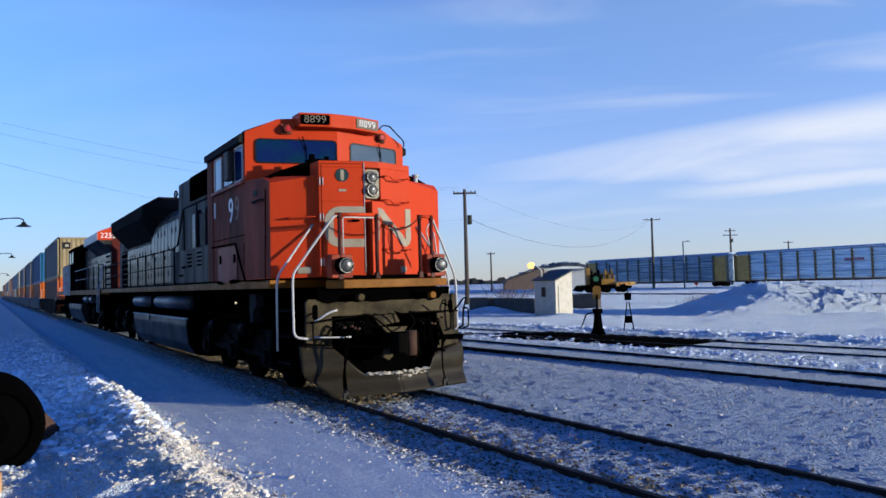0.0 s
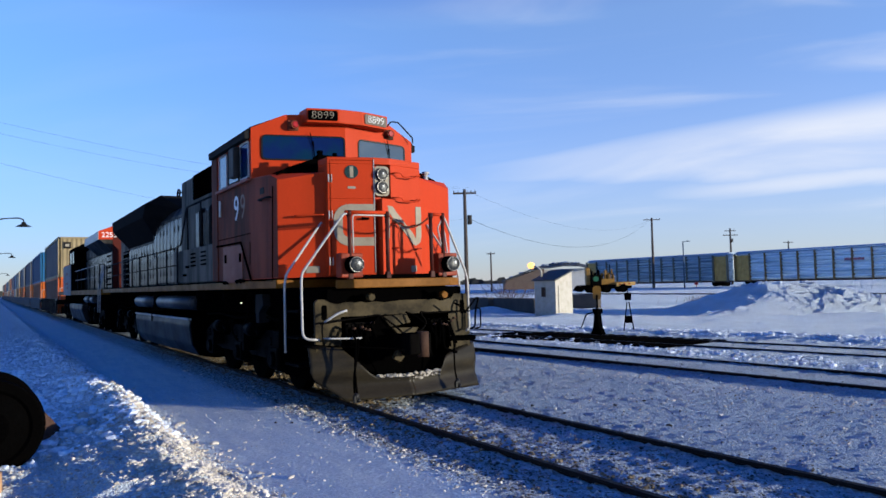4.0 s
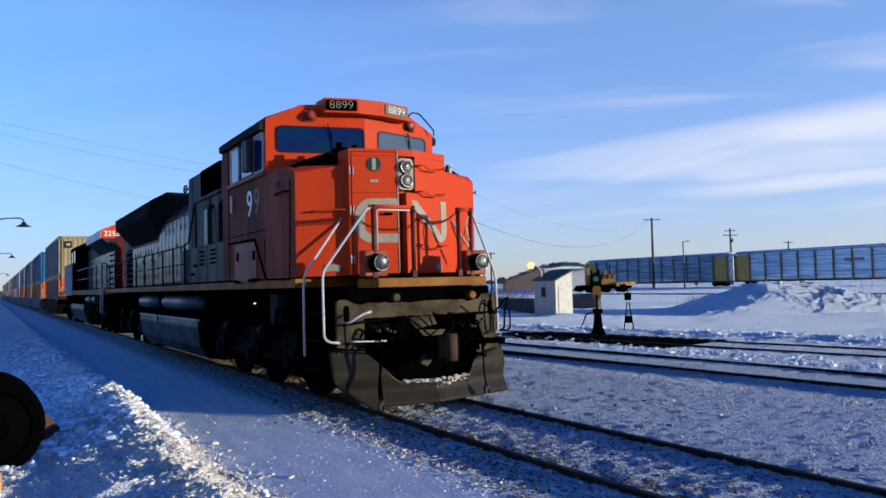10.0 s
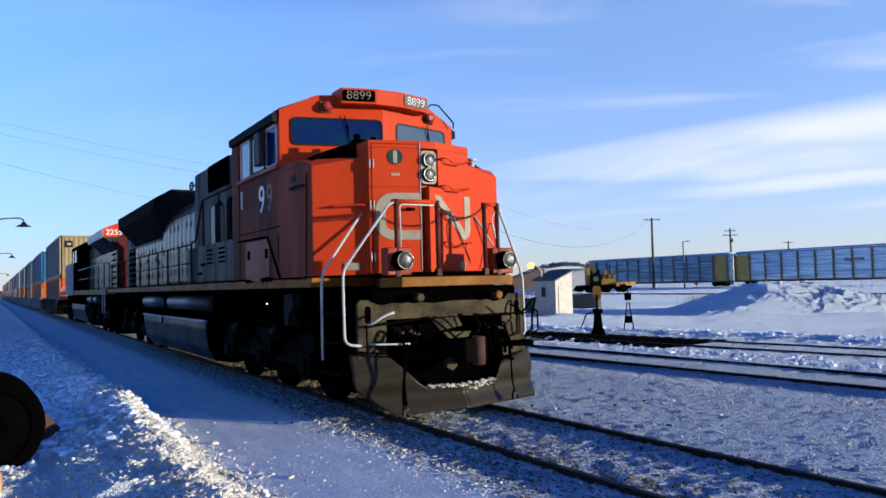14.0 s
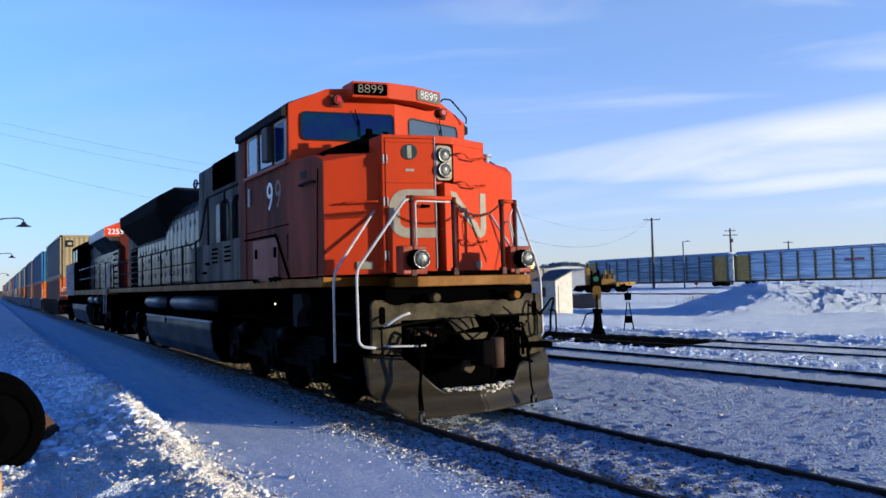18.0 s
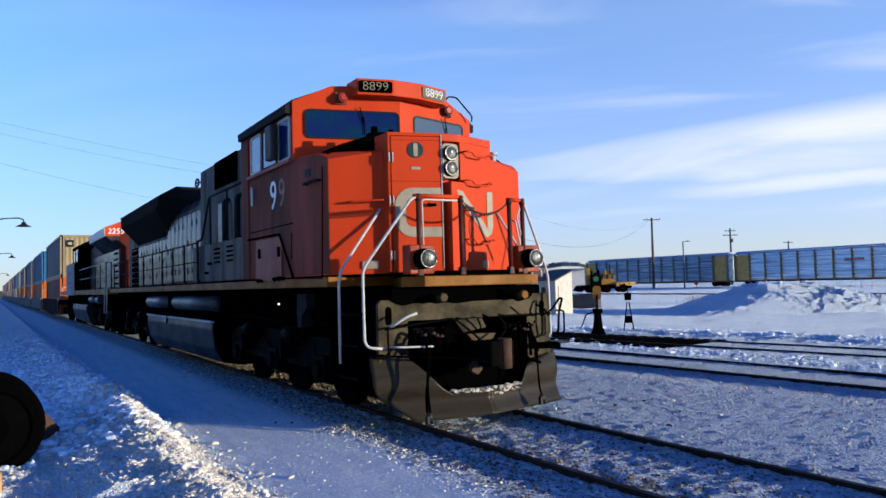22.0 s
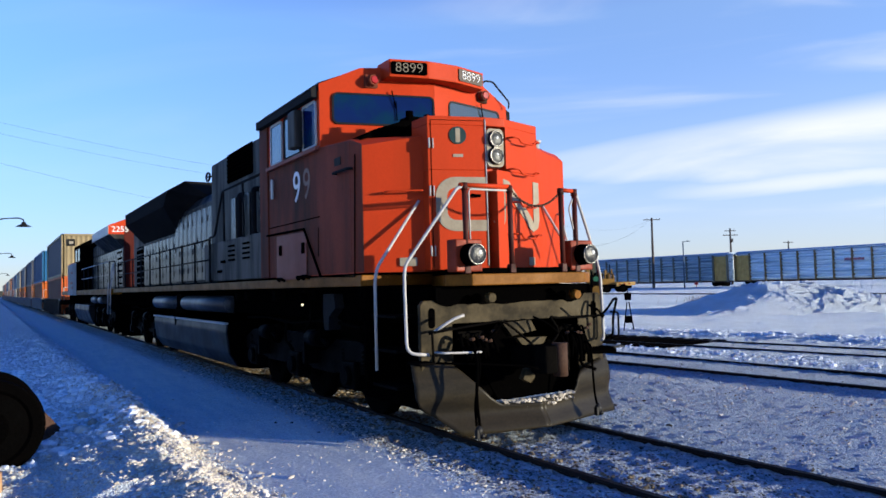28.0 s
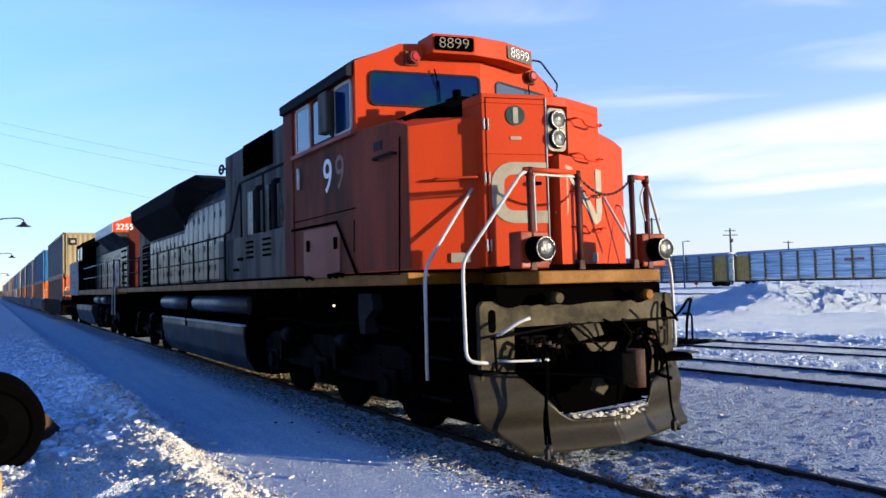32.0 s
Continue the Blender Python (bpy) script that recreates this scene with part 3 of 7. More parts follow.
        chips.append((x, y, ground_height(x, y) + s * 0.4, min(s, 0.026 if y < -0.8 else 0.018), 0.5))
    for _ in range(2400):
        x, y = rng.uniform(-24, -3.5), rng.gauss(-0.5, 0.16)
        s = 0.006 + rng.expovariate(120)
        chips.append((x, y, ground_height(x, y) + s * 0.4, min(s, 0.024), 0.5))
    for _ in range(6500):
        x, y = rng.uniform(-27, -10), rng.uniform(-0.68, 0.45)
        s = 0.01 + rng.expovariate(90)
        chips.append((x, y, ground_height(x, y) + s * 0.3, min(s, 0.034), 0.5))
    scatter("spilled_chips", "pale straw-coloured chips spilled along the rail", "debris", mat("straw_chip", (0.17, 0.125, 0.07), 0.85, vary=0.2, island=0.5, bump=0.1), chips, seed=6)
    grit = []
    for _ in range(2200):
        x, y = rng.uniform(-24, -1.5), rng.choice((rng.gauss(0, 0.6), rng.gauss(0, 0.75), rng.gauss(0, 1.2), rng.gauss(6.6, 0.8), rng.gauss(0, 0.5)))
        s = 0.004 + rng.expovariate(150)
        grit.append((x, y, ground_height(x, y) + s * 0.3, min(s, 0.035), 0.6))
    for _ in range(2600):
        x, y = -1.5 - abs(rng.gauss(0, 7)), rng.uniform(0.9, 5.6)
        s = 0.003 + rng.expovariate(300)
        grit.append((x, y, ground_height(x, y) + s * 0.3, min(s, 0.014), 0.6))
    for _ in range(9000):
        x, y = -2 - abs(rng.gauss(0, 9)), rng.choice((rng.uniform(-0.68, 0.68), rng.uniform(-0.68, 0.68), rng.gauss(-1.2, 0.2), rng.uniform(-1.6, -0.85)))
        s = 0.003 + rng.expovariate(200)
        grit.append((x, y, ground_height(x, y) + s * 0.3, min(s, 0.016), 0.6))
    scatter("track_grit", "dark stones and grit lying on the snow", "grit", mat("ballast_stone", (0.09, 0.08, 0.07), 0.85, vary=0.3, island=0.5, bump=0.2), grit, seed=5)


snow_chunks()


# ---- tracks ----
RAIL_PROFILE = [(-0.07, -0.17), (0.07, -0.17), (0.07, -0.155), (0.012, -0.13), (0.012, -0.045), (0.036, -0.035), (0.036, -0.006), (0.03, 0.0), (-0.03, 0.0), (-0.036, -0.006), (-0.036, -0.035), (-0.012, -0.045), (-0.012, -0.13), (-0.07, -0.155)]


def railway_track(name, label, middle, x0, x1, lift=0.0):
    """Two rails half sunk in snow; middle(x) is the track's centre line."""
    track = thing(name, label, "railway track", "railway tracks", "structure")
    for side in (-0.7525, 0.7525):
        bm = B()
        rings = []
        for k in range(41):
            x = x0 + (x1 - x0) * k / 40
            rings.append([bm.verts.new((x, middle(x) + side + p, q + lift)) for p, q in RAIL_PROFILE])
        n = len(RAIL_PROFILE)
        for a, b in zip(rings, rings[1:]):
            for i in range(n):
                bm.faces.new((a[i], a[(i + 1) % n], b[(i + 1) % n], b[i]))
        bm.faces.new(rings[0]), bm.faces.new(rings[-1])
        part("rail", bm, M_RAIL, track)
    return track


railway_track("main_track", "steel rails of the main track half sunk in snow", lambda x: 0.0, -500, 60)
railway_track("yard_track", "steel rails of a yard track half sunk in snow", lambda x: 6.62 + 0.035 * (x + 12), -150, 60, -0.01)
def points_timbers(track):
    """Dark timbers showing through the snow at the points."""
    bm = B()
    box(bm, -0.12, 0.12, -1.35, 1.35, -0.12, -0.025)
    me = mesh_of("sleeper", bm, M_GRIME)
    for k in range(16):
        x = -19.3 + k * 0.42
        share("sleeper", me, track, pose(x, 10.6 + 0.11 * (x + 12), 0, 0, 0, 6))
    bm = B()
    slab(bm, [(-20.5, 9.4, -0.05), (-13.0, 9.75, -0.05), (-13.0, 11.2, -0.05), (-20.5, 10.3, -0.05)], 0.012)
    part("oily_ballast", bm, M_GRIME, track, "oil-black ballast bare of snow")


SIDING = railway_track("siding_track", "dark rails of a siding with its points, half sunk in snow", lambda x: 10.75 + 0.11 * (x + 12), -70, 40, -0.02)
points_timbers(SIDING)


# ---- the leading locomotive ----
# Its own space: x = 0 at the front lamps, y = 0 on the track's centre line, z = 0 on the rails.
moving = []      # (thing, place of its origin along the train)
rolling = []     # (wheelset, radius, its pose on its thing)


def wheelset_mesh(radius=0.53):
    bm = B()
    cyl(bm, (0, -0.74, 0), (0, 0.74, 0), 0.09, 12)
    for s in (-1, 1):
        cyl(bm, (0, s * 0.685, 0), (0, s * 0.82, 0), radius, 32)
        cyl(bm, (0, s * 0.665, 0), (0, s * 0.69, 0), radius + 0.025, 32)
        cyl(bm, (0, s * 0.82, 0), (0, s * 0.86, 0), radius * 0.42, 20, radius * 0.36)
        for k in range(6):
            a = k * math.pi / 3
            ball(bm, (math.cos(a) * radius * 0.66, s * 0.825, math.sin(a) * radius * 0.66), 0.045, 1, (1, 0.5, 1))
    return mesh_of("wheelset", bm, M_GRIME)


LOCO_WHEELS, WAGON_WHEELS = wheelset_mesh(0.53), wheelset_mesh(0.46)


def roll(me, parent, x, radius):
    ob = share("wheelset", me, parent, pose(x, 0, radius))
    rolling.append((ob, radius, x))
    return ob


def bogie(loco, xc, flip=1):
    """A three-axle bogie: side frames, springs, axle boxes, brake cylinders."""
    for dx in (-2.03, 0, 2.03):
        roll(LOCO_WHEELS, loco, xc + dx, 0.53)
    outline = [(-2.75, 0.62), (-2.75, 0.82), (-2.3, 0.98), (-1.5, 0.98), (-1.15, 0.78), (-0.85, 0.78), (-0.5, 1.02), (0.5, 1.02), (0.85, 0.78), (1.15, 0.78), (1.5, 0.98), (2.3, 0.98), (2.75, 0.82), (2.75, 0.62),
               (2.35, 0.56), (1.7, 0.56), (1.45, 0.5), (0.6, 0.5), (0.35, 0.6), (-0.35, 0.6), (-0.6, 0.5), (-1.45, 0.5), (-1.7, 0.56), (-2.35, 0.56)]
    for s in (-1, 1):
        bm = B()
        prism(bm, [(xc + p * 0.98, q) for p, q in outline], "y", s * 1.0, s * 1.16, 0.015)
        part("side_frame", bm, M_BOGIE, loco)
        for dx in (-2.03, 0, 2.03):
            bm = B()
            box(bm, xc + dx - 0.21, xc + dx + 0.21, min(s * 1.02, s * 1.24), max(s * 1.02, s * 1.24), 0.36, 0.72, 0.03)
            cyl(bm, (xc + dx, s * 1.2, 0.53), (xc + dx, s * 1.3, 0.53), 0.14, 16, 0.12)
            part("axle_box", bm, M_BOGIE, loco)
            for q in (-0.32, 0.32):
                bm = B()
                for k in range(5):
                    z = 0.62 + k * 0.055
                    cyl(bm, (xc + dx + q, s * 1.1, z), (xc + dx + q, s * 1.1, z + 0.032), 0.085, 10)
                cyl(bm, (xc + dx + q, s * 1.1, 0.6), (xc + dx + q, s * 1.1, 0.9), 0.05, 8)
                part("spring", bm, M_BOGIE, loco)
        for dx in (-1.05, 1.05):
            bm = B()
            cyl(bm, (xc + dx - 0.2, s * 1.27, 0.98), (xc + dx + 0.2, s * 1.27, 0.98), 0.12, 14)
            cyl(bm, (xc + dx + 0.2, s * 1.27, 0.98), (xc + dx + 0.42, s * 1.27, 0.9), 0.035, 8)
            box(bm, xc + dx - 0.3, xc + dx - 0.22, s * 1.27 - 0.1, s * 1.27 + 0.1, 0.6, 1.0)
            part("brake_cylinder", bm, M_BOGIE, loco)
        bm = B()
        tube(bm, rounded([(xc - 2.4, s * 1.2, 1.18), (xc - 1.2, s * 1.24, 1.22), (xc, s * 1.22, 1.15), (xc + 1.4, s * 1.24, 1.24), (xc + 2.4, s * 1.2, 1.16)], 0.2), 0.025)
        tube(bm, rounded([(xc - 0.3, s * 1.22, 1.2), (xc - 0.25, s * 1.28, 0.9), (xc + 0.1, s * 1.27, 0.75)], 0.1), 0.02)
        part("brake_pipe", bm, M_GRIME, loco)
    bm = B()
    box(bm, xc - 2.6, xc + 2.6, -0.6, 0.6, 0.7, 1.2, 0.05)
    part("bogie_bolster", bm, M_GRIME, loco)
    # added full-length box that stops low sun passing under the bogie
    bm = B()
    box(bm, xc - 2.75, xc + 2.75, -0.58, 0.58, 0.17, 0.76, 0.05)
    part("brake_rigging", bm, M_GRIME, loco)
    # motors, widened and one too many, to block the sun as well
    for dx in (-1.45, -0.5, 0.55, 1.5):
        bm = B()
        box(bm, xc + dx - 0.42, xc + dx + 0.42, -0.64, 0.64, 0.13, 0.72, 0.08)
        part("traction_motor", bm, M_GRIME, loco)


def handrail_line(loco, y, xs, z_top, z_deck=1.85, mid=True, paint=M_BLACK):
    for x in xs:
        bm = B()
        tube(bm, [(x, y, z_deck - 0.16), (x, y, z_top)], 0.022, 8)
        ball(bm, (x, y, z_top), 0.034, 1)
        box(bm, x - 0.05, x + 0.05, y - 0.012, y + 0.03 if y < 0 else y + 0.012, z_deck - 0.16, z_deck + 0.05)
        part("handrail_post", bm, M_BLACK, loco)
    bm = B()
    tube(bm, [(xs[0], y, z_top), (xs[-1], y, z_top)], 0.02)
    if mid:
        tube(bm, [(xs[0], y, (z_top + z_deck) / 2 + 0.02), (xs[-1], y, (z_top + z_deck) / 2 + 0.02)], 0.014)
    part("handrail", bm, paint, loco)


def hood_doors(loco, y, x0, x1, width, z0, z1, material):
    """A row of narrow engine-room doors with hinges and latches."""
    n = round(abs(x1 - x0) / width)
    step = (x1 - x0) / n
    me = None
    for i in range(n):
        if me is None:
            bm = B()
            box(bm, -abs(step) / 2 + 0.012, abs(step) / 2 - 0.012, -0.028, 0.0, z0 + 0.03, z1 - 0.03, 0.008)
            me = mesh_of("hood_door", bm, material)
            bl = B()
            box(bl, -abs(step) / 2 + 0.03, -abs(step) / 2 + 0.085, -0.045, -0.02, -0.07, 0.07, 0.008)
            ml = mesh_of("latch", bl, M_HOOD)
        at = pose(x0 + step * (i + 0.5), y, 0) if y < 0 else pose(x0 + step * (i + 0.5), y, 0, 0, 0, 180)
        door = share("hood_door", me, loco, at)
        for z in (z0 + 0.28, (z0 + z1) / 2 + 0.12 * (i % 3 - 1), z1 - 0.28):
            if (i * 7 + round(z * 3)) % 4 == 0:
                continue
            share("latch", ml, door, pose(0, 0, z))


def ribbon(bm, place, pts, width, thick=0.006):
    """A painted band along a path in a plane; place(u, v, out) gives its points in space."""
    pts = [Vector((*p, 0)) for p in pts]
    rows = []
    for i, p in enumerate(pts):
        a, b = pts[max(i - 1, 0)], pts[min(i + 1, len(pts) - 1)]
        d = (b - a).normalized()
        side = Vector((-d.y, d.x, 0)) * width / 2
        rows.append([bm.verts.new(place(*(p + side * k).xy, o)) for k, o in ((1, 0), (-1, 0), (-1, thick), (1, thick))])
    for a, b in zip(rows, rows[1:]):
        for k in range(4):
            bm.faces.new((a[k], a[(k + 1) % 4], b[(k + 1) % 4], b[k]))
    bm.faces.new(rows[0]), bm.faces.new(rows[-1])


FACET = 0.31            # how far the nose falls back per metre from its middle
NOSE_X = -0.66


def nose_place(side):
    """Points on the sloping front of the nose box: u is the distance from the middle."""
    n = Vector((1, side * FACET, 0)).normalized()
    def place(u, z, out=0.0):
        return Vector((NOSE_X - FACET * abs(u), u, z)) + n * (out + 0.003)
    return place


def rounded_rect(w, h, r, k=5):
    out = []
    for cx, cy, a0 in ((w / 2 - r, h / 2 - r, 0), (-w / 2 + r, h / 2 - r, 90), (-w / 2 + r, -h / 2 + r, 180), (w / 2 - r, -h / 2 + r, 270)):
        for i in range(k + 1):
            a = radians(a0 + 90 * i / k)
            out.append((cx + r * math.cos(a), cy + r * math.sin(a)))
    return out


def pane_on(parent, name, m, w, h, r, material, rim=None, rim_w=0.045, label=""):
    """A rounded pane lying on the plane of m, with a rubber rim round it."""
    bm = B()
    prism(bm, rounded_rect(w, h, r), "z", 0.004, 0.012)
    ob = part(name, bm, material, parent, label, m)
    if rim:
        bm = B()
        o, i = rounded_rect(w + 2 * rim_w, h + 2 * rim_w, r + rim_w), rounded_rect(w, h, r)
        n = len(o)
        vs = [[bm.verts.new((*p, z)) for p in ring] for ring, z in ((o, 0.0), (o, 0.022), (i, 0.022), (i, 0.0))]
        for a, b in zip(vs, vs[1:]):
            for k in range(n):
                bm.faces.new((a[k], a[(k + 1) % n], b[(k + 1) % n], b[k]))
        part("window_rim", bm, rim, ob)
    return ob


def locomotive():
    loco = thing("locomotive", "orange-red and dusty black diesel freight locomotive with a snow plough", "locomotive")
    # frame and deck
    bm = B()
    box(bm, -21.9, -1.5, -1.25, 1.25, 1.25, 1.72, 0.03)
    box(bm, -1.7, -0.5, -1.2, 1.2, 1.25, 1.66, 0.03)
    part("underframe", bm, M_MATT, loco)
    bm = B()
    prism(bm, [(-21.9, -1.53), (-21.9, 1.53), (-1.44, 1.53), (-1.44, -1.53)], "z", 1.695, 1.825, 0.01)
    part("deck_sill", bm, M_SILL, loco, "grimy ochre side sill")
    bm = B()
    box(bm, -21.8, -1.46, -1.5, 1.5, 1.826, 1.856)
    box(bm, -1.62, -1.45, -1.5, 1.5, 1.5, 1.69)
    part("stair_riser", bm, M_MATT, loco)
    # front platform with its ochre edge
    plate = [(-1.6, -0.5), (-0.8, -0.8), (-0.42, -1.0), (-0.13, -0.84), (-0.13, 0.76), (-0.42, 1.1), (-0.7, 1.06), (-1.6, 0.93)]
    bm = B()
    prism(bm, plate, "z", 1.67, 1.795, 0.012)
    part("front_platform", bm, M_SILL, loco, "worn ochre front platform edge")
    bm = B()
    prism(bm, [(p * 1.0 - 0.06, q * 0.94) for p, q in plate], "z", 1.795, 1.86, 0.008)
    part("walkway_plate", bm, M_MATT, loco)
    # nose: side pieces and the box between them
    bm = B()
    lo, hi = [], []
    nose_plan = [(-3.0, -1.53), (-1.62, -1.53), (-1.36, -1.515), (-1.04, -0.86), (-1.0, 0.68), (-1.34, 1.53), (-1.5, 1.55), (-3.0, 1.53)]
    tops = [3.56, 3.46, 3.34, 3.45, 3.45, 3.34, 3.46, 3.56]
    lo = [bm.verts.new((x, y, 1.85)) for x, y in nose_plan]
    hi = [bm.verts.new((x, y, z)) for (x, y), z in zip(nose_plan, tops)]
    n = len(lo)
    for i in range(n):
        bm.faces.new((lo[i], lo[(i + 1) % n], hi[(i + 1) % n], hi[i]))
    bm.faces.new(lo)
    for a, b, c, d in ((0, 1, 2, 3), (3, 4, 7, 0), (4, 5, 6, 7)):
        bm.faces.new([hi[i] for i in (a, b, c, d)])
    bmesh.ops.recalc_face_normals(bm, faces=bm.faces[:])
    part("nose", bm, M_RED, loco)
    # the black glare panel on top of the nose
    bm = B()
    prism(bm, [(-1.47, 3.36), (-1.47, 3.45), (-1.3, 3.57), (-0.86, 3.73), (0.7, 3.73), (1.2, 3.57), (1.47, 3.45), (1.47, 3.36)], "x", -2.62, -1.5, 0.01)
    prism(bm, [(-0.84, 3.4), (-0.84, 3.65), (0.68, 3.65), (0.68, 3.4)], "x", -1.52, -1.05)
    part("glare_panel", bm, M_MATT, loco, "matt black nose top")
    # the box between them: door, sunk column with the headlamps, and the rung side
    door_side = [(-1.3, -0.88), (NOSE_X - FACET * 0.88, -0.88), (NOSE_X - FACET * 0.2, -0.2)]
    rung_side = [(NOSE_X - FACET * 0.7, 0.7), (-1.3, 0.7)]
    bm = B()
    prism(bm, door_side + [(-0.82, -0.195), (-0.82, -0.13), (NOSE_X + FACET * 0.12, -0.12)] + rung_side, "z", 1.86, 3.03, 0.008)
    prism(bm, door_side + [(-0.82, -0.195), (-0.82, 0.055), (NOSE_X - FACET * 0.06, 0.06)] + rung_side, "z", 3.03, 3.565, 0.008)
    prism(bm, door_side + [(NOSE_X - FACET * 0.06 - 0.02, 0.06)] + rung_side, "z", 3.565, 3.668, 0.008)
    part("nose_box", bm, M_RED, loco)
    bm = B()
    tube(bm, [(NOSE_X - FACET * 0.2 + 0.004, -0.205, 1.9), (NOSE_X - FACET * 0.2 + 0.004, -0.205, 3.64)], 0.008, 6)
    part("door_edge_strip", bm, M_SILVER, loco, "thin pale strip along the edge of the nose door")
    # headlamps in a sunk panel
    px = NOSE_X - 0.045
    bm = B()
    prism(bm, [(p - 0.075, q + 3.305) for p, q in rounded_rect(0.245, 0.46, 0.06)], "x", px - 0.06, px + 0.006)
    frame_ob = part("headlamp_panel", bm, M_CREAM, loco)
    bm = B()
    for z in (3.205, 3.405):
        cyl(bm, (px + 0.002, -0.08, z), (px + 0.016, -0.08, z), 0.108, 24)
    part("backing", bm, M_MATT, frame_ob)
    for z in (3.205, 3.405):
        bm = B()
        cyl(bm, (px + 0.01, -0.085, z), (px + 0.045, -0.085, z), 0.1, 24, 0.097)
        lamp = part("headlamp", bm, M_TANK, loco)
        bm = B()
        ball(bm, (px + 0.035, -0.085, z), 0.086, 3, (0.18, 1, 1))
        part("lens", bm, M_LENS, lamp)
        bm = B()
        tube(bm, [(px + 0.046, -0.085 + 0.09 * math.cos(a * math.pi / 12), z + 0.09 * math.sin(a * math.pi / 12)) for a in range(25)], 0.011, 6)
        part("rim", bm, M_CHROME, lamp, "chromed rim")
        # white ball on the lens, a painted glint
        bm = B()
        ball(bm, (px + 0.046, -0.072, z + 0.015), 0.016, 2, (0.5, 1, 1.2))
        part("bulb", bm, M_WHITE, lamp)
    # seams, hinges, labels on the nose door
    left, right = nose_place(-1), nose_place(1)
    bm = B()
    for u in (-0.84,):
        ribbon(bm, left, [(u, 1.9), (u, 3.62)], 0.006, 0.003)
    ribbon(bm, left, [(-0.84, 3.62), (-0.22, 3.62)], 0.006, 0.003)
    part("door_seam", bm, M_MATT, loco)
    for z in (2.08, 2.78, 3.34):
        bm = B()
        cyl(bm, left(-0.865, z - 0.06, 0.012), left(-0.865, z + 0.06, 0.012), 0.011, 8)
        cyl(bm, left(-0.82, z - 0.06, 0.008), left(-0.82, z + 0.06, 0.008), 0.008, 8)
        part("hinge", bm, M_SILVER, loco)
    bm = B()
    prism(bm, [(0.105 * math.cos(k * math.pi / 14), 0.105 * math.sin(k * math.pi / 14)) for k in range(28)], "z", 0.002, 0.008)
    at = facing(left(-0.53, 3.44), (FACET, 1, 0), (0, 0, 1))
    badge = part("badge", bm, mat("dark_green_enamel", (0.012, 0.032, 0.029), 0.4, vary=0.1, bump=0.02), loco, "round dark badge with a pale upright bar", at)
    bm = B()
    prism(bm, rounded_rect(0.055, 0.17, 0.015), "z", 0.009, 0.012)
    part("badge_bar", bm, M_CREAM, badge)
    for u, z, w, h in ((-0.53, 3.2, 0.12, 0.035), (-0.5, 2.1, 0.15, 0.075)):
        bm = B()
        prism(bm, rounded_rect(w, h, 0.005), "z", 0.002, 0.006)
        part("notice_plate", bm, M_CREAM, loco, "", facing(left(u, z), (FACET, 1, 0), (0, 0, 1)))
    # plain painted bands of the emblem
    bm = B()
    zt, zb = 2.882, 2.374
    path = [(-0.215, zt), (-0.57, zt)] + [(-0.57 - 0.165 * math.sin(a), zt - 0.165 + 0.165 * math.cos(a)) for a in [i * math.pi / 12 for i in range(1, 6)]] + [(-0.735, zt - 0.165), (-0.735, zb + 0.165)]
    path += [(-0.57 - 0.165 * math.cos(a), zb + 0.165 - 0.165 * math.sin(a)) for a in [i * math.pi / 12 for i in range(1, 6)]] + [(-0.57, zb), (-0.215, zb)]
    ribbon(bm, left, path, 0.13)
    part("emblem_hook_band", bm, M_CREAM, loco)
    bm = B()
    ribbon(bm, right, [(-0.11, zb), (-0.07, zb + 0.02), (-0.045, zb + 0.07), (-0.04, zb + 0.14), (-0.04, zt - 0.12), (-0.03, zt - 0.05), (0.01, zt - 0.01), (0.06, zt - 0.02), (0.11, zt - 0.08),
                       (0.47, zb + 0.1), (0.52, zb + 0.03), (0.57, zb), (0.62, zb + 0.03), (0.64, zb + 0.1), (0.64, zt + 0.06)], 0.12)
    part("emblem_zigzag_band", bm, M_CREAM, loco)
    # rungs up the nose and grab irons
    for z in (2.27, 2.65, 3.05, 3.43):
        bm = B()
        tube(bm, rounded([right(0.08, z, 0.0), right(0.08, z, 0.1), right(0.18, z, 0.11), right(0.22, z - 0.05, 0.11), right(0.48, z - 0.05, 0.11), right(0.52, z, 0.11), right(0.62, z, 0.1), right(0.62, z, 0.0)], 0.05), 0.012, 6)
        part("grab_iron", bm, M_RED, loco)
    bm = B()
    tube(bm, rounded([(-1.25, -1.3, 2.78), (-1.15, -1.32, 2.78), (-0.96, -0.93, 2.79), (-1.06, -0.91, 2.79)], 0.04), 0.012, 6)
    part("grab_iron", bm, M_RED, loco)
    bm = B()
    tube(bm, rounded([(-1.6, -1.53, 3.1), (-1.6, -1.6, 3.1), (-2.05, -1.6, 3.1), (-2.05, -1.53, 3.1)], 0.04), 0.018, 6)
    part("grab_iron", bm, M_BLACK, loco)
    bm = B()
    tube(bm, rounded([(-1.35, 1.3, 2.6), (-1.2, 1.34, 2.6), (-0.85, 1.22, 1.88)], 0.05), 0.014, 6)
    part("grab_iron", bm, M_SILVER, loco)
    # filler cap on the far side of the nose
    bm = B()
    cyl(bm, (-1.37, 1.1, 3.36), (-1.37, 1.1, 3.57), 0.04, 12)
    cyl(bm, (-1.37, 1.1, 3.57), (-1.37, 1.1, 3.61), 0.065, 12)
    part("filler_cap", bm, M_SILVER, loco)
    bm = B()
    box(bm, -1.85, -1.6, -0.75, -0.3, 3.7, 3.82, 0.015)
    cyl(bm, (-1.7, -0.68, 3.8), (-1.7, -0.68, 3.9), 0.05, 10)
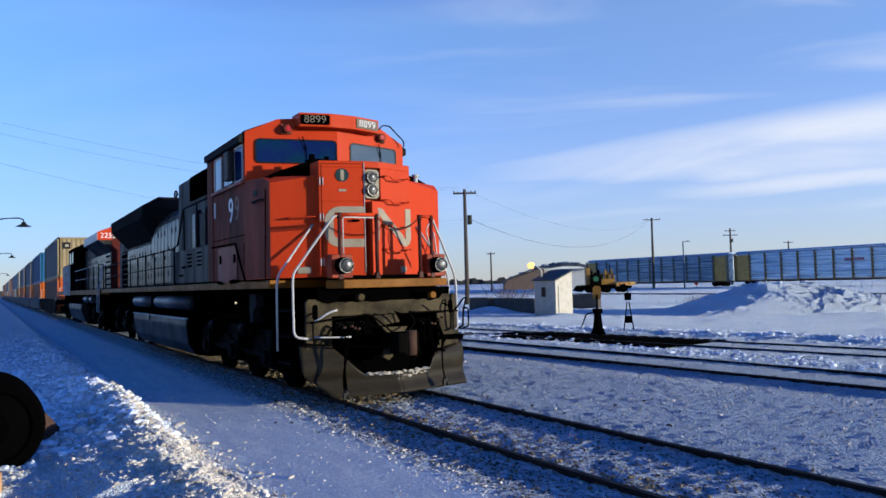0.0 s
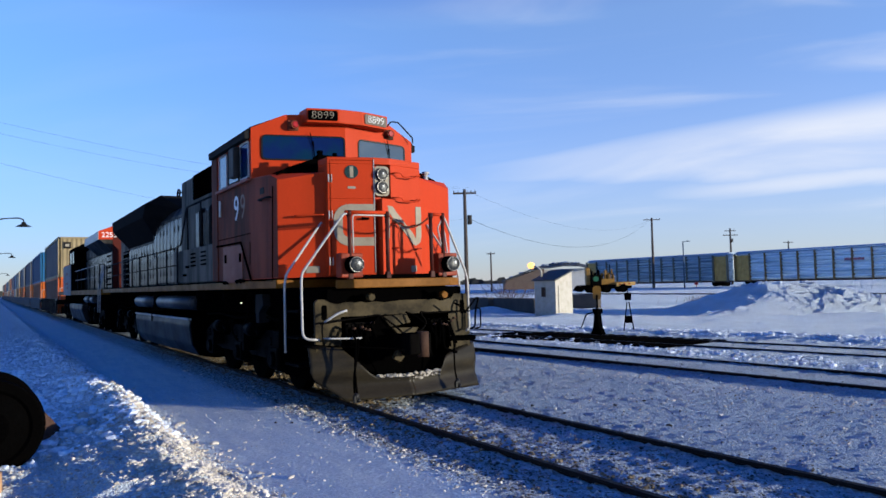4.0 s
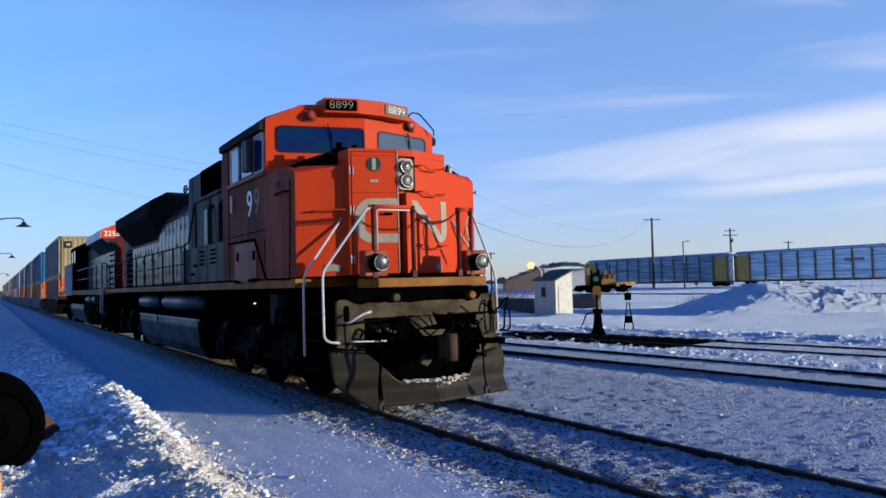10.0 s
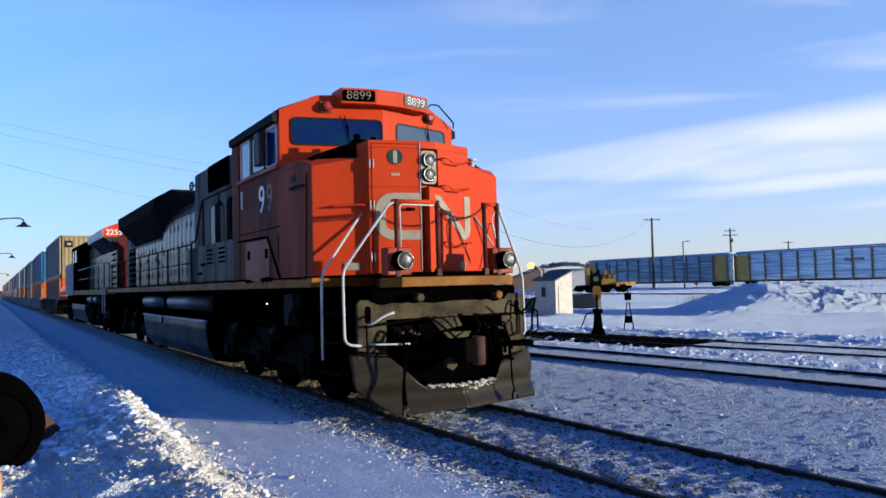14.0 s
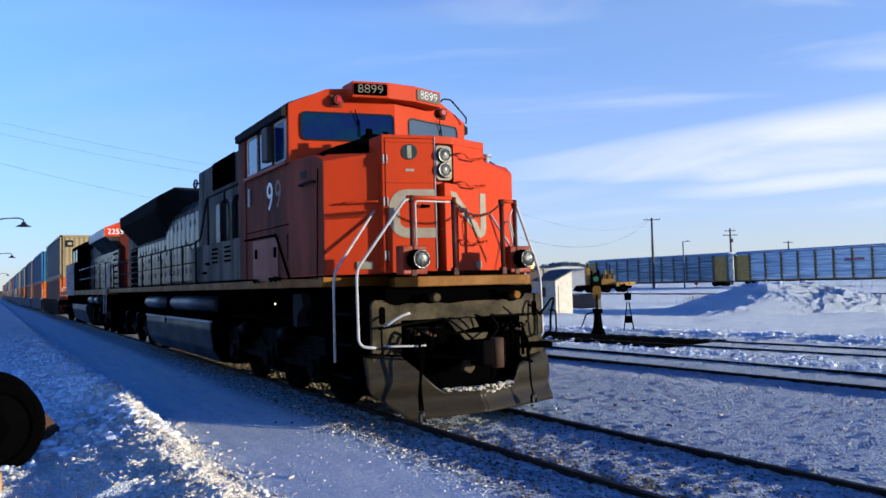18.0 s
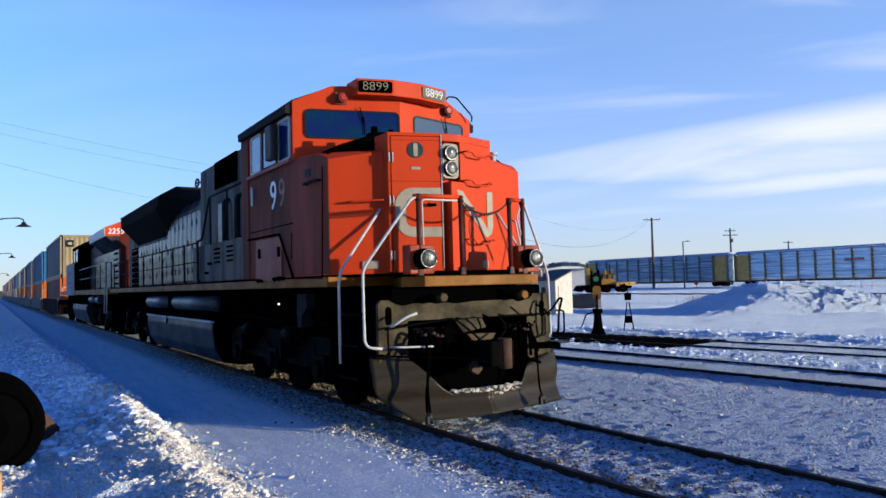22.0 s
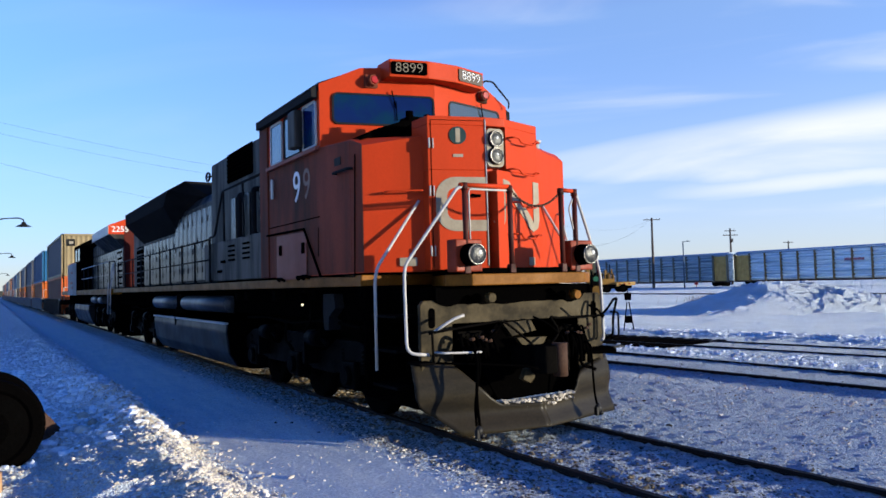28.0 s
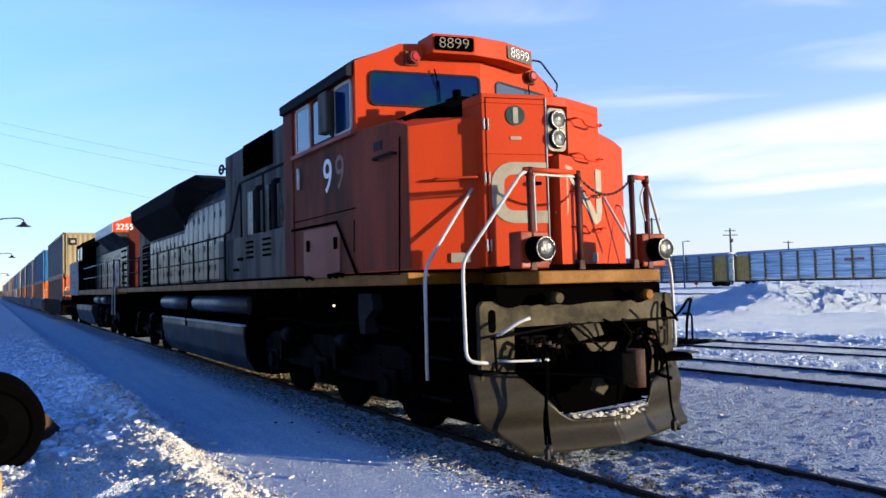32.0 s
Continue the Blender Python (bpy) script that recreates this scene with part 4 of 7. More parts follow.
    cyl(bm, (-1.7, -0.42, 3.8), (-1.7, -0.42, 3.88), 0.04, 10)
    part("nose_bracket", bm, M_MATT, loco)
    # cab side wall lining of the nose: dusty, and darkened for the shaded side
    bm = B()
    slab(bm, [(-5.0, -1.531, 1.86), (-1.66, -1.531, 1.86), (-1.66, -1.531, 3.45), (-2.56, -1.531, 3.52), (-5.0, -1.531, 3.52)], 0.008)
    part("cab_side_panel", bm, M_REDSIDE, loco, "dusty faded red cab side, darkened for its shade")
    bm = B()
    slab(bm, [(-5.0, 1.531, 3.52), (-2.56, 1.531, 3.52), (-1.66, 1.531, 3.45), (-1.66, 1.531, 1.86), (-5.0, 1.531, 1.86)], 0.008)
    part("cab_side_panel", bm, M_REDSIDE, loco, "dusty faded red cab side, darkened for its shade")
    # cab body
    cabf = lambda y: -2.19 - 0.27 * abs(y)
    bm = B()
    outline = [(-1.53, 1.86), (-1.53, 4.38), (-1.0, 4.62), (-0.35, 4.66), (0.35, 4.66), (1.0, 4.62), (1.53, 4.38), (1.53, 1.86)]
    rear = [bm.verts.new((-5.02, y, z)) for y, z in outline]
    front = [bm.verts.new((cabf(y) if abs(y) > 0.4 else cabf(0.3), y, z)) for y, z in outline]
    mid_lo, mid_hi = bm.verts.new((cabf(0), 0, 1.86)), bm.verts.new((cabf(0), 0, 4.67))
    n = len(outline)
    for i in range(n - 1):
        if i != 3:
            bm.faces.new((rear[i], rear[i + 1], front[i + 1], front[i]))
    bm.faces.new((rear[3], rear[4], front[4], mid_hi, front[3]))
    bm.faces.new(rear)
    bm.faces.new((front[0], front[1], front[2], front[3], mid_hi, mid_lo))
    bm.faces.new((mid_lo, mid_hi, front[4], front[5], front[6], front[7]))
    bmesh.ops.triangulate(bm, faces=[f for f in bm.faces if len(f.verts) > 4])
    part("cab", bm, M_RED, loco)
    # black roof eaves over the side windows
    for s in (-1, 1):
        bm = B()
        a = [(-2.62, s * 1.5, 4.41), (-5.0, s * 1.5, 4.41), (-5.0, s * 1.64, 4.3), (-2.66, s * 1.64, 4.3)]
        slab(bm, a if s > 0 else list(reversed(a)), 0.07)
        box(bm, -5.0, -2.64, min(s * 1.54, s * 1.63), max(s * 1.54, s * 1.63), 4.2, 4.33, 0.01)
        slab(bm, [(-2.7, s * 1.0, 4.625), (-5.0, s * 1.0, 4.625), (-5.0, s * 1.5, 4.41), (-2.7, s * 1.5, 4.41)], 0.012)
        part("roof_eave", bm, M_BLACK, loco)
    # sun visor strips and horn on the cab
    bm = B()
    box(bm, -3.3, -3.0, -0.12, 0.12, 4.64, 4.72, 0.02)
    for y in (-0.08, 0.08):
        cyl(bm, (-3.0, y, 4.72), (-2.7, y, 4.74), 0.03, 10, 0.055)
    part("air_horn", bm, M_BLACK, loco)
    # windscreens: one glass, two materials, for the darker and the brighter sky reflection
    for s in (-1, 1):
        d = Vector((0.27, 1, 0)) if s < 0 else Vector((-0.27, 1, 0))
        yc = -0.69 if s < 0 else 0.8
        m = facing((cabf(yc) + 0.002, yc, 4.06), d, (0, 0, 1))
        scr = pane_on(loco, "windscreen", m, 1.36 if s < 0 else 1.08, 0.38, 0.06, M_GLASS if s < 0 else M_PANE, M_TANK, 0.024, label="dark windscreen with reflected blue in its base colour" if s < 0 else "windscreen with a paler mirror material for its sky reflection")
        bm = B()
        tube(bm, [(0.1, 0.26, 0.05), (0.16, 0.02, 0.035)], 0.009, 6)
        tube(bm, [(0.16, 0.12, 0.03), (0.17, -0.14, 0.03)], 0.008, 6)
        part("wiper", bm, M_MATT, scr)
    # number box with its boards
    bm = B()
    prism(bm, [(-2.5, -0.72), (-2.14, -0.72), (-2.0, -0.2), (-2.0, 0.25), (-2.15, 0.8), (-2.5, 0.8)], "z", 4.46, 4.7, 0.012)
    part("number_box", bm, M_RED, loco)
    for s in (-1, 1):
        d = Vector((0.15, 0.55, 0)) if s < 0 else Vector((-0.15, 0.55, 0))
        m = facing((-2.07 + 0.002, -0.46 if s < 0 else 0.525, 4.58), d, (0, 0, 1))
        bm = B()
        prism(bm, rounded_rect(0.5, 0.17, 0.03), "z", 0.003, 0.012)
        # the right board's paler colour stands for sun glare on a black board
        board = part("number_board", bm, M_MATT if s < 0 else M_GLAREBOARD, loco, "black board with pale running number" if s < 0 else "board with sun glare in its colour and a pale running number", m)
        lettering("running_number", "8899", 0.175, M_WHITE if s > 0 else M_CREAM, board, pose(0, 0, 0.014) @ Matrix.Diagonal((1.12, 1.06, 1, 1)), 0.003, -0.004)
        # red marker lamp
        y = -0.86 if s < 0 else 0.96
        x = cabf(y)
        bm = B()
        box(bm, x - 0.02, x + 0.03, y - 0.1, y + 0.1, 4.35, 4.53, 0.015)
        cyl(bm, (x, y, 4.44), (x + 0.12, y, 4.44), 0.075, 16, 0.07)
        lamp = part("marker_lamp", bm, M_REDSIDE, loco)
        bm = B()
        cyl(bm, (x + 0.118, y, 4.44), (x + 0.135, y, 4.44), 0.058, 16, 0.045)
        part("lens", bm, M_REDLENS, lamp)
    bm = B()
    tube(bm, rounded([(-2.45, 0.95, 4.6), (-2.4, 1.0, 4.68), (-2.4, 1.15, 4.68), (-2.45, 1.48, 4.42), (-2.5, 1.5, 4.34)], 0.04), 0.013, 6)
    part("roof_grab_iron", bm, M_BLACK, loco)
    # side windows: frames, sliding panes, wind deflector
    for s in (-1, 1):
        for x0, x1 in ((-2.68, -3.2), (-3.24, -3.95), (-4.02, -4.55)):
            m = facing(((x0 + x1) / 2, s * 1.532, 3.87), (-s, 0, 0), (0, 0, 1))
            pane_on(loco, "side_window", m, abs(x1 - x0) - 0.08, 0.56, 0.03, M_GLASS if x0 > -3 else M_PANE, M_SILVER if x0 > -3 or x0 < -4 else M_BLACK, 0.035)
        bm = B()
        box(bm, -3.42, -3.14, min(s * 1.56, s * 1.68), max(s * 1.56, s * 1.68), 3.62, 4.14, 0.02)
        part("mirror_housing", bm, M_HOOD, loco)
        bm = B()
        box(bm, -4.65, -2.6, min(s * 1.53, s * 1.6), max(s * 1.53, s * 1.6), 3.49, 3.55, 0.012)
        part("arm_rest", bm, M_PINK, loco)
    lettering("side_digit", "9", 0.62, M_WHITE, loco, facing((-3.46, -1.541, 3.09), (1, 0, 0), (0, 0, 1)), 0.003)
    ghost = mat("ghost_of_a_digit", (0.17, 0.085, 0.055), 0.5, vary=0.15, dirt=(0.1, 0.06, 0.045), dirt_amount=0.9, dirt_scale=5, bump=0.02, spec=0.2)
    lettering("faded_digit", "9", 0.6, ghost, loco, facing((-3.08, -1.540, 3.09), (1, 0, 0), (0, 0, 1)), 0.002)
    bm = B()
    slab(bm, [(-2.12, -1.54, 3.2), (-1.92, -1.54, 3.2), (-1.92, -1.54, 3.3), (-2.12, -1.54, 3.3)], 0.006)
    part("notice_plate", bm, M_HOOD, loco)
    for (xa, za), (xb, zb_) in (((-4.79, 2.62), (-2.63, 2.62)), ((-2.68, 2.48), (-2.70, 2.10)), ((-1.51, 3.26), (-1.58, 1.81)), ((-1.58, 1.81), (-2.60, 1.83))):
        bm = B()
        tube(bm, [(xa, -1.541, za), (xb, -1.541, zb_)], 0.008, 4)
        part("panel_seam", bm, M_MATT, loco)
    # cab side details
    bm = B()
    slab(bm, [(-4.31, -1.543, 1.80), (-3.10, -1.543, 1.83), (-3.08, -1.543, 2.39), (-3.17, -1.543, 2.46), (-4.30, -1.543, 2.47)], 0.014)
    cover = part("battery_cover", bm, M_PINK, loco, "faded red cover panel")
    bm = B()
    tube(bm, [(-4.75, -1.556, 2.51), (-3.18, -1.556, 2.50), (-2.60, -1.556, 1.83)], 0.016, 6)
    part("cover_seam", bm, M_MATT, loco)
    for x, z in ((-4.12, 2.25), (-3.20, 2.24)):
        bm = B()
        box(bm, x - 0.045, x + 0.045, -1.575, -1.55, z - 0.075, z + 0.075, 0.006)
        part("cover_latch", bm, M_MATT, cover)
    for x, z in ((-4.08, 1.80), (-3.28, 1.81), (-3.09, 1.82)):
        bm = B()
        tube(bm, [(x - 0.11, -1.56, z), (x - 0.07, -1.6, z + 0.03), (x + 0.07, -1.6, z + 0.03), (x + 0.11, -1.56, z)], 0.022, 6)
        part("cover_hinge", bm, M_MATT, cover)
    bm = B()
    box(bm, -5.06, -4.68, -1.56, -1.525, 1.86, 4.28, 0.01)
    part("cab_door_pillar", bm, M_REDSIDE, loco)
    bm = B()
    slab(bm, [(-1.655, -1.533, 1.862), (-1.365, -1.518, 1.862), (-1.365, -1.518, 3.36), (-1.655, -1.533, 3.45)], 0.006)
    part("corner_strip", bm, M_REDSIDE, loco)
    bm = B()
    prism(bm, rounded_rect(0.07, 0.3, 0.02), "z", 0.0, 0.02)
    part("door_handle", bm, M_SILVER, loco, "", facing((-4.42, -1.565, 3.2), (1, 0, 0), (0, 0, 1)))
    # equipment cabin behind the cab
    bm = B()
    prism(bm, [(-1.08, 1.86), (-1.08, 4.42), (-0.9, 4.54), (0.9, 4.54), (1.08, 4.42), (1.08, 1.86)], "x", -9.95, -5.02, 0.015)
    part("equipment_cabin", bm, M_HOOD, loco)
    for s in (-1, 1):
        lo_, hi_ = min(s * 1.075, s * 1.1), max(s * 1.075, s * 1.1)
        bm = B()
        box(bm, -8.62, -6.95, lo_, hi_, 3.85, 4.44, 0.01)
        grille = part("intake_grille", bm, M_MATT, loco)
        bm = B()
        for k in range(7):
            z = 3.89 + k * 0.08
            box(bm, -8.58, -7.0, min(s * 1.1, s * 1.125), max(s * 1.1, s * 1.125), z, z + 0.025)
        part("slats", bm, M_MATT, grille)
        bm = B()
        box(bm, -9.1, -5.06, min(s * 1.05, s * 1.46), max(s * 1.05, s * 1.46), 1.86, 2.62, 0.015)
        part("inverter_box", bm, M_HOOD, loco)
        for x in (-5.3, -6.1, -7.0, -7.9):
            bm = B()
            box(bm, x - 0.38, x - 0.05, min(s * 1.07, s * 1.13), max(s * 1.07, s * 1.13), 2.66, 3.5, 0.01)
            part("cabinet_door", bm, M_DOOR, loco)
        for x in (-5.75, -6.55, -7.45):
            bm = B()
            tube(bm, rounded([(x, s * 1.1, 3.5), (x, s * 1.2, 3.48), (x, s * 1.2, 2.68), (x, s * 1.1, 2.66)], 0.05), 0.05, 8)
            part("conduit", bm, M_BLACK, loco)
        bm = B()
        prism(bm, [(-0.17, 0.0), (0.17, 0.0), (0.17, 0.03), (-0.17, 0.03)], "y", -0.02, 0.02)
        me = mesh_of("louvre", bm, M_MATT)
        for col in (-7.0, -6.1):
            for k in range(4):
                share("louvre", me, loco, pose(col - 0.05, s * 1.47, 2.22 + k * 0.085))
        for x, z in ((-7.6, 2.2), (-7.85, 2.02)):
            share("latch", me, loco, pose(x, s * 1.48, z) @ Matrix.Diagonal((0.6, 1, 1.6, 1)))
        # raised handrail beside the cabin, then down to the walkway
        bm = B()
        tube(bm, rounded([(-5.0, s * 1.5, 3.55), (-7.5, s * 1.5, 3.55), (-8.1, s * 1.5, 2.75), (-8.5, s * 1.5, 2.73)], 0.08), 0.022)
        part("handrail", bm, M_BLACK, loco)
        handrail_line(loco, s * 1.5, [-8.5, -9.75, -11.0, -12.3, -13.6, -15.0, -16.4, -17.9, -19.4, -20.9], 2.7)
        for x in (-6.2, -7.45):
            bm = B()
            tube(bm, [(x, s * 1.49, 2.6), (x, s * 1.5, 3.55)], 0.02, 8)
            part("handrail_post", bm, M_BLACK, loco)
        hood_doors(loco, s * 1.045, -9.98, -13.8, 0.47, 1.9, 3.6, M_DOOR)
        hood_doors(loco, s * 0.965, -13.9, -18.95, 0.5, 1.88, 3.2, M_DOOR)
        bm = B()
        box(bm, -20.5, -19.1, min(s * 0.95, s * 0.975), max(s * 0.95, s * 0.975), 1.88, 3.2, 0.01)
        rear_grille = part("rear_grille", bm, M_MATT, loco)
        bm = B()
        box(bm, -20.45, -19.15, -0.02, 0.02, -0.02, 0.02)
        me = mesh_of("slat", bm, M_HOOD)
        for k in range(7):
            share("slat", me, rear_grille, pose(0, s * 0.98, 1.98 + k * 0.19))
    # long hood
    bm = B()
    prism(bm, [(-0.955, 1.86), (-0.955, 3.72), (-0.7, 3.98), (0.7, 3.98), (0.955, 3.72), (0.955, 1.86)], "x", -21.15, -13.8, 0.015)
    part("engine_hood", bm, M_HOOD, loco)
    bm = B()
    prism(bm, [(-1.04, 1.86), (-1.04, 3.68), (-0.86, 3.92), (0.86, 3.92), (1.04, 3.68), (1.04, 1.86)], "x", -13.85, -9.95, 0.015)
    part("central_hood", bm, M_HOOD, loco)
    for s in (-1, 1):
        for k in range(4):
            bm = B()
            box(bm, -13.3 + k * 0.85, -12.75 + k * 0.85, min(s * 1.0, s * 1.06), max(s * 1.0, s * 1.06), 2.86, 2.885)
            part("door_seam", bm, M_MATT, loco)
    # flared radiator housing
    bm = B()
    sec = [(-0.94, 3.24), (-1.5, 3.84), (-1.52, 4.18), (-1.2, 4.36), (1.2, 4.36), (1.52, 4.18), (1.5, 3.84), (0.94, 3.24)]
    fx = (-13.9, -13.1, -12.5, -12.0, -12.0, -12.5, -13.1, -13.9)
    rings = [[bm.verts.new((fx[i] if k == 0 else -19.2, y, z)) for i, (y, z) in enumerate(sec)] for k in (0, 1)]
    for i in range(8):
        bm.faces.new((rings[0][i], rings[0][(i + 1) % 8], rings[1][(i + 1) % 8], rings[1][i]))
    nose_edge = [bm.verts.new(v) for v in ((-13.75, -1.02, 3.25), (-12.2, -0.88, 3.9), (-11.7, -0.6, 3.92), (-11.7, 0.6, 3.92), (-12.2, 0.88, 3.9), (-13.75, 1.02, 3.25))]
    f0 = rings[0]
    for q in ((f0[0], f0[1], nose_edge[0]), (f0[1], f0[2], nose_edge[1], nose_edge[0]), (f0[2], f0[3], nose_edge[2], nose_edge[1]), (f0[3], f0[4], nose_edge[3], nose_edge[2]),
              (f0[4], f0[5], nose_edge[4], nose_edge[3]), (f0[5], f0[6], nose_edge[5], nose_edge[4]), (f0[6], f0[7], nose_edge[5])):
        bm.faces.new(q)
    bm.faces.new(rings[1])
    rad = part("radiator_housing", bm, mat("sooty_black_paint", (0.01, 0.01, 0.0105), 0.85, vary=0.2, dirt=(0.022, 0.02, 0.019), dirt_amount=0.6, edge=(0.42, 0.6), spec=0.01), loco, "flared black radiator housing")
    for k in range(4):
        bm = B()
        box(bm, -18.9 + k * 1.6, -17.5 + k * 1.6, -0.8, 0.8, 4.355, 4.38, 0.01)
        part("roof_vent", bm, M_MATT, rad)
    bm = B()
    tube(bm, [(-10.1 + 0.16 * math.cos(k * 0.5236), -1.12, 4.2 + 0.09 * math.sin(k * 0.5236)) for k in range(13)], 0.022)
    tube(bm, [(-9.95, -1.06, 4.2), (-10.12, -1.14, 4.2)], 0.02)
    part("lifting_ring", bm, M_BLACK, loco)
    bm = B()
    box(bm, -8.6, -8.2, -0.5, 0.5, 4.54, 4.62, 0.02)
    part("roof_hatch", bm, M_BLACK, loco)
    # tanks below the deck
    bm = B()
    half = [(-1.45, 1.06), (-1.47, 0.9), (-1.42, 0.5), (-1.26, 0.24), (-0.95, 0.18)]
    prism(bm, half + [(-y, z) for y, z in reversed(half)], "x", -14.6, -7.5, 0.03)
    tank = part("fuel_tank", bm, M_TANK, loco, "dusty steel fuel tank")
    bm = B()
    prism(bm, [(y * 0.985, z) for y, z in half] + [(-y * 0.985, z) for y, z in reversed(half)], "x", -7.49, -7.45, 0.01)
    part("end_plate", bm, M_MATT, tank)
    bm = B()
    for s in (-1, 1):
        box(bm, -14.6, -7.5, min(s * 1.42, s * 1.49), max(s * 1.42, s * 1.49), 1.04, 1.075)
    part("tank_rim", bm, M_SILVER, tank)
    bm = B()
    box(bm, -14.58, -7.46, -1.41, 1.41, 1.062, 1.082)
    part("tank_top", bm, M_MATT, tank)
    for s in (-1, 1):
        for x0, x1 in ((-11.5, -7.75), (-15.0, -12.2)):
            bm = B()
            cyl(bm, (x0, s * 1.27, 1.41), (x1, s * 1.27, 1.41), 0.17, 20)
            ball(bm, (x1, s * 1.27, 1.41), 0.165, 2, (0.45, 1, 1))
            ball(bm, (x0, s * 1.27, 1.41), 0.165, 2, (0.45, 1, 1))
            part("air_reservoir", bm, M_RESERVOIR, loco)
        bm = B()
        box(bm, -12.1, -11.6, min(s * 1.15, s * 1.4), max(s * 1.15, s * 1.4), 1.2, 1.62, 0.02)
        tube(bm, rounded([(-11.85, s * 1.38, 1.4), (-11.8, s * 1.5, 1.2), (-11.9, s * 1.47, 0.9)], 0.1), 0.02)
        part("valve_box", bm, M_GRIME, loco)
        for x in (-3.6, -4.9, -6.4, -7.0):
            bm = B()
            box(bm, x - 0.06, x + 0.06, min(s * 1.2, s * 1.42), max(s * 1.2, s * 1.42), 1.5, 1.66, 0.01)
            part("frame_bracket", bm, M_GRIME, loco)
        bm = B()
        prism(bm, [(-2.95, 1.6), (-2.6, 1.6), (-2.55, 1.42), (-2.77, 1.3), (-2.79, 1.12), (-2.93, 1.12), (-2.97, 1.35)], "y", s * 1.2, s * 1.38)
        part("sand_pipe_bracket", bm, M_BLACK, loco)
        bm = B()
        tube(bm, rounded([(-3.6, s * 1.3, 1.5), (-3.5, s * 1.36, 1.2), (-3.9, s * 1.3, 1.05)], 0.1), 0.02)
        part("sand_pipe", bm, M_GRIME, loco)
    bogie(loco, -4.55)
    bogie(loco, -17.7)
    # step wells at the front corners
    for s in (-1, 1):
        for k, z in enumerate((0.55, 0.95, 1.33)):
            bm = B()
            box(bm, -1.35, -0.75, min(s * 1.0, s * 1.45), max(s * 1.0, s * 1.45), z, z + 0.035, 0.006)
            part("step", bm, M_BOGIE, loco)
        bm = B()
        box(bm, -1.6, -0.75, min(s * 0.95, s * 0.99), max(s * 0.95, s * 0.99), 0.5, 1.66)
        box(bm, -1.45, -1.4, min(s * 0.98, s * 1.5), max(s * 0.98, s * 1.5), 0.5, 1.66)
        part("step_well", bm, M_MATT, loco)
        bm = B()
        tube(bm, rounded([(-1.08, s * 0.93, 2.68), (-1.07, s * 1.5, 1.9), (-1.07, s * 1.53, 1.75), (-1.07, s * 1.53, 0.75)], 0.12), 0.018)
        part("stair_handrail", bm, M_SILVER, loco)
        bm = B()
        tube(bm, rounded([(-0.2, -0.87 if s < 0 else 0.69, 2.745), (-0.2, -0.96 if s < 0 else 0.72, 2.72), (-0.38, s * 1.52 if s < 0 else 1.2, 1.9), (-0.38, s * 1.53 if s < 0 else 1.24, 1.75), (-0.36, s * 1.53 if s < 0 else 1.24, 0.98), (-0.3, s * 1.3 if s < 0 else 1.15, 0.96)], 0.12), 0.018)
        part("stair_handrail", bm, M_SILVER, loco)
        # front railing: posts, top bar, chain ends
        for y in ((-0.868, -0.265) if s < 0 else (0.48, 0.69)):
            bm = B()
            tube(bm, [(-0.19, y, 1.8), (-0.2, y, 2.75)], 0.03)
            cyl(bm, (-0.2, y, 2.7), (-0.2, y, 2.78), 0.04, 10, 0.036)
            prism(bm, [(y - 0.042, 1.8), (y + 0.042, 1.8), (y + 0.032, 1.9), (y - 0.032, 1.9)], "x", -0.24, -0.16, 0.008)
            part("railing_post", bm, M_POST, loco, "dark red-brown railing post")
        bm = B()
        tube(bm, [(-0.2, -0.93, 2.755), (-0.2, -0.265, 2.765)] if s < 0 else [(-0.2, 0.48, 2.76), (-0.2, 0.7, 2.755)], 0.025)
        part("railing_bar", bm, M_RED, loco)
        bm = B()
        tube(bm, rounded([(-0.19, -0.815, 2.15), (-0.2, -0.815, 2.715), (-0.2, -0.3, 2.72)] if s < 0 else [(-0.2, 0.69, 2.7), (-0.2, 0.6, 2.55), (-0.19, 0.655, 2.3)], 0.05), 0.011, 6)
        part("railing_stay", bm, M_SILVER, loco)
        # ditch lamp
        bm = B()
        box(bm, -0.36, -0.17, (s * 0.8 - 0.045) - 0.17, (s * 0.8 - 0.045) + 0.17, 1.82, 2.17, 0.015)
        lamp = part("ditch_lamp", bm, M_TARNISH, loco, "dull orange ditch lamp housing")
        bm = B()
        cyl(bm, (-0.18, (s * 0.8 - 0.045), 2.0), (-0.015, (s * 0.8 - 0.045), 2.0), 0.125, 22, 0.115)
        part("shroud", bm, M_MATT, lamp)
        bm = B()
        ball(bm, (-0.02, (s * 0.8 - 0.045), 2.0), 0.1, 3, (0.18, 1, 1))
        part("lens", bm, M_LENS, lamp)
        bm = B()
        tube(bm, [(-0.014, s * 0.8 - 0.045 + 0.106 * math.cos(a * math.pi / 12), 2.0 + 0.106 * math.sin(a * math.pi / 12)) for a in range(25)], 0.007, 6)
        part("rim", bm, M_CHROME, lamp, "chromed rim")
        # white ball that paints the glint on this lens too
        bm = B()
        ball(bm, (-0.005, (s * 0.8 - 0.045) + 0.03, 2.02), 0.02, 2, (0.5, 1, 1.2))
        part("bulb", bm, M_WHITE, lamp)
        # hanging lamp cups below the platform
        bm = B()
        cyl(bm, (-0.32, s * 0.62 + 0.1, 1.54), (-0.22, s * 0.62 + 0.1, 1.53), 0.058, 16, 0.05)
        part("platform_lamp", bm, M_SILL if s > 0 else M_PILOT, loco)
    bm = B()
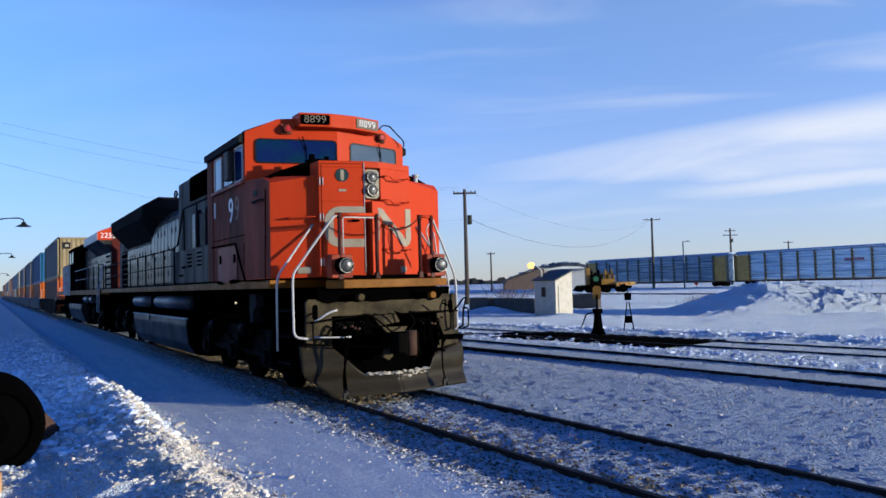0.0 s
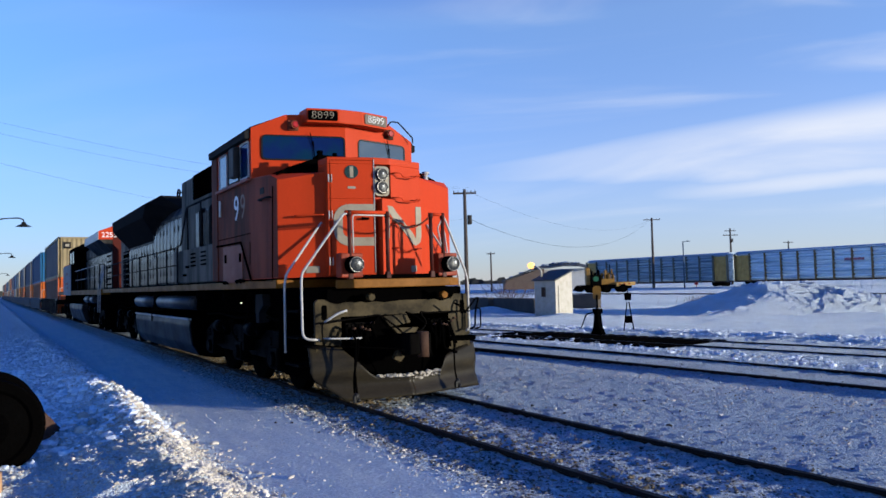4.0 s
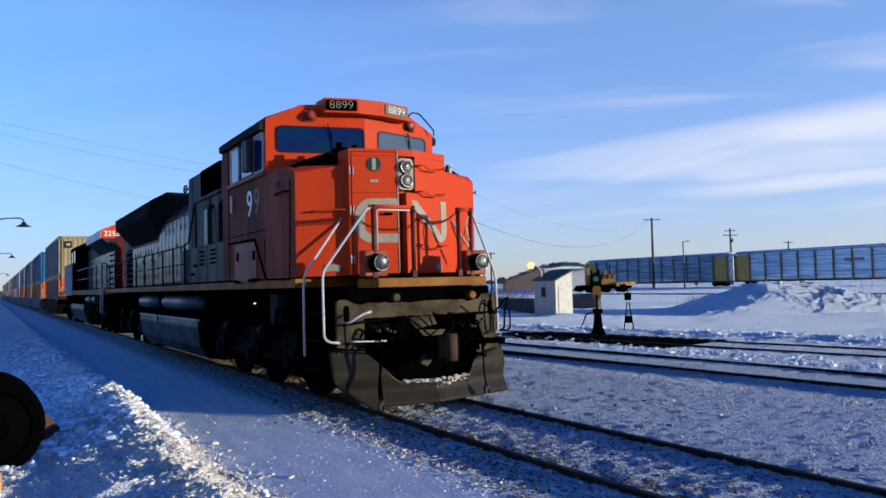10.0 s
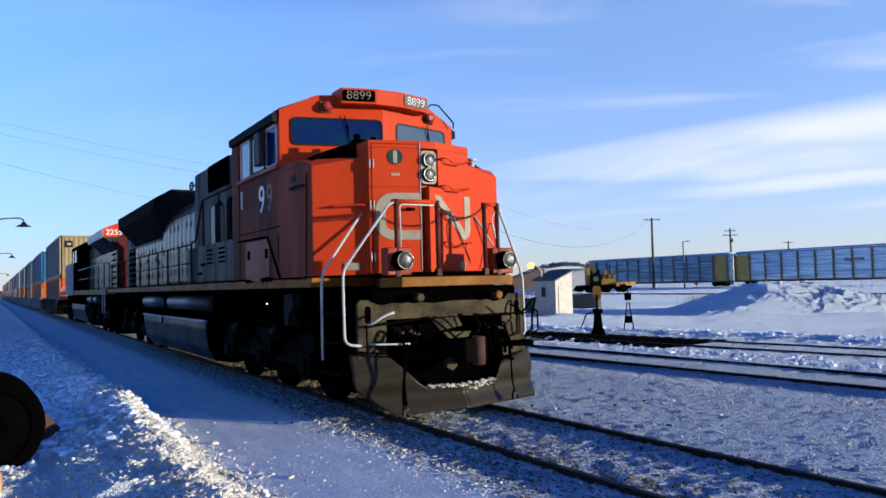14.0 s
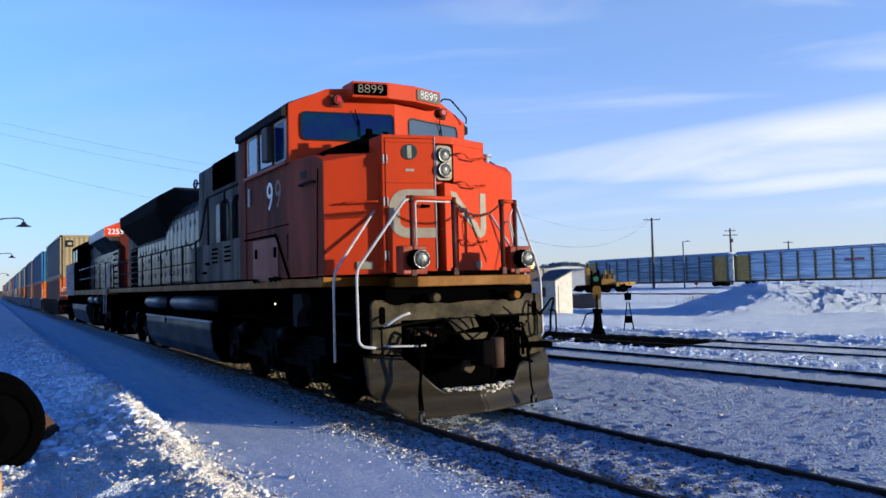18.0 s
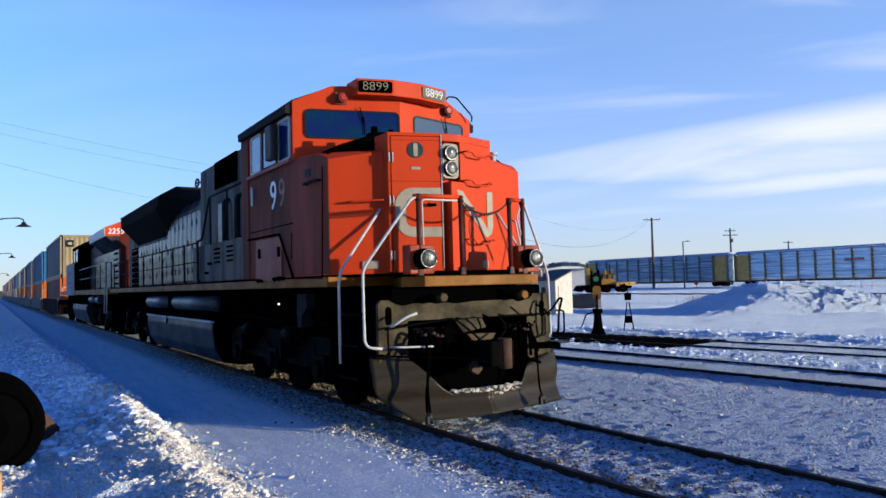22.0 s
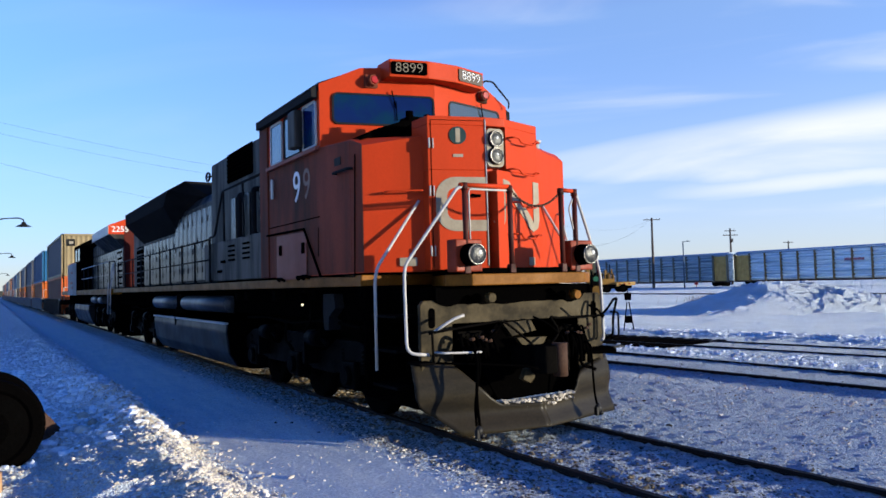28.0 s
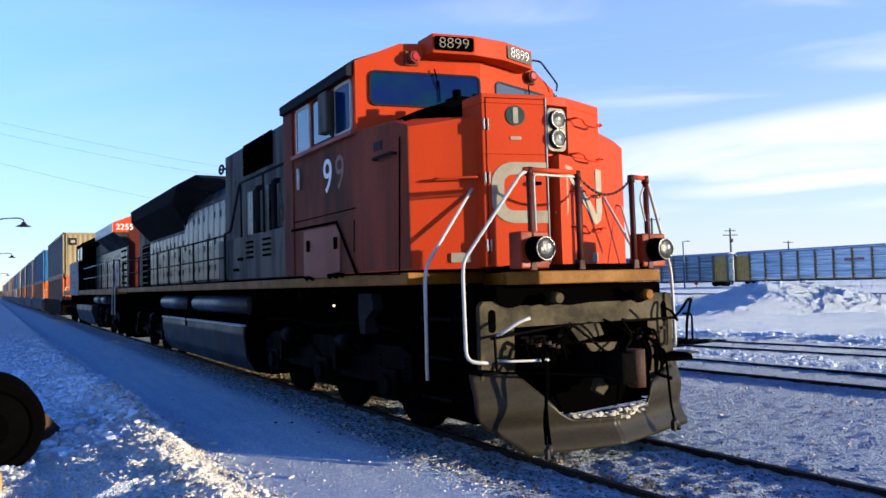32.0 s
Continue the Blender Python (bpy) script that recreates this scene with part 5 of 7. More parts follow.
    for k in range(26):
        y = -0.24 + 0.7 * (k + 0.5) / 26
        z = 2.72 - 0.16 * (1 - ((y - 0.11) / 0.35) ** 2)
        ball(bm, (-0.2, y, z), 0.018, 1, (0.6, 1.2, 0.8) if k % 2 else (1.1, 0.9, 1))
    part("chain", bm, M_RUST, loco)
    # pilot plate with slots, plough, coupler
    bm = B()
    outl = [(-1.31, 0.6), (1.31, 0.6), (1.31, 1.49), (1.26, 1.54), (1.02, 1.54), (0.96, 1.46), (-1.0, 1.46), (-1.06, 1.52), (-1.27, 1.52), (-1.31, 1.47)]
    prism(bm, outl, "x", -0.51, -0.45, 0.008)
    pilot = part("pilot_plate", bm, M_PILOT, loco)
    for s in (-1, 1):
        bm = B()
        prism(bm, [(p + s * 1.17, q + 1.33) for p, q in rounded_rect(0.085, 0.22, 0.042)], "x", -0.452, -0.446)
        part("slot", bm, M_MATT, pilot)
    # flat black sheet over the plate, painting the dark inside the open pocket
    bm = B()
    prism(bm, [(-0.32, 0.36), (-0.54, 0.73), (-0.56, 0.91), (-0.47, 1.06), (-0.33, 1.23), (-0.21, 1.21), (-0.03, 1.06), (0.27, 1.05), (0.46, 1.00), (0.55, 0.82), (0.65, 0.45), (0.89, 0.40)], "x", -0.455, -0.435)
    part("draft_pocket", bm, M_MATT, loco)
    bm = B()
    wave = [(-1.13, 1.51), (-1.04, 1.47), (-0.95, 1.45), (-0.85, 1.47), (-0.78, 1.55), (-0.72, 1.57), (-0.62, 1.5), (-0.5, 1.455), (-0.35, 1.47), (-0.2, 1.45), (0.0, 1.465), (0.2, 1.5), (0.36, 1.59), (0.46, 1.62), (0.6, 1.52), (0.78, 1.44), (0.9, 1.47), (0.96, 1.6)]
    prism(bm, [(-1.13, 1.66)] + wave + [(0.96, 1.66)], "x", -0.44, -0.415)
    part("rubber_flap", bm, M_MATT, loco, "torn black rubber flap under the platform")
    # each half: a folded blade, leaning back at the top and at the foot, cut out under the coupler
    for s in (-1, 1):
        bm = B()
        grid = []
        ys = [1.4 * k / 28 for k in range(29)]
        if s < 0:
            tops = np.interp(ys, [0.0, 0.47, 0.6, 0.98, 1.4], [0.37, 0.375, 0.46, 0.84, 0.88])
            feet = np.interp(ys, [0.0, 0.95, 1.1, 1.22, 1.33, 1.4], [0.11, 0.075, 0.2, 0.3, 0.36, 0.5])
        else:
            tops = np.interp(ys, [0.0, 0.6, 0.72, 1.4], [0.37, 0.38, 0.62, 0.77])
            feet = np.interp(ys, [0.0, 1.4], [0.11, 0.08])
        for f in [k / 12 for k in range(13)]:
            row = []
            for y, top, foot in zip(ys, tops, feet):
                z = foot + (top - foot) * f
                lean = -0.1 * float(smooth_step(0.08, 0.32, z)) + 0.035 * float(smooth_step(0.32, 0.5, z)) - 0.09 * float(smooth_step(0.5, 0.9, z))
                row.append(Vector((0.06 - 0.31 * y + lean, s * y, z)))
            grid.append(row)
        for a, b in zip(grid, grid[1:]):
            for i in range(len(ys) - 1):
                bm.faces.new([bm.verts.new(v) for v in (a[i], a[i + 1], b[i + 1], b[i])]).smooth = True
        bmesh.ops.remove_doubles(bm, verts=bm.verts[:], dist=0.001)
        bmesh.ops.solidify(bm, geom=bm.faces[:], thickness=0.025)
        part("plough_blade", bm, M_PLOW, loco, "scraped dark steel snow plough blade")
    bm = B()
    slab(bm, [(-0.3, -0.48, 0.36), (-0.19, -0.48, 0.36), (-0.06, 0.0, 0.36), (-0.21, 0.6, 0.365), (-0.32, 0.6, 0.365)], 0.02)
    ledge = part("plough_ledge", bm, M_PLOW, loco)
    rng = random.Random(4)
    bm = B()
    for k in range(190):
        y = rng.uniform(-0.47, 0.58)
        ball(bm, (-0.07 - 0.25 * abs(y) + rng.uniform(-0.06, 0.02), y, 0.375 + rng.uniform(-0.05, 0.03)), rng.uniform(0.014, 0.032), 1, (1, 1.2, 0.7), 0.25, rng)
    part("packed_snow", bm, M_CAKED, ledge, "snow caked on the plough ledge")
    bm = B()
    box(bm, -0.5, -0.1, -0.14, 0.14, 0.72, 0.98, 0.03)
    prism(bm, [(-0.1, -0.15), (0.07, -0.2), (0.2, -0.14), (0.22, 0.0), (0.14, 0.05), (0.07, 0.0), (0.02, 0.1), (0.14, 0.14), (0.17, 0.22), (0.05, 0.26), (-0.1, 0.18)], "z", 0.7, 1.0, 0.02)
    part("coupler", bm, M_GRIME, loco)
    bm = B()
    cyl(bm, (0.14, 0.1, 0.66), (0.14, 0.1, 1.02), 0.085, 14)
    part("knuckle", bm, M_RUST, loco, "rusty coupler knuckle")
    for pts, x0, x1, name in (([(-0.28, 1.24), (0.13, 1.26), (0.20, 1.13), (-0.15, 1.08)], -0.44, -0.38, "carrier_plate"),
                              ([(-0.17, 1.07), (0.27, 1.06), (0.22, 0.99), (0.08, 0.94), (-0.10, 0.99)], -0.34, -0.27, "striker_casting"),
                              ([(-0.29, 0.64), (-0.24, 0.75), (-0.18, 0.76), (-0.11, 0.66), (-0.19, 0.59)], -0.1, -0.02, "coupler_shelf")):
        bm = B()
        prism(bm, pts, "x", x0, x1, 0.006)
        part(name, bm, M_PILOT, loco)
    bm = B()
    for k in range(6):
        y = -0.82 + 0.055 * k
        cyl(bm, (-0.44, y, 1.12), (-0.36, y, 1.13), 0.024, 8)
    box(bm, -0.46, -0.42, -0.86, -0.5, 1.08, 1.17, 0.006)
    part("hose_manifold", bm, M_GRIME, loco)
    bm = B()
    for k in range(5):
        y = 0.56 + 0.055 * k
        cyl(bm, (-0.44, y, 1.12), (-0.36, y, 1.13), 0.024, 8)
    box(bm, -0.46, -0.42, 0.52, 0.84, 1.08, 1.17, 0.006)
    part("hose_manifold", bm, M_GRIME, loco)
    bm = B()
    prism(bm, rounded_rect(0.42, 0.16, 0.05), "z", -0.02, 0.02, 0.006)
    part("corner_step", bm, M_MATT, loco, "", facing((-0.18, 0.98, 0.86), (0.35, 1, 0), (-1, 0.35, 0.25)))
    # hoses and rods
    def hose(pts, r, material, name):
        b = B()
        tube(b, rounded(pts, 0.15, 6), r)
        part(name, b, material, loco)
    hose([(-0.3, -0.86, 1.0), (-0.12, -0.86, 1.02), (-0.02, -0.88, 0.9), (0.0, -0.92, 0.5), (0.02, -0.9, 0.2)], 0.017, M_MATT, "air_hose")
    hose([(-0.3, -0.78, 0.98), (-0.12, -0.8, 0.98), (-0.03, -0.84, 0.8), (-0.02, -0.93, 0.45), (0.0, -0.93, 0.22)], 0.014, M_MATT, "air_hose")
    hose([(-0.3, 0.8, 0.98), (-0.1, 0.78, 0.96), (-0.04, 0.74, 0.7), (0.0, 0.72, 0.4), (0.01, 0.75, 0.24)], 0.013, M_MATT, "air_hose")
    hose([(-0.3, 0.55, 1.1), (0.0, 0.52, 1.08), (0.04, 0.5, 0.86), (-0.1, 0.62, 0.72), (-0.05, 0.8, 0.66)], 0.02, M_MATT, "air_hose")
    hrng = random.Random(21)
    for y in (-0.9, -0.83, -0.77, -0.71, -0.66, -0.6, -0.54, 0.5, 0.55, 0.6, 0.65, 0.7, 0.75, 0.8, 0.85):
        d1, d2 = hrng.uniform(-0.04, 0.04), hrng.uniform(-0.08, 0.08)
        top = hrng.uniform(1.06, 1.2)
        hose([(-0.42, y, top - 0.06), (-0.3, y + d1 * 0.3, top), (-0.24, y + d1, top - 0.12), (-0.22, y + d2, hrng.uniform(0.9, 1.0) if y < 0 else hrng.uniform(0.78, 0.92)), (-0.26, y + d2 + 0.03, hrng.uniform(0.86, 0.94) if y < 0 else hrng.uniform(0.7, 0.8))], hrng.uniform(0.014, 0.022), M_MATT, "brake_hose")
        if hrng.random() < 0.45:
            bm = B()
            cyl(bm, (-0.21, y - 0.02, top), (-0.17, y + 0.02, top + 0.008), 0.017, 8)
            part("hose_fitting", bm, M_RUST, loco)
    for y, z in ((-0.91, 0.17), (0.75, 0.22)):
        bm = B()
        ball(bm, (0.02, y, z), 0.045, 2, (0.8, 1.0, 1.4))
        ball(bm, (0.03, y + 0.03, z - 0.05), 0.032, 2)
        box(bm, 0.0, 0.05, y - 0.05, y - 0.01, z - 0.08, z + 0.02, 0.008)
        part("hose_coupling", bm, M_TANK, loco)
    hose([(-0.3, -1.3, 1.18), (-0.24, -1.2, 1.2), (-0.2, -0.6, 1.26), (-0.18, -0.42, 1.28), (-0.12, -0.2, 1.1), (-0.05, -0.12, 1.0)], 0.014, M_GRIME, "uncoupling_rod")
    hose([(-0.26, -1.28, 1.2), (-0.24, -1.29, 1.05), (-0.25, -1.27, 0.86)], 0.013, M_GRIME, "rod_link")
    hose([(-0.3, 1.2, 1.26), (-0.22, 1.1, 1.27), (-0.2, 0.35, 1.27), (-0.16, 0.22, 1.3), (-0.12, 0.34, 1.12), (-0.05, 0.15, 1.0)], 0.014, M_GRIME, "uncoupling_rod")
    hose([(-0.28, -1.24, 1.2), (-0.2, -1.16, 1.27), (-0.17, -1.06, 1.33), (-0.15, -0.95, 1.36)], 0.016, M_SILVER, "uncoupling_handle")
    hose([(-0.28, 1.12, 1.26), (-0.2, 1.16, 1.34), (-0.17, 1.24, 1.46), (-0.17, 1.3, 1.47), (-0.2, 1.25, 1.25), (-0.22, 1.26, 1.02), (-0.3, 1.22, 0.98)], 0.015, M_GRIME, "uncoupling_handle")
    hose([(-0.3, -1.24, 0.98), (-0.15, -1.22, 0.98), (-0.12, -0.74, 0.96), (-0.3, -0.7, 0.96)], 0.012, M_SILVER, "pilot_grab_iron")
    hose([(-0.3, 1.3, 1.3), (-0.24, 1.38, 1.3), (-0.24, 1.38, 1.0), (-0.3, 1.3, 0.98)], 0.012, M_GRIME, "pilot_grab_iron")
    hose([(-0.4, -1.45, 0.88), (-0.1, -0.9, 0.85), (0.08, -0.35, 0.8), (0.14, -0.2, 0.76)], 0.012, M_MATT, "cable")
    for p, q in (((-0.18, 0.0, 1.3), (-0.1, 0.3, 1.1)), ((-0.18, 0.85, 1.4), (-0.16, 1.05, 1.24)), ((-0.2, -0.7, 1.02), (-0.14, -0.45, 1.26))):
        hose([p, [(a + b) / 2 + 0.02 for a, b in zip(p, q)], q], 0.013, M_MATT, "chain_link")
    for s in (-1, 1):
        bm = B()
        box(bm, -0.5, -0.22, s * 1.36 - 0.1, s * 1.36 + 0.1, 0.86, 0.885, 0.008)
        part("toe_step", bm, M_TANK if s > 0 else M_GRIME, loco)
    for x, y, z, w in ((-1.125, -1.06, 1.965, 0.12), (-0.82, 0.52, 1.95, 0.07)):
        bm = B()
        prism(bm, rounded_rect(w * 1.7, 0.1, 0.01), "z", 0.002, 0.01)
        part("notice_plate", bm, M_CREAM, loco, "", facing((x, y, z), (0.49 if y < 0 else -0.31, 1, 0), (0, 0, 1)))
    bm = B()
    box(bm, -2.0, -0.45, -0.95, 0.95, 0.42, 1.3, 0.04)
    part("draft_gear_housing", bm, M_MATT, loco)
    # added black box that fills the space behind the plough
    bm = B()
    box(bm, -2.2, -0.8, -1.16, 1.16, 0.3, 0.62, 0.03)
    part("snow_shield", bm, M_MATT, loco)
    bm = B()
    box(bm, -21.85, -20.5, -1.0, 1.0, 0.35, 1.3, 0.04)
    part("draft_gear_housing", bm, M_MATT, loco)
    bm = B()
    prism(bm, [(-1.35, 0.35), (-1.0, 0.12), (1.0, 0.12), (1.35, 0.35), (1.35, 1.4), (-1.35, 1.4)], "x", -21.95, -21.88, 0.01)
    part("rear_pilot", bm, M_MATT, loco)
    bm = B()
    box(bm, -7.3, -1.5, -0.35, 0.35, 1.1, 1.3)
    part("frame_beam", bm, M_MATT, loco)
    # latch handle on the nose door
    at = nose_place(-1)
    bm = B()
    tube(bm, [at(-0.38, 2.725, 0.035), at(-0.29, 2.72, 0.04)], 0.018, 10)
    ball(bm, at(-0.385, 2.725, 0.035), 0.024, 2)
    cyl(bm, at(-0.3, 2.72, 0.0), at(-0.3, 2.72, 0.04), 0.014, 8)
    part("nose_door_handle", bm, M_MATT, loco)
    # a small lit lamp hung under the sill, lighting the ground
    bm = B()
    box(bm, -3.6, -3.5, -1.5, -1.38, 1.47, 1.62, 0.01)
    lamp = part("ground_lamp", bm, M_MATT, loco, "small lit lamp under the sill")
    bm = B()
    ball(bm, (-3.55, -1.45, 1.455), 0.016, 2)
    part("bulb", bm, glow("bulb_glow", (1.0, 0.85, 0.5), 1.3), lamp)
    return loco


LOCO = locomotive()
moving.append((LOCO, 0.0))


# ---- the second locomotive, running hood first ----
def second_locomotive():
    loco = thing("trailing_locomotive", "orange-red and grey diesel locomotive coupled hood first behind the leader", "locomotive")
    L = 22.0
    bm = B()
    box(bm, -L, 0, -1.5, 1.5, 1.62, 1.84, 0.01)
    part("deck_sill", bm, M_SILL, loco)
    bm = B()
    box(bm, -L + 0.3, -0.3, -1.1, 1.1, 1.2, 1.62)
    part("underframe", bm, M_MATT, loco)
    # hood end: soot, and the leader's shade put into the red
    bm = B()
    box(bm, -0.75, -0.6, -0.97, 0.97, 1.85, 4.2, 0.02)
    part("hood_end", bm, M_SHADERED, loco, "sooty red hood end, darkened for the shade of the gap")
    bm = B()
    prism(bm, [(-0.95, 1.85), (-0.95, 3.9), (-0.6, 4.15), (0.6, 4.15), (0.95, 3.9), (0.95, 1.85)], "x", -10.4, -0.75, 0.02)
    part("engine_hood", bm, M_HOOD, loco)
    bm = B()
    sec = [(-0.95, 3.4), (-1.5, 3.9), (-1.5, 4.22), (-0.9, 4.46), (0.9, 4.46), (1.5, 4.22), (1.5, 3.9), (0.95, 3.4)]
    prism(bm, sec, "x", -5.6, -0.62, 0.015)
    rad = part("radiator_wing", bm, M_HOOD, loco, "grey radiator wing")
    bm = B()
    slab(bm, [(-0.615, -1.5, 3.88), (-0.615, 1.5, 3.88), (-0.615, 1.5, 4.22), (-0.615, 0.9, 4.45), (-0.615, -0.9, 4.45), (-0.615, -1.5, 4.22)], 0.012)
    face = part("wing_end", bm, M_RED, rad)
    lettering("running_number", "2255", 0.3, M_WHITE, face, facing((-0.60, -1.1, 4.06), (0, 1, 0), (0, 0, 1)), 0.003)
    # added pale plate: the sky's reflection on the wing side as colour
    bm = B()
    box(bm, -5.62, -0.6, -1.525, -1.503, 3.86, 4.2, 0.008)
    part("wing_side", bm, M_SILVER, rad, "wing side plate, pale grey for the sky it reflects")
    hood_doors(loco, -0.96, -0.8, -10.2, 0.62, 1.9, 3.4, M_DOOR)
    hood_doors(loco, -0.96, -6.0, -10.2, 0.7, 3.4, 3.88, M_HOOD)
    bm = B()
    prism(bm, [(-1.5, 1.85), (-1.5, 4.1), (-0.9, 4.4), (0.9, 4.4), (1.5, 4.1), (1.5, 1.85)], "x", -13.9, -10.4, 0.02)
    cab_ = part("cab", bm, M_MATT, loco, "sooty black cab")
    for x in (-11.4, -12.7):
        pane_on(cab_, "side_window", facing((x, -1.502, 3.6), (1, 0, 0), (0, 0, 1)), 0.9, 0.6, 0.05, M_PANE, M_BLACK)
    bm = B()
    box(bm, -17.6, -13.9, -1.5, 1.5, 1.7, 3.35, 0.04)
    part("nose", bm, M_RED, loco)
    bm = B()
    box(bm, -17.5, -12.8, -1.53, -1.503, 1.6, 3.28, 0.008)
    part("side_panel", bm, M_WELL, loco, "pale side panel")
    for z, w in ((2.75, 0.9), (2.2, 1.4), (1.95, 0.7)):
        bm = B()
        box(bm, -14.6 - w, -14.6, -1.54, -1.528, z, z + 0.12)
        part("panel_marking", bm, M_PINK, loco)
    for x, r in ((-6.6, 0.16), (-7.6, 0.24), (-8.9, 0.18)):
        bm = B()
        cyl(bm, (x, -0.45, 4.1), (x, -0.45, 4.36), r, 12)
        part("roof_vent", bm, M_MATT, loco)
    bm = B()
    box(bm, -2.2, -0.9, -0.99, -0.955, 0, 0.08)
    me = mesh_of("louvre", bm, M_MATT)
    for k in range(7):
        share("louvre", me, loco, pose(0, 0, 2.0 + k * 0.24))
    handrail_line(loco, -1.48, [-0.5, -2.2, -4.0, -5.8, -7.6, -9.4, -11.2, -13.0, -14.8, -16.4], 2.85, paint=M_SILVER)
    for y in (-1.35, -0.4, 0.4, 1.35):
        bm = B()
        tube(bm, rounded([(-0.05, y, 1.8), (-0.05, y, 2.85), (-0.5, y * 1.08, 2.85)], 0.08), 0.022)
        part("railing_post", bm, M_BLACK, loco)
    for x in (-0.1, -0.75):
        bm = B()
        tube(bm, rounded([(x - 0.1, -1.3, 2.8), (x, -1.5, 1.9), (x, -1.52, 0.9)], 0.1), 0.022)
        part("stair_handrail", bm, M_SILVER, loco)
    for z in (0.6, 1.0, 1.35):
        bm = B()
        box(bm, -0.8, -0.1, -1.45, -1.05, z, z + 0.04)
        part("step", bm, M_GRIME, loco)
    # the tank hangs low to stop sun passing beneath it
    bm = B()
    half = [(-1.45, 1.15), (-1.47, 0.9), (-1.3, 0.36), (-0.9, 0.14)]
    prism(bm, half + [(-y, z) for y, z in reversed(half)], "x", -14.2, -7.6, 0.03)
    part("fuel_tank", bm, M_TANK, loco)
    for x0, x1 in ((-7.4, -5.2), (-4.9, -3.6)):
        bm = B()
        cyl(bm, (x0, -1.25, 1.4), (x1, -1.25, 1.4), 0.16, 16)
        part("air_reservoir", bm, M_RESERVOIR, loco)
    bm = B()
    box(bm, -0.02, 0.7, -0.12, 0.12, 0.72, 0.98, 0.03)
    part("coupler", bm, M_GRIME, loco)
    bm = B()
    box(bm, -1.5, -0.1, -1.0, 1.0, 0.35, 1.25, 0.04)
    part("draft_gear_housing", bm, M_MATT, loco)
    bm = B()
    box(bm, -21.9, -20.4, -1.0, 1.0, 0.35, 1.25, 0.04)
    part("draft_gear_housing", bm, M_MATT, loco)
    bm = B()
    prism(bm, [(-1.35, 0.35), (-1.0, 0.12), (1.0, 0.12), (1.35, 0.35), (1.35, 1.4), (-1.35, 1.4)], "x", -0.12, -0.05, 0.01)
    part("pilot_plate", bm, M_MATT, loco)
    # added black boxes that close the gaps beside the tank to the sun
    for x0, x1 in ((-14.9, -14.1), (-7.7, -6.8)):
        bm = B()
        box(bm, x0, x1, -1.2, 1.2, 0.2, 1.25, 0.04)
        part("battery_box", bm, M_MATT, loco)
    bogie(loco, -4.2)
    bogie(loco, -17.6)
    return loco


LOCO2_X = -22.75
LOCO2 = second_locomotive()
moving.append((LOCO2, LOCO2_X))


# ---- stack train ----
def corrugated(bm, p, q, z0, z1, out, pitch=0.3, deep=0.035):
    """A corrugated wall from p to q (x, y), bulging along out."""
    p, q, out = Vector(p), Vector(q), Vector(out)
    n = max(2, round((q - p).length / pitch))
    prev = None
    for i in range(n):
        for f, d in ((0.0, 0), (0.25, 0), (0.5, deep), (0.75, deep)):
            w = p.lerp(q, (i + f) / n) + out * d
            cur = (bm.verts.new((*w, z0)), bm.verts.new((*w, z1)))
            if prev:
                bm.faces.new((prev[0], cur[0], cur[1], prev[1]))
            prev = cur


def container(colour, height, length, label, end_colour=None, mark=None):
    ob = thing("shipping_container", label, "container", "containers on the train")
    m = mat("container_paint", colour, 0.5, vary=0.08, dirt=tuple(c * 0.55 + 0.03 for c in colour), dirt_amount=0.5, dirt_scale=0.9, bump=0.04, streak=True, spec=0.06)
    me_end = mat("container_end_paint", end_colour, 0.5, vary=0.08, dirt=tuple(c * 0.6 for c in end_colour), dirt_amount=0.4, bump=0.04, spec=0.06) if end_colour else m
    w = 1.27
    for s in (-1, 1):
        bm = B()
        corrugated(bm, (-length + 0.1, s * (w - 0.04)), (-0.1, s * (w - 0.04)), 0.12, height - 0.1, (0, s))
        part("side_wall", bm, m, ob)
    for x, d in ((-0.06, 1), (-length + 0.06, -1)):
        bm = B()
        corrugated(bm, (x - d * 0.04, -w + 0.1), (x - d * 0.04, w - 0.1), 0.12, height - 0.1, (d, 0), 0.28)
        part("end_wall", bm, me_end, ob)
    bm = B()
    box(bm, -length + 0.02, -0.02, -w + 0.02, w - 0.02, height - 0.06, height - 0.02)
    part("roof", bm, m, ob)
    for z in (0, height - 0.14):
        for s in (-1, 1):
            bm = B()
            box(bm, -length, 0, s * w - 0.06, s * w + 0.005, z, z + 0.14)
            part("side_rail", bm, me_end, ob)
        for x in (-length, -0.12):
            bm = B()
            box(bm, x, x + 0.12, -w + 0.08, w - 0.08, z, z + 0.14)
            part("end_rail", bm, me_end, ob)
    for x in (-length, -0.16):
        for s in (-1, 1):
            bm = B()
            box(bm, x, x + 0.16, s * w - 0.08, s * w + 0.008, 0.0, height)
            part("corner_post", bm, me_end, ob)
    if mark:
        bm = B()
        for z in (height * 0.25, height * 0.72):
            box(bm, 0.0, 0.012, -0.9, -0.35, z - 0.13, z + 0.13)
        part("marking", bm, mat("marking_paint", mark, 0.6, vary=0.1), ob)
    return ob


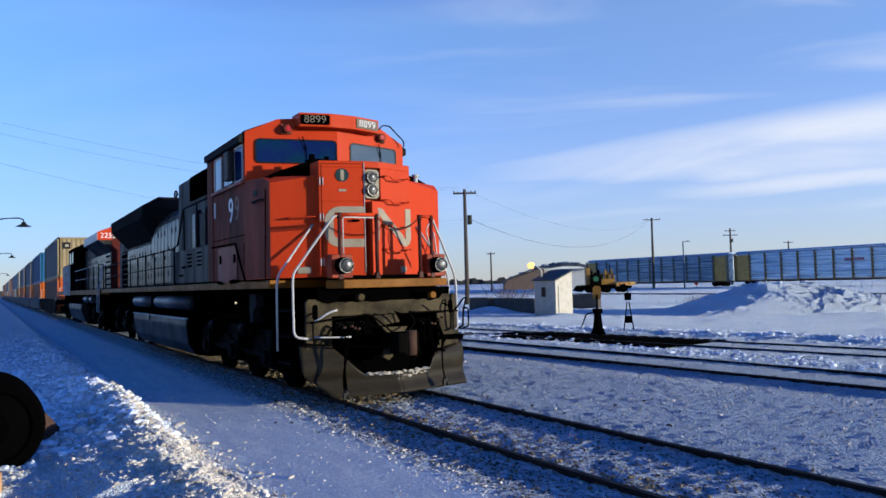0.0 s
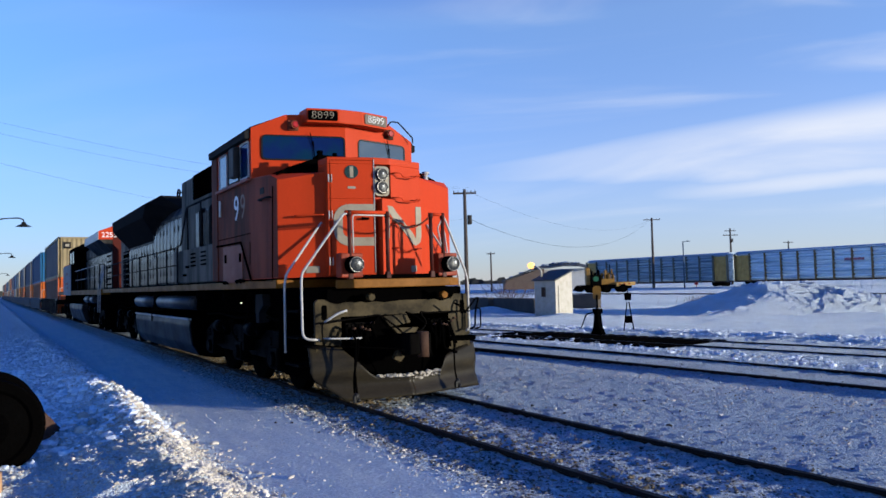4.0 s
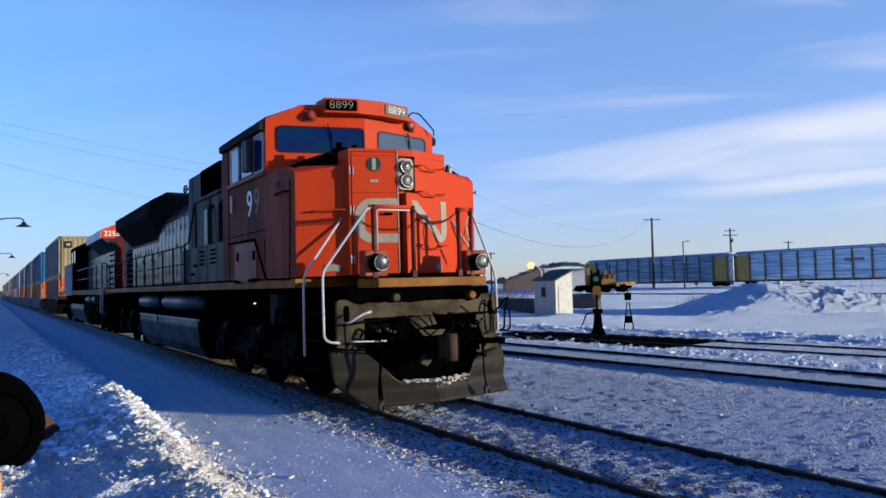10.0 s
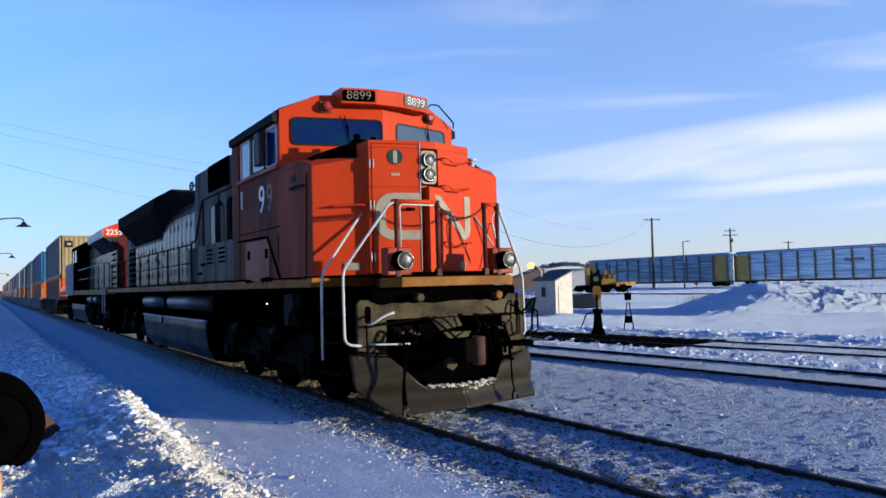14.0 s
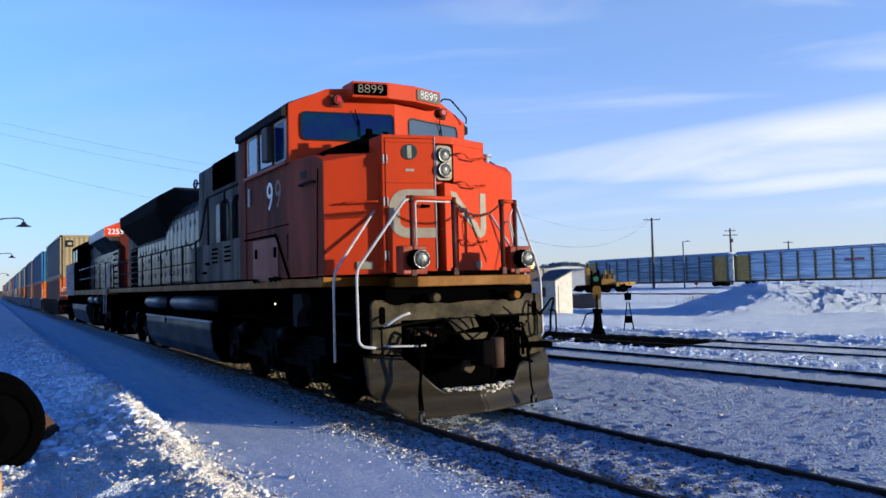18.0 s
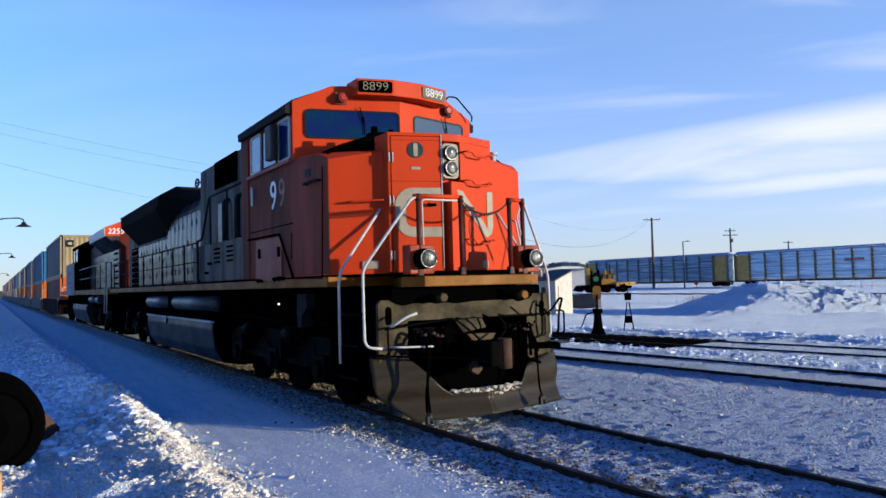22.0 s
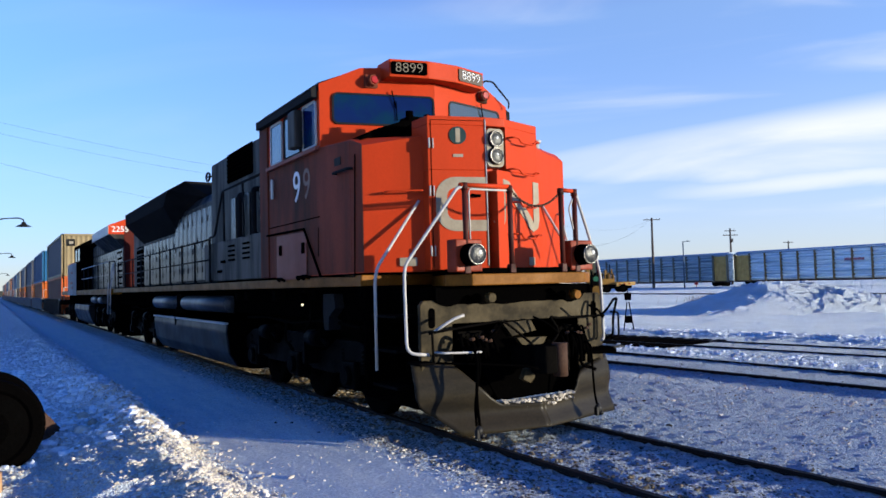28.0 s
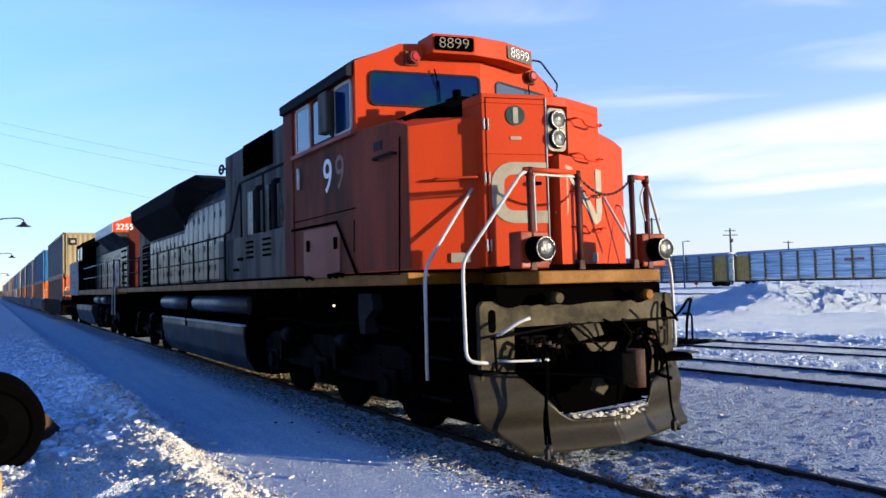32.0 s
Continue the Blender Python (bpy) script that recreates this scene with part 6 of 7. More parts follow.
def well_wagon(grey):
    w = thing("well_wagon", "grey container well wagon with yellow and grimy ends", "rail wagon", "well wagons")
    L = 20.6
    for s in (-1, 1):
        bm = B()
        prism(bm, [(-L + 2.2, 0.35), (-2.2, 0.35), (-2.0, 1.25), (-0.9, 1.25), (-0.9, 1.0), (-0.9, 1.38), (-L + 0.9, 1.38), (-L + 0.9, 1.25), (-L + 2.0, 1.25)], "y", s * 1.42, s * 1.5)
        part("side_sill", bm, grey, w)
        bm = B()
        box(bm, -0.05, 0.05, -0.03, 0.03, 0.36, 1.36)
        me = mesh_of("side_rib", bm, grey)
        for k in range(14):
            share("side_rib", me, w, pose(-2.6 - k * (L - 5.2) / 13, s * 1.53, 0))
    bm = B()
    box(bm, -L + 2.2, -2.2, -1.42, 1.42, 0.33, 0.4)
    part("well_floor", bm, grey, w)
    for x in (-1.3, -L + 1.3):
        bm = B()
        box(bm, x - 1.1, x + 1.1, -1.4, 1.4, 1.0, 1.3, 0.03)
        part("end_platform", bm, M_GRIME, w)
        for s in (-1, 1):
            bm = B()
            prism(bm, [(x - 1.3, 0.5), (x - 1.1, 0.72), (x - 0.35, 0.85), (x + 0.35, 0.85), (x + 1.1, 0.72), (x + 1.3, 0.5), (x + 0.9, 0.38), (x - 0.9, 0.38)], "y", s * 1.0, s * 1.14)
            part("side_frame", bm, M_GRIME, w)
        for dx in (-0.9, 0.9):
            roll(WAGON_WHEELS, w, x + dx, 0.46)
    for x0, x1 in ((-0.2, 0.7), (-L, -L + 0.3)):
        bm = B()
        box(bm, x0, x1, -0.12, 0.12, 0.75, 1.0, 0.02)
        part("coupler", bm, M_GRIME, w)
    bm = B()
    tube(bm, rounded([(-0.25, -1.35, 1.3), (-0.25, -1.35, 2.1), (-0.25, -0.5, 2.1), (-0.25, -0.5, 1.3)], 0.08), 0.02)
    part("end_railing", bm, M_SILVER, w)
    return w


BLUEGREY, ORANGE = (0.1, 0.11, 0.13), (0.5, 0.12, 0.025)
STACKS = [
    ((0.115, 0.115, 0.12), (0.26, 0.2, 0.11), (0.15, 0.065, 0.045), (0.45, 0.1, 0.03), "grey shipping container with cream corrugated ends", "dull red container with orange ends", None),
    ((0.045, 0.1, 0.17), (0.03, 0.13, 0.27), (0.24, 0.085, 0.04), ORANGE, "blue shipping container with yellow markings", "orange corrugated steel shipping container", (0.7, 0.5, 0.05)),
    (BLUEGREY, None, (0.30, 0.12, 0.06), None, "dark blue-grey corrugated steel container", "rust-coloured corrugated steel shipping container", None),
    ((0.17, 0.17, 0.175), None, (0.5, 0.14, 0.04), None, "grey corrugated steel shipping container", "orange corrugated steel shipping container", None),
    ((0.4, 0.34, 0.25), None, (0.42, 0.2, 0.08), None, "beige corrugated steel shipping container", "rusty orange corrugated steel shipping container", None),
    ((0.06, 0.11, 0.19), None, (0.45, 0.4, 0.32), None, "blue corrugated steel shipping container", "cream corrugated steel shipping container", None),
    ((0.12, 0.13, 0.16), None, (0.28, 0.11, 0.07), None, "blue-grey corrugated steel shipping container", "rust-coloured corrugated steel shipping container", None),
    ((0.42, 0.16, 0.07), None, (0.3, 0.28, 0.26), None, "orange-brown corrugated steel shipping container", "grey corrugated steel shipping container", None),
]
WAGON_X0, WAGON_STEP = -45.1, 21.0
WAGON = None
for i in range(15):
    x = WAGON_X0 - i * WAGON_STEP
    if i < 2:
        WAGON = wag = well_wagon(M_TANK if i == 0 else M_WELL)
    else:
        wag = copy_thing(WAGON, pose(0, 0, 0))
        for o in wag.children:
            if o.name.startswith("wheelset"):
                rolling.append((o, 0.46, o.matrix_basis.translation.x))
    moving.append((wag, x))
    up, upe, low, lowe, lab_u, lab_l, mk = STACKS[i % len(STACKS)] if i < 8 else STACKS[2 + i % 6]
    top = container(up, 2.75, 16.15 if i else 14.6, lab_u, upe, mk)
    bot = container(low, 2.45, 16.15 if i else 14.6, lab_l, lowe)
    if i == 0:
        bm = B()
        box(bm, 0.0, 0.012, -1.0, -0.55, 1.95, 2.4)
        part("marking", bm, M_BLACK, top, "dark square plate")
        bm = B()
        box(bm, 0.012, 0.018, -0.9, -0.65, 2.08, 2.26)
        part("marking", bm, M_CREAM, top)
    moving.append((top, (x - 2.1, 2.87)))
    moving.append((bot, (x - 2.1, 0.4)))


# ---- beside the track: the old wheelset and the platform lamps ----
def display_wheelset():
    t = thing("display_wheelset", "black old railway wheelset standing in the snow", "wheelset", at=pose(-8.7, -5.225, -0.155, 0, 0, 2))
    R = 0.487
    # black iron, darkened further to hold the shade on the wheel faces
    black = mat("near_black_iron", (0.0008, 0.0007, 0.0007), 0.75, vary=0.35, dirt=(0.0018, 0.0011, 0.0008), dirt_amount=0.4, dirt_scale=4, bump=0.25, spec=0.01)
    n = 56
    for x, s in ((0.0, 1), (-0.9, -1)):
        bm = B()
        prof = [(0.0, 0.07), (0.1, 0.08), (0.12, 0.15), (0.05, 0.18), (0.02, 0.36), (0.05, 0.39), (0.06, R - 0.015), (0.05, R), (-0.06, R + 0.008), (-0.075, R + 0.03), (-0.1, R + 0.03), (-0.1, 0.36), (-0.05, 0.34), (-0.05, 0.08)]
        rings = []
        for k in range(n):
            a = 2 * math.pi * k / n
            rings.append([bm.verts.new((x + s * d, r * math.cos(a), R + 0.03 + r * math.sin(a))) for d, r in prof])
        m_ = len(prof)
        for k in range(n):
            a, b = rings[k], rings[(k + 1) % n]
            for j in range(m_):
                bm.faces.new((a[j], b[j], b[(j + 1) % m_], a[(j + 1) % m_]))
        part("wheel", bm, black, t)
    bm = B()
    cyl(bm, (-1.1, 0, R + 0.03), (0.16, 0, R + 0.03), 0.075, 20)
    part("axle", bm, black, t)
    return t


display_wheelset()


def wheel_chock():
    # a made-up wedge in place of the brown axle stub
    bm = B()
    prism(bm, [(-0.14, 0), (0.14, 0), (0.1, 0.06), (-0.1, 0.26)], "y", -0.12, 0.12, 0.01)
    ob = new("wheel_chock", mesh_of("wheel_chock", bm, mat("dark_brown_iron", (0.06, 0.03, 0.02), 0.7, vary=0.3, bump=0.2)))
    ob.matrix_basis = pose(-10.0, -4.66, 0.0, 0, 0, 130) @ Matrix.Diagonal((1.25, 1.25, 1.25, 1))
    tagged(ob, "brown wedge standing in for the old wheelset's axle stub", "wheel chock")


wheel_chock()


def wood_stump():
    bm = B()
    cyl(bm, (0, 0, 0), (0, 0, 0.28), 0.09, 14, 0.085)
    ob = new("wooden_post", mesh_of("wooden_post", bm, mat("sunlit_post_wood", (0.45, 0.26, 0.13), 0.8, vary=0.25, bump=0.25, streak=True)))
    ob.matrix_basis = pose(-7.56, -5.2, -0.12)
    tagged(ob, "short brown wooden post in the snow", "post")


wood_stump()


def platform_lamp():
    lamp = thing("platform_lamp", "dark gooseneck lamp on a tall post beside the track", "street lamp", "platform lamps")
    bm = B()
    cyl(bm, (0, -1.9, -0.1), (0, -1.9, 4.6), 0.07, 12, 0.05)
    part("post", bm, M_BLACK, lamp)
    bm = B()
    tube(bm, rounded([(0, -1.9, 4.5), (0, -1.7, 5.0), (0, -1.0, 5.42), (0, -0.2, 5.48), (0, 0, 5.4), (0, 0, 5.2)], 0.25), 0.03)
    part("arm", bm, M_BLACK, lamp)
    bm = B()
    cyl(bm, (0, 0, 5.28), (0, 0, 5.18), 0.08, 16, 0.12)
    cyl(bm, (0, 0, 5.18), (0, 0, 5.06), 0.12, 16, 0.36)
    part("shade", bm, M_BLACK, lamp)
    return lamp


LAMP = platform_lamp()
LAMP.matrix_basis = pose(-41.4, -3.87, 0)
copy_thing(LAMP, pose(-76.5, -3.67, 0))
copy_thing(LAMP, pose(-146.5, -2.9, 0))


# ---- the yard beyond ----
def hut():
    # walls about a corner, turned to the yard
    h = thing("trackside_hut", "small white hut with a dark sloping roof", "hut", at=Matrix.Translation((-27.85, 18.45, -0.15)))
    r = Vector((-0.55, 1.58, 0)); l = Vector((-1.3, -0.27, 0))
    a, b, c, d = Vector((0, 0, 0)), r, r + l, l
    za, zb = 1.85, 2.32
    bm = B()
    lo = [bm.verts.new(v) for v in (a, b, c, d)]
    hi = [bm.verts.new(v + Vector((0, 0, z))) for v, z in ((a, za), (b, zb), (c, zb), (d, za))]
    for i in range(4):
        bm.faces.new((lo[i], lo[(i + 1) % 4], hi[(i + 1) % 4], hi[i]))
    bm.faces.new(lo), bm.faces.new(hi)
    part("wall", bm, M_HUTWALL, h)
    bm = B()
    o = 0.1
    rn, ln = r.normalized() * o, l.normalized() * o
    slab(bm, [a - rn - ln + Vector((0, 0, za)), b + rn - ln + Vector((0, 0, zb + 0.04)), c + rn + ln + Vector((0, 0, zb + 0.04)), d - rn + ln + Vector((0, 0, za))], 0.06)
    part("roof", bm, M_HUTROOF, h)
    m = facing(l * 0.55 + Vector((0, 0, 1.3)) + Vector((0.002, -0.012, 0)), -l, (0, 0, 1))
    bm = B()
    box(bm, -0.13, 0.13, -0.24, 0.24, 0, 0.02)
    win = part("window", bm, M_WOODPOLE, h, "", m)
    bm = B()
    box(bm, -0.09, 0.09, -0.2, 0.2, 0.02, 0.026)
    part("pane", bm, M_RUST, win)
    bm = B()
    box(bm, 0.25, 0.42, 0.25, 1.6, 0, 0.03)
    part("side_door", bm, M_HUTWALL, h, "", facing(Vector((0.01, 0.004, 0)), r, (0, 0, 1)))
    bm = B()
    tube(bm, rounded([l * 0.9 + r * 0.3 + Vector((0, 0, 1.8)), l * 0.9 + r * 0.3 + Vector((0, 0, 2.42)), l * 1.15 + r * 0.2 + Vector((0, 0, 2.62))], 0.15), 0.06)
    part("lamp_arm", bm, M_HUTWALL, h)
    bm = B()
    ball(bm, l * 1.3 + r * 0.2 + Vector((0, 0, 2.66)), 0.2, 2, (1, 1, 0.85))
    part("lamp_globe", bm, glow("sodium_glow", (1.0, 0.42, 0.1), 2.2), h, "glowing orange yard lamp")


hut()


def low_wall(name, p, q, z0, z1, thick, label):
    p, q = Vector((*p, 0)), Vector((*q, 0))
    d = (q - p).normalized()
    n = Vector((-d.y, d.x, 0)) * thick
    bm = B()
    lo = [p, q, q + n, p + n]
    vs = [bm.verts.new(v + Vector((0, 0, z))) for z in (z0, z1) for v in lo]
    for f in ((0, 1, 2, 3), (4, 5, 6, 7), (0, 1, 5, 4), (1, 2, 6, 5), (2, 3, 7, 6), (3, 0, 4, 7)):
        bm.faces.new([vs[i] for i in f])
    bmesh.ops.bevel(bm, geom=bm.edges[:], offset=0.02, segments=1, affect="EDGES")
    ob = new(name, mesh_of(name, bm, M_CONCRETE))
    tagged(ob, label, "wall")


low_wall("concrete_wall", (-38.4, 20.35), (-36.2, 20.25), -0.2, 0.78, 0.5, "low weathered concrete wall in the snow")
low_wall("concrete_wall", (-36.0, 20.5), (-31.5, 20.0), -0.2, 0.76, 0.5, "low weathered concrete wall in the snow")
low_wall("concrete_wall", (-34.8, 25.7), (-33.15, 26.3), -0.2, 0.8, 0.4, "low weathered concrete wall in the snow")


def switch_stand():
    t = thing("switch_stand", "black points stand with a yellow target board", "switch stand", at=pose(-17.3, 11.2, -0.08))
    bm = B()
    prism(bm, [(-0.3, 0), (0.3, 0), (0.1, 0.3), (0.07, 0.78), (-0.07, 0.78), (-0.1, 0.3)], "y", -0.09, 0.09, 0.02)
    box(bm, -0.12, 0.12, -0.12, 0.12, 0.7, 0.86, 0.02)
    part("pedestal", bm, M_MATT, t)
    bm = B()
    cyl(bm, (0, 0, 0.8), (0, 0, 1.3), 0.03, 10)
    part("mast", bm, M_MATT, t)
    bm = B()
    tube(bm, rounded([(0, -0.1, 0.75), (-0.2, -0.3, 0.7), (-0.25, -0.4, 0.4), (-0.3, -0.45, 0.25)], 0.1), 0.02)
    part("lever", bm, M_MATT, t)
    bm = B()
    n = Vector((0.75, -0.66, 0)).normalized()
    prism(bm, rounded_rect(0.26, 0.44, 0.1), "z", -0.012, 0.012)
    part("target", bm, M_YELLOW, t, "yellow target board", facing((0, 0, 1.36), (0.66, 0.75, 0), (0, 0, 1)))
    t2 = thing("derail_sign", "black two-legged marker stand with two dark boards", "sign", at=pose(-17.34, 12.6, -0.05))
    for s in (-1, 1):
        bm = B()
        tube(bm, [(0.1 * s, 0.14 * s, 0), (0.02 * s, 0.02 * s, 1.0)], 0.018, 6)
        part("leg", bm, M_MATT, t2)
    for z in (0.3, 1.05):
        bm = B()
        prism(bm, [(-0.1, 0), (0.1, 0), (0.12, 0.24), (-0.12, 0.24)], "z", -0.03, 0.03, 0.008)
        part("board", bm, M_MATT, t2, "", facing((0, 0, z), (0.66, 0.75, 0), (0, 0, 1)))
    bm = B()
    cyl(bm, (0, 0, 1.2), (0, 0, 1.55), 0.02, 8)
    part("mast", bm, M_MATT, t2)


switch_stand()


def snow_pile():
    rng = random.Random(8)
    cx, cy = -22.6, 28.0
    ax = Vector((0.45, 0.89, 0)); ay = Vector((-0.89, 0.45, 0))
    n, m_ = 190, 110
    verts, faces = [], []
    for i in range(n + 1):
        for j in range(m_ + 1):
            u, v = (i / n * 2 - 1) * 7.4, (j / m_ * 2 - 1) * 4.6
            p = Vector((cx, cy, 0)) + ax * u + ay * v
            d = math.hypot(u / 7.4, v / 4.6)
            prof = max(0.0, 1 - d ** 2.1)
            lump = 0.8 + 0.22 * noise.noise((u * 0.45, v * 0.5, 2.0)) + 0.1 * noise.noise((u * 1.3, v * 1.3, 5.0))
            rough = 0.16 + 0.84 * min(1, max(0, (u + 2.2) / 3))
            z = -0.2 + prof * 1.75 * lump * (0.35 + 0.65 * float(smooth_step(-6.5, -0.5, np.float64(u)))) + rough * (0.15 * noise.noise((u * 1.4, v * 2.6, 1.0)) + 0.13 * noise.noise((u * 3.4, v * 5, 4.0)) + 0.11 * noise.noise((u * 9, v * 10, 7.0))) * min(1, prof * 4)
            verts.append((p.x, p.y, z))
    for i in range(n):
        for j in range(m_):
            k = i * (m_ + 1) + j
            faces.append((k, k + 1, k + m_ + 2, k + m_ + 1))
    me = bpy.data.meshes.new("snow_mound")
    me.from_pydata(verts, [], faces)
    me.materials.append(M_SNOW)
    me.polygons.foreach_set("use_smooth", [True] * len(faces))
    tagged(new("snow_mound", me), "ploughed heap of lumpy snow in the yard", "snow pile")
    spots = []
    for _ in range(1700):
        u, v = rng.gauss(1.2, 3.0), -abs(rng.gauss(1.5, 1.5))
        p = Vector((cx, cy, 0)) + ax * u + ay * -v
        d = math.hypot(u / 6.6, v / 4.2)
        if d < 1.1 and u > -1.2:
            spots.append((p.x, p.y, -0.1 + max(0, 1 - d ** 2.1) * 1.35, 0.03 + min(0.12, rng.expovariate(24)), 0.7))
    scatter("pile_chunks", "blocks of snow fallen from the heap", "snow", M_SNOW, spots, seed=9)


snow_pile()


def track_machine():
    """A yellow machine parked across the yard."""
    g = thing("track_machine", "old yellow track machine with a dark engine parked in the snow", "construction vehicle", at=facing((-68.6, 61.0, 0.05), (0.53, 0.85, 0), (-0.85, 0.53, 0)))

    def bit(name, material, parent=g, bevel=0.05, **k):
        bm = B()
        box(bm, *k["x"], *k["y"], *k["z"], bevel)
        return part(name, bm, material, parent)

    bit("chassis", M_GRIME, x=(-2.4, 3.4), y=(-0.8, 0.8), z=(0.45, 1.0))
    bit("front_post", M_YELLOW, x=(-2.25, -1.75), y=(-0.5, 0.5), z=(1.0, 3.2))
    bit("engine_cover", M_GRIME, x=(-1.7, -0.45), y=(-0.8, 0.8), z=(1.0, 2.3))
    bm = B()
    cyl(bm, (-1.1, -0.86, 1.75), (-1.1, -0.8, 1.75), 0.34, 20)
    part("cooling_fan", bm, mat("green_fan_paint", (0.02, 0.1, 0.05), 0.5, vary=0.2), g, "round green fan cover")
    for x, z, w in ((-1.5, 2.75, 0.1), (-1.05, 2.55, 0.16), (-0.62, 2.85, 0.1)):
        bit("engine_part", M_GRIME, x=(x - w, x + w), y=(-0.5, 0.1), z=(2.3, z), bevel=0.03)
    bit("operator_stand", M_YELLOW, x=(-0.4, 1.3), y=(-0.75, 0.75), z=(1.0, 1.75))
    for x, y, z, w in ((-0.25, -0.4, 2.5, 0.14), (0.15, -0.6, 2.85, 0.11), (0.55, -0.5, 2.45, 0.2), (0.95, -0.62, 2.95, 0.09), (1.2, -0.3, 2.2, 0.12), (0.35, 0.3, 2.75, 0.18)):
        bit("control_column", M_YELLOW, x=(x - w, x + w), y=(y - w, y + w), z=(1.75, z), bevel=0.03)
    for x, y, z in ((0.0, -0.7, 2.2), (0.75, -0.7, 2.35), (1.05, 0.2, 2.6)):
        bm = B()
        tube(bm, rounded([(x - 0.3, y, 1.7), (x - 0.25, y, z), (x + 0.25, y, z), (x + 0.3, y, 1.7)], 0.15), 0.05)
        part("pipe", bm, M_GRIME, g)
    bit("fender", M_YELLOW, x=(1.2, 3.6), y=(-1.0, 1.0), z=(1.0, 1.3))
    bm = B()
    prism(bm, [(1.4, 0.75), (3.7, 0.85), (3.8, 1.25), (1.4, 1.15)], "y", -1.15, -1.0, 0.02)
    part("side_beam", bm, M_TAN, g)
    for x in (1.7, 2.3, 2.9):
        bit("warning_stripe", M_REDLENS, x=(x, x + 0.22), y=(-1.18, -1.14), z=(0.95, 1.1), bevel=0.0)
    for y in (-1.05, 1.05):
        for x in (-1.7, 0.2, 2.2):
            bm = B()
            cyl(bm, (x, y - 0.2, 0.5), (x, y + 0.2, 0.5), 0.52, 20)
            tyre = part("tyre", bm, M_MATT, g)
            bm = B()
            cyl(bm, (x, y - 0.22, 0.5), (x, y + 0.22, 0.5), 0.24, 14)
            part("rim", bm, M_GRIME, tyre)
    bm = B()
    prism(bm, [(-3.7, 0.35), (-3.0, 0.15), (-2.3, 0.7), (-2.5, 1.0), (-3.3, 0.95)], "y", -1.2, 1.2, 0.05)
    part("bucket", bm, M_MATT, g)
    for x, h in ((-1.5, 3.1), (-0.7, 3.3), (0.9, 3.55)):
        bm = B()
        cyl(bm, (x, 0.2, 2.4), (x, 0.2, h), 0.07, 10)
        part("exhaust", bm, M_MATT, g)


track_machine()


def autorack(x0, x1, y, label, posts, panel, upright):
    car = thing("autorack_wagon", label, "rail wagon", "autorack wagons", at=pose(0, y, 0))
    lo, top = 0.95, 5.6
    bm = B()
    box(bm, x0, x1, 0, 3.0, 0.7, lo, 0.04)
    part("sill", bm, M_RUST, car)
    n = posts
    w = (x1 - x0) / n
    for i in range(n):
        a, b = x0 + i * w, x0 + (i + 1) * w
        bm = B()
        end_bay = i in (0, n - 1)
        if end_bay:
            corrugated(bm, (a + 0.1, 0.06), (b - 0.1, 0.06), lo, top - 0.55, (0, -1), 0.5, 0.06)
        else:
            zs = [lo + k * (top - 0.35 - lo) / 8 for k in range(9)]
            prev = None
            for k, z in enumerate(zs):
                for zz, d in ((z, 0.2), (z + (0.3, 0.4, 0.26)[k % 3], -0.2)):
                    cur = (bm.verts.new((a + 0.05, d, zz)), bm.verts.new((b - 0.05, d, zz)))
                    if prev:
                        bm.faces.new((prev[0], prev[1], cur[1], cur[0]))
                    prev = cur
        part("side_panel", bm, M_TAN if end_bay else panel, car)
    for i in range(n + 1):
        bm = B()
        x = x0 + i * w
        box(bm, x - 0.1, x + 0.1, -0.3, 0.1, lo - 0.2, top - 0.3)
        part("post", bm, upright, car)
    bm = B()
    prism(bm, [(-0.02, top - 0.35), (0.0, top - 0.2), (0.5, top + 0.05), (1.5, top + 0.15), (2.5, top + 0.05), (3.0, top - 0.2), (3.02, top - 0.35)], "x", x0, x1)
    part("roof", bm, mat("rack_roof", (0.3, 0.38, 0.48), 0.6, vary=0.15, dirt=(0.18, 0.24, 0.32)), car)
    bm = B()
    box(bm, x0 + 0.1, x1 - 0.1, 0.3, 2.9, lo, top - 0.3)
    part("inner_body", bm, panel, car)
    for x in (x0 + 2.5, x1 - 2.5):
        for dx in (-0.9, 0.9):
            bm = B()
            cyl(bm, (x + dx, 0.7, 0.42), (x + dx, 2.2, 0.42), 0.42, 18)
            part("wheelset", bm, M_GRIME, car)
        bm = B()
        box(bm, x - 1.3, x + 1.3, 0.6, 0.75, 0.3, 0.7, 0.05)
        part("side_frame", bm, M_GRIME, car)


M_RACKOLD = mat("weathered_rack_panel", (0.2, 0.27, 0.31), 0.5, 0.1, vary=0.1, dirt=(0.6, 0.68, 0.72), dirt_amount=0.9, dirt_scale=1.3, bump=0.08, streak=(0.1, 1.0, 3.4), edge=(0.42, 0.56))
autorack(-113.5, -79.5, 100.0, "weathered grey-blue corrugated autorack wagon with ochre ends", 12, M_RACKOLD, mat("weathered_rack_post", (0.16, 0.15, 0.11), 0.6, vary=0.15, dirt=(0.1, 0.1, 0.1)))
autorack(-78.0, -44.5, 100.0, "blue-grey corrugated autorack wagon with ochre ends and posts", 12, M_RACK, mat("brown_rack_post", (0.24, 0.15, 0.055), 0.6, vary=0.15, dirt=(0.14, 0.08, 0.03)))


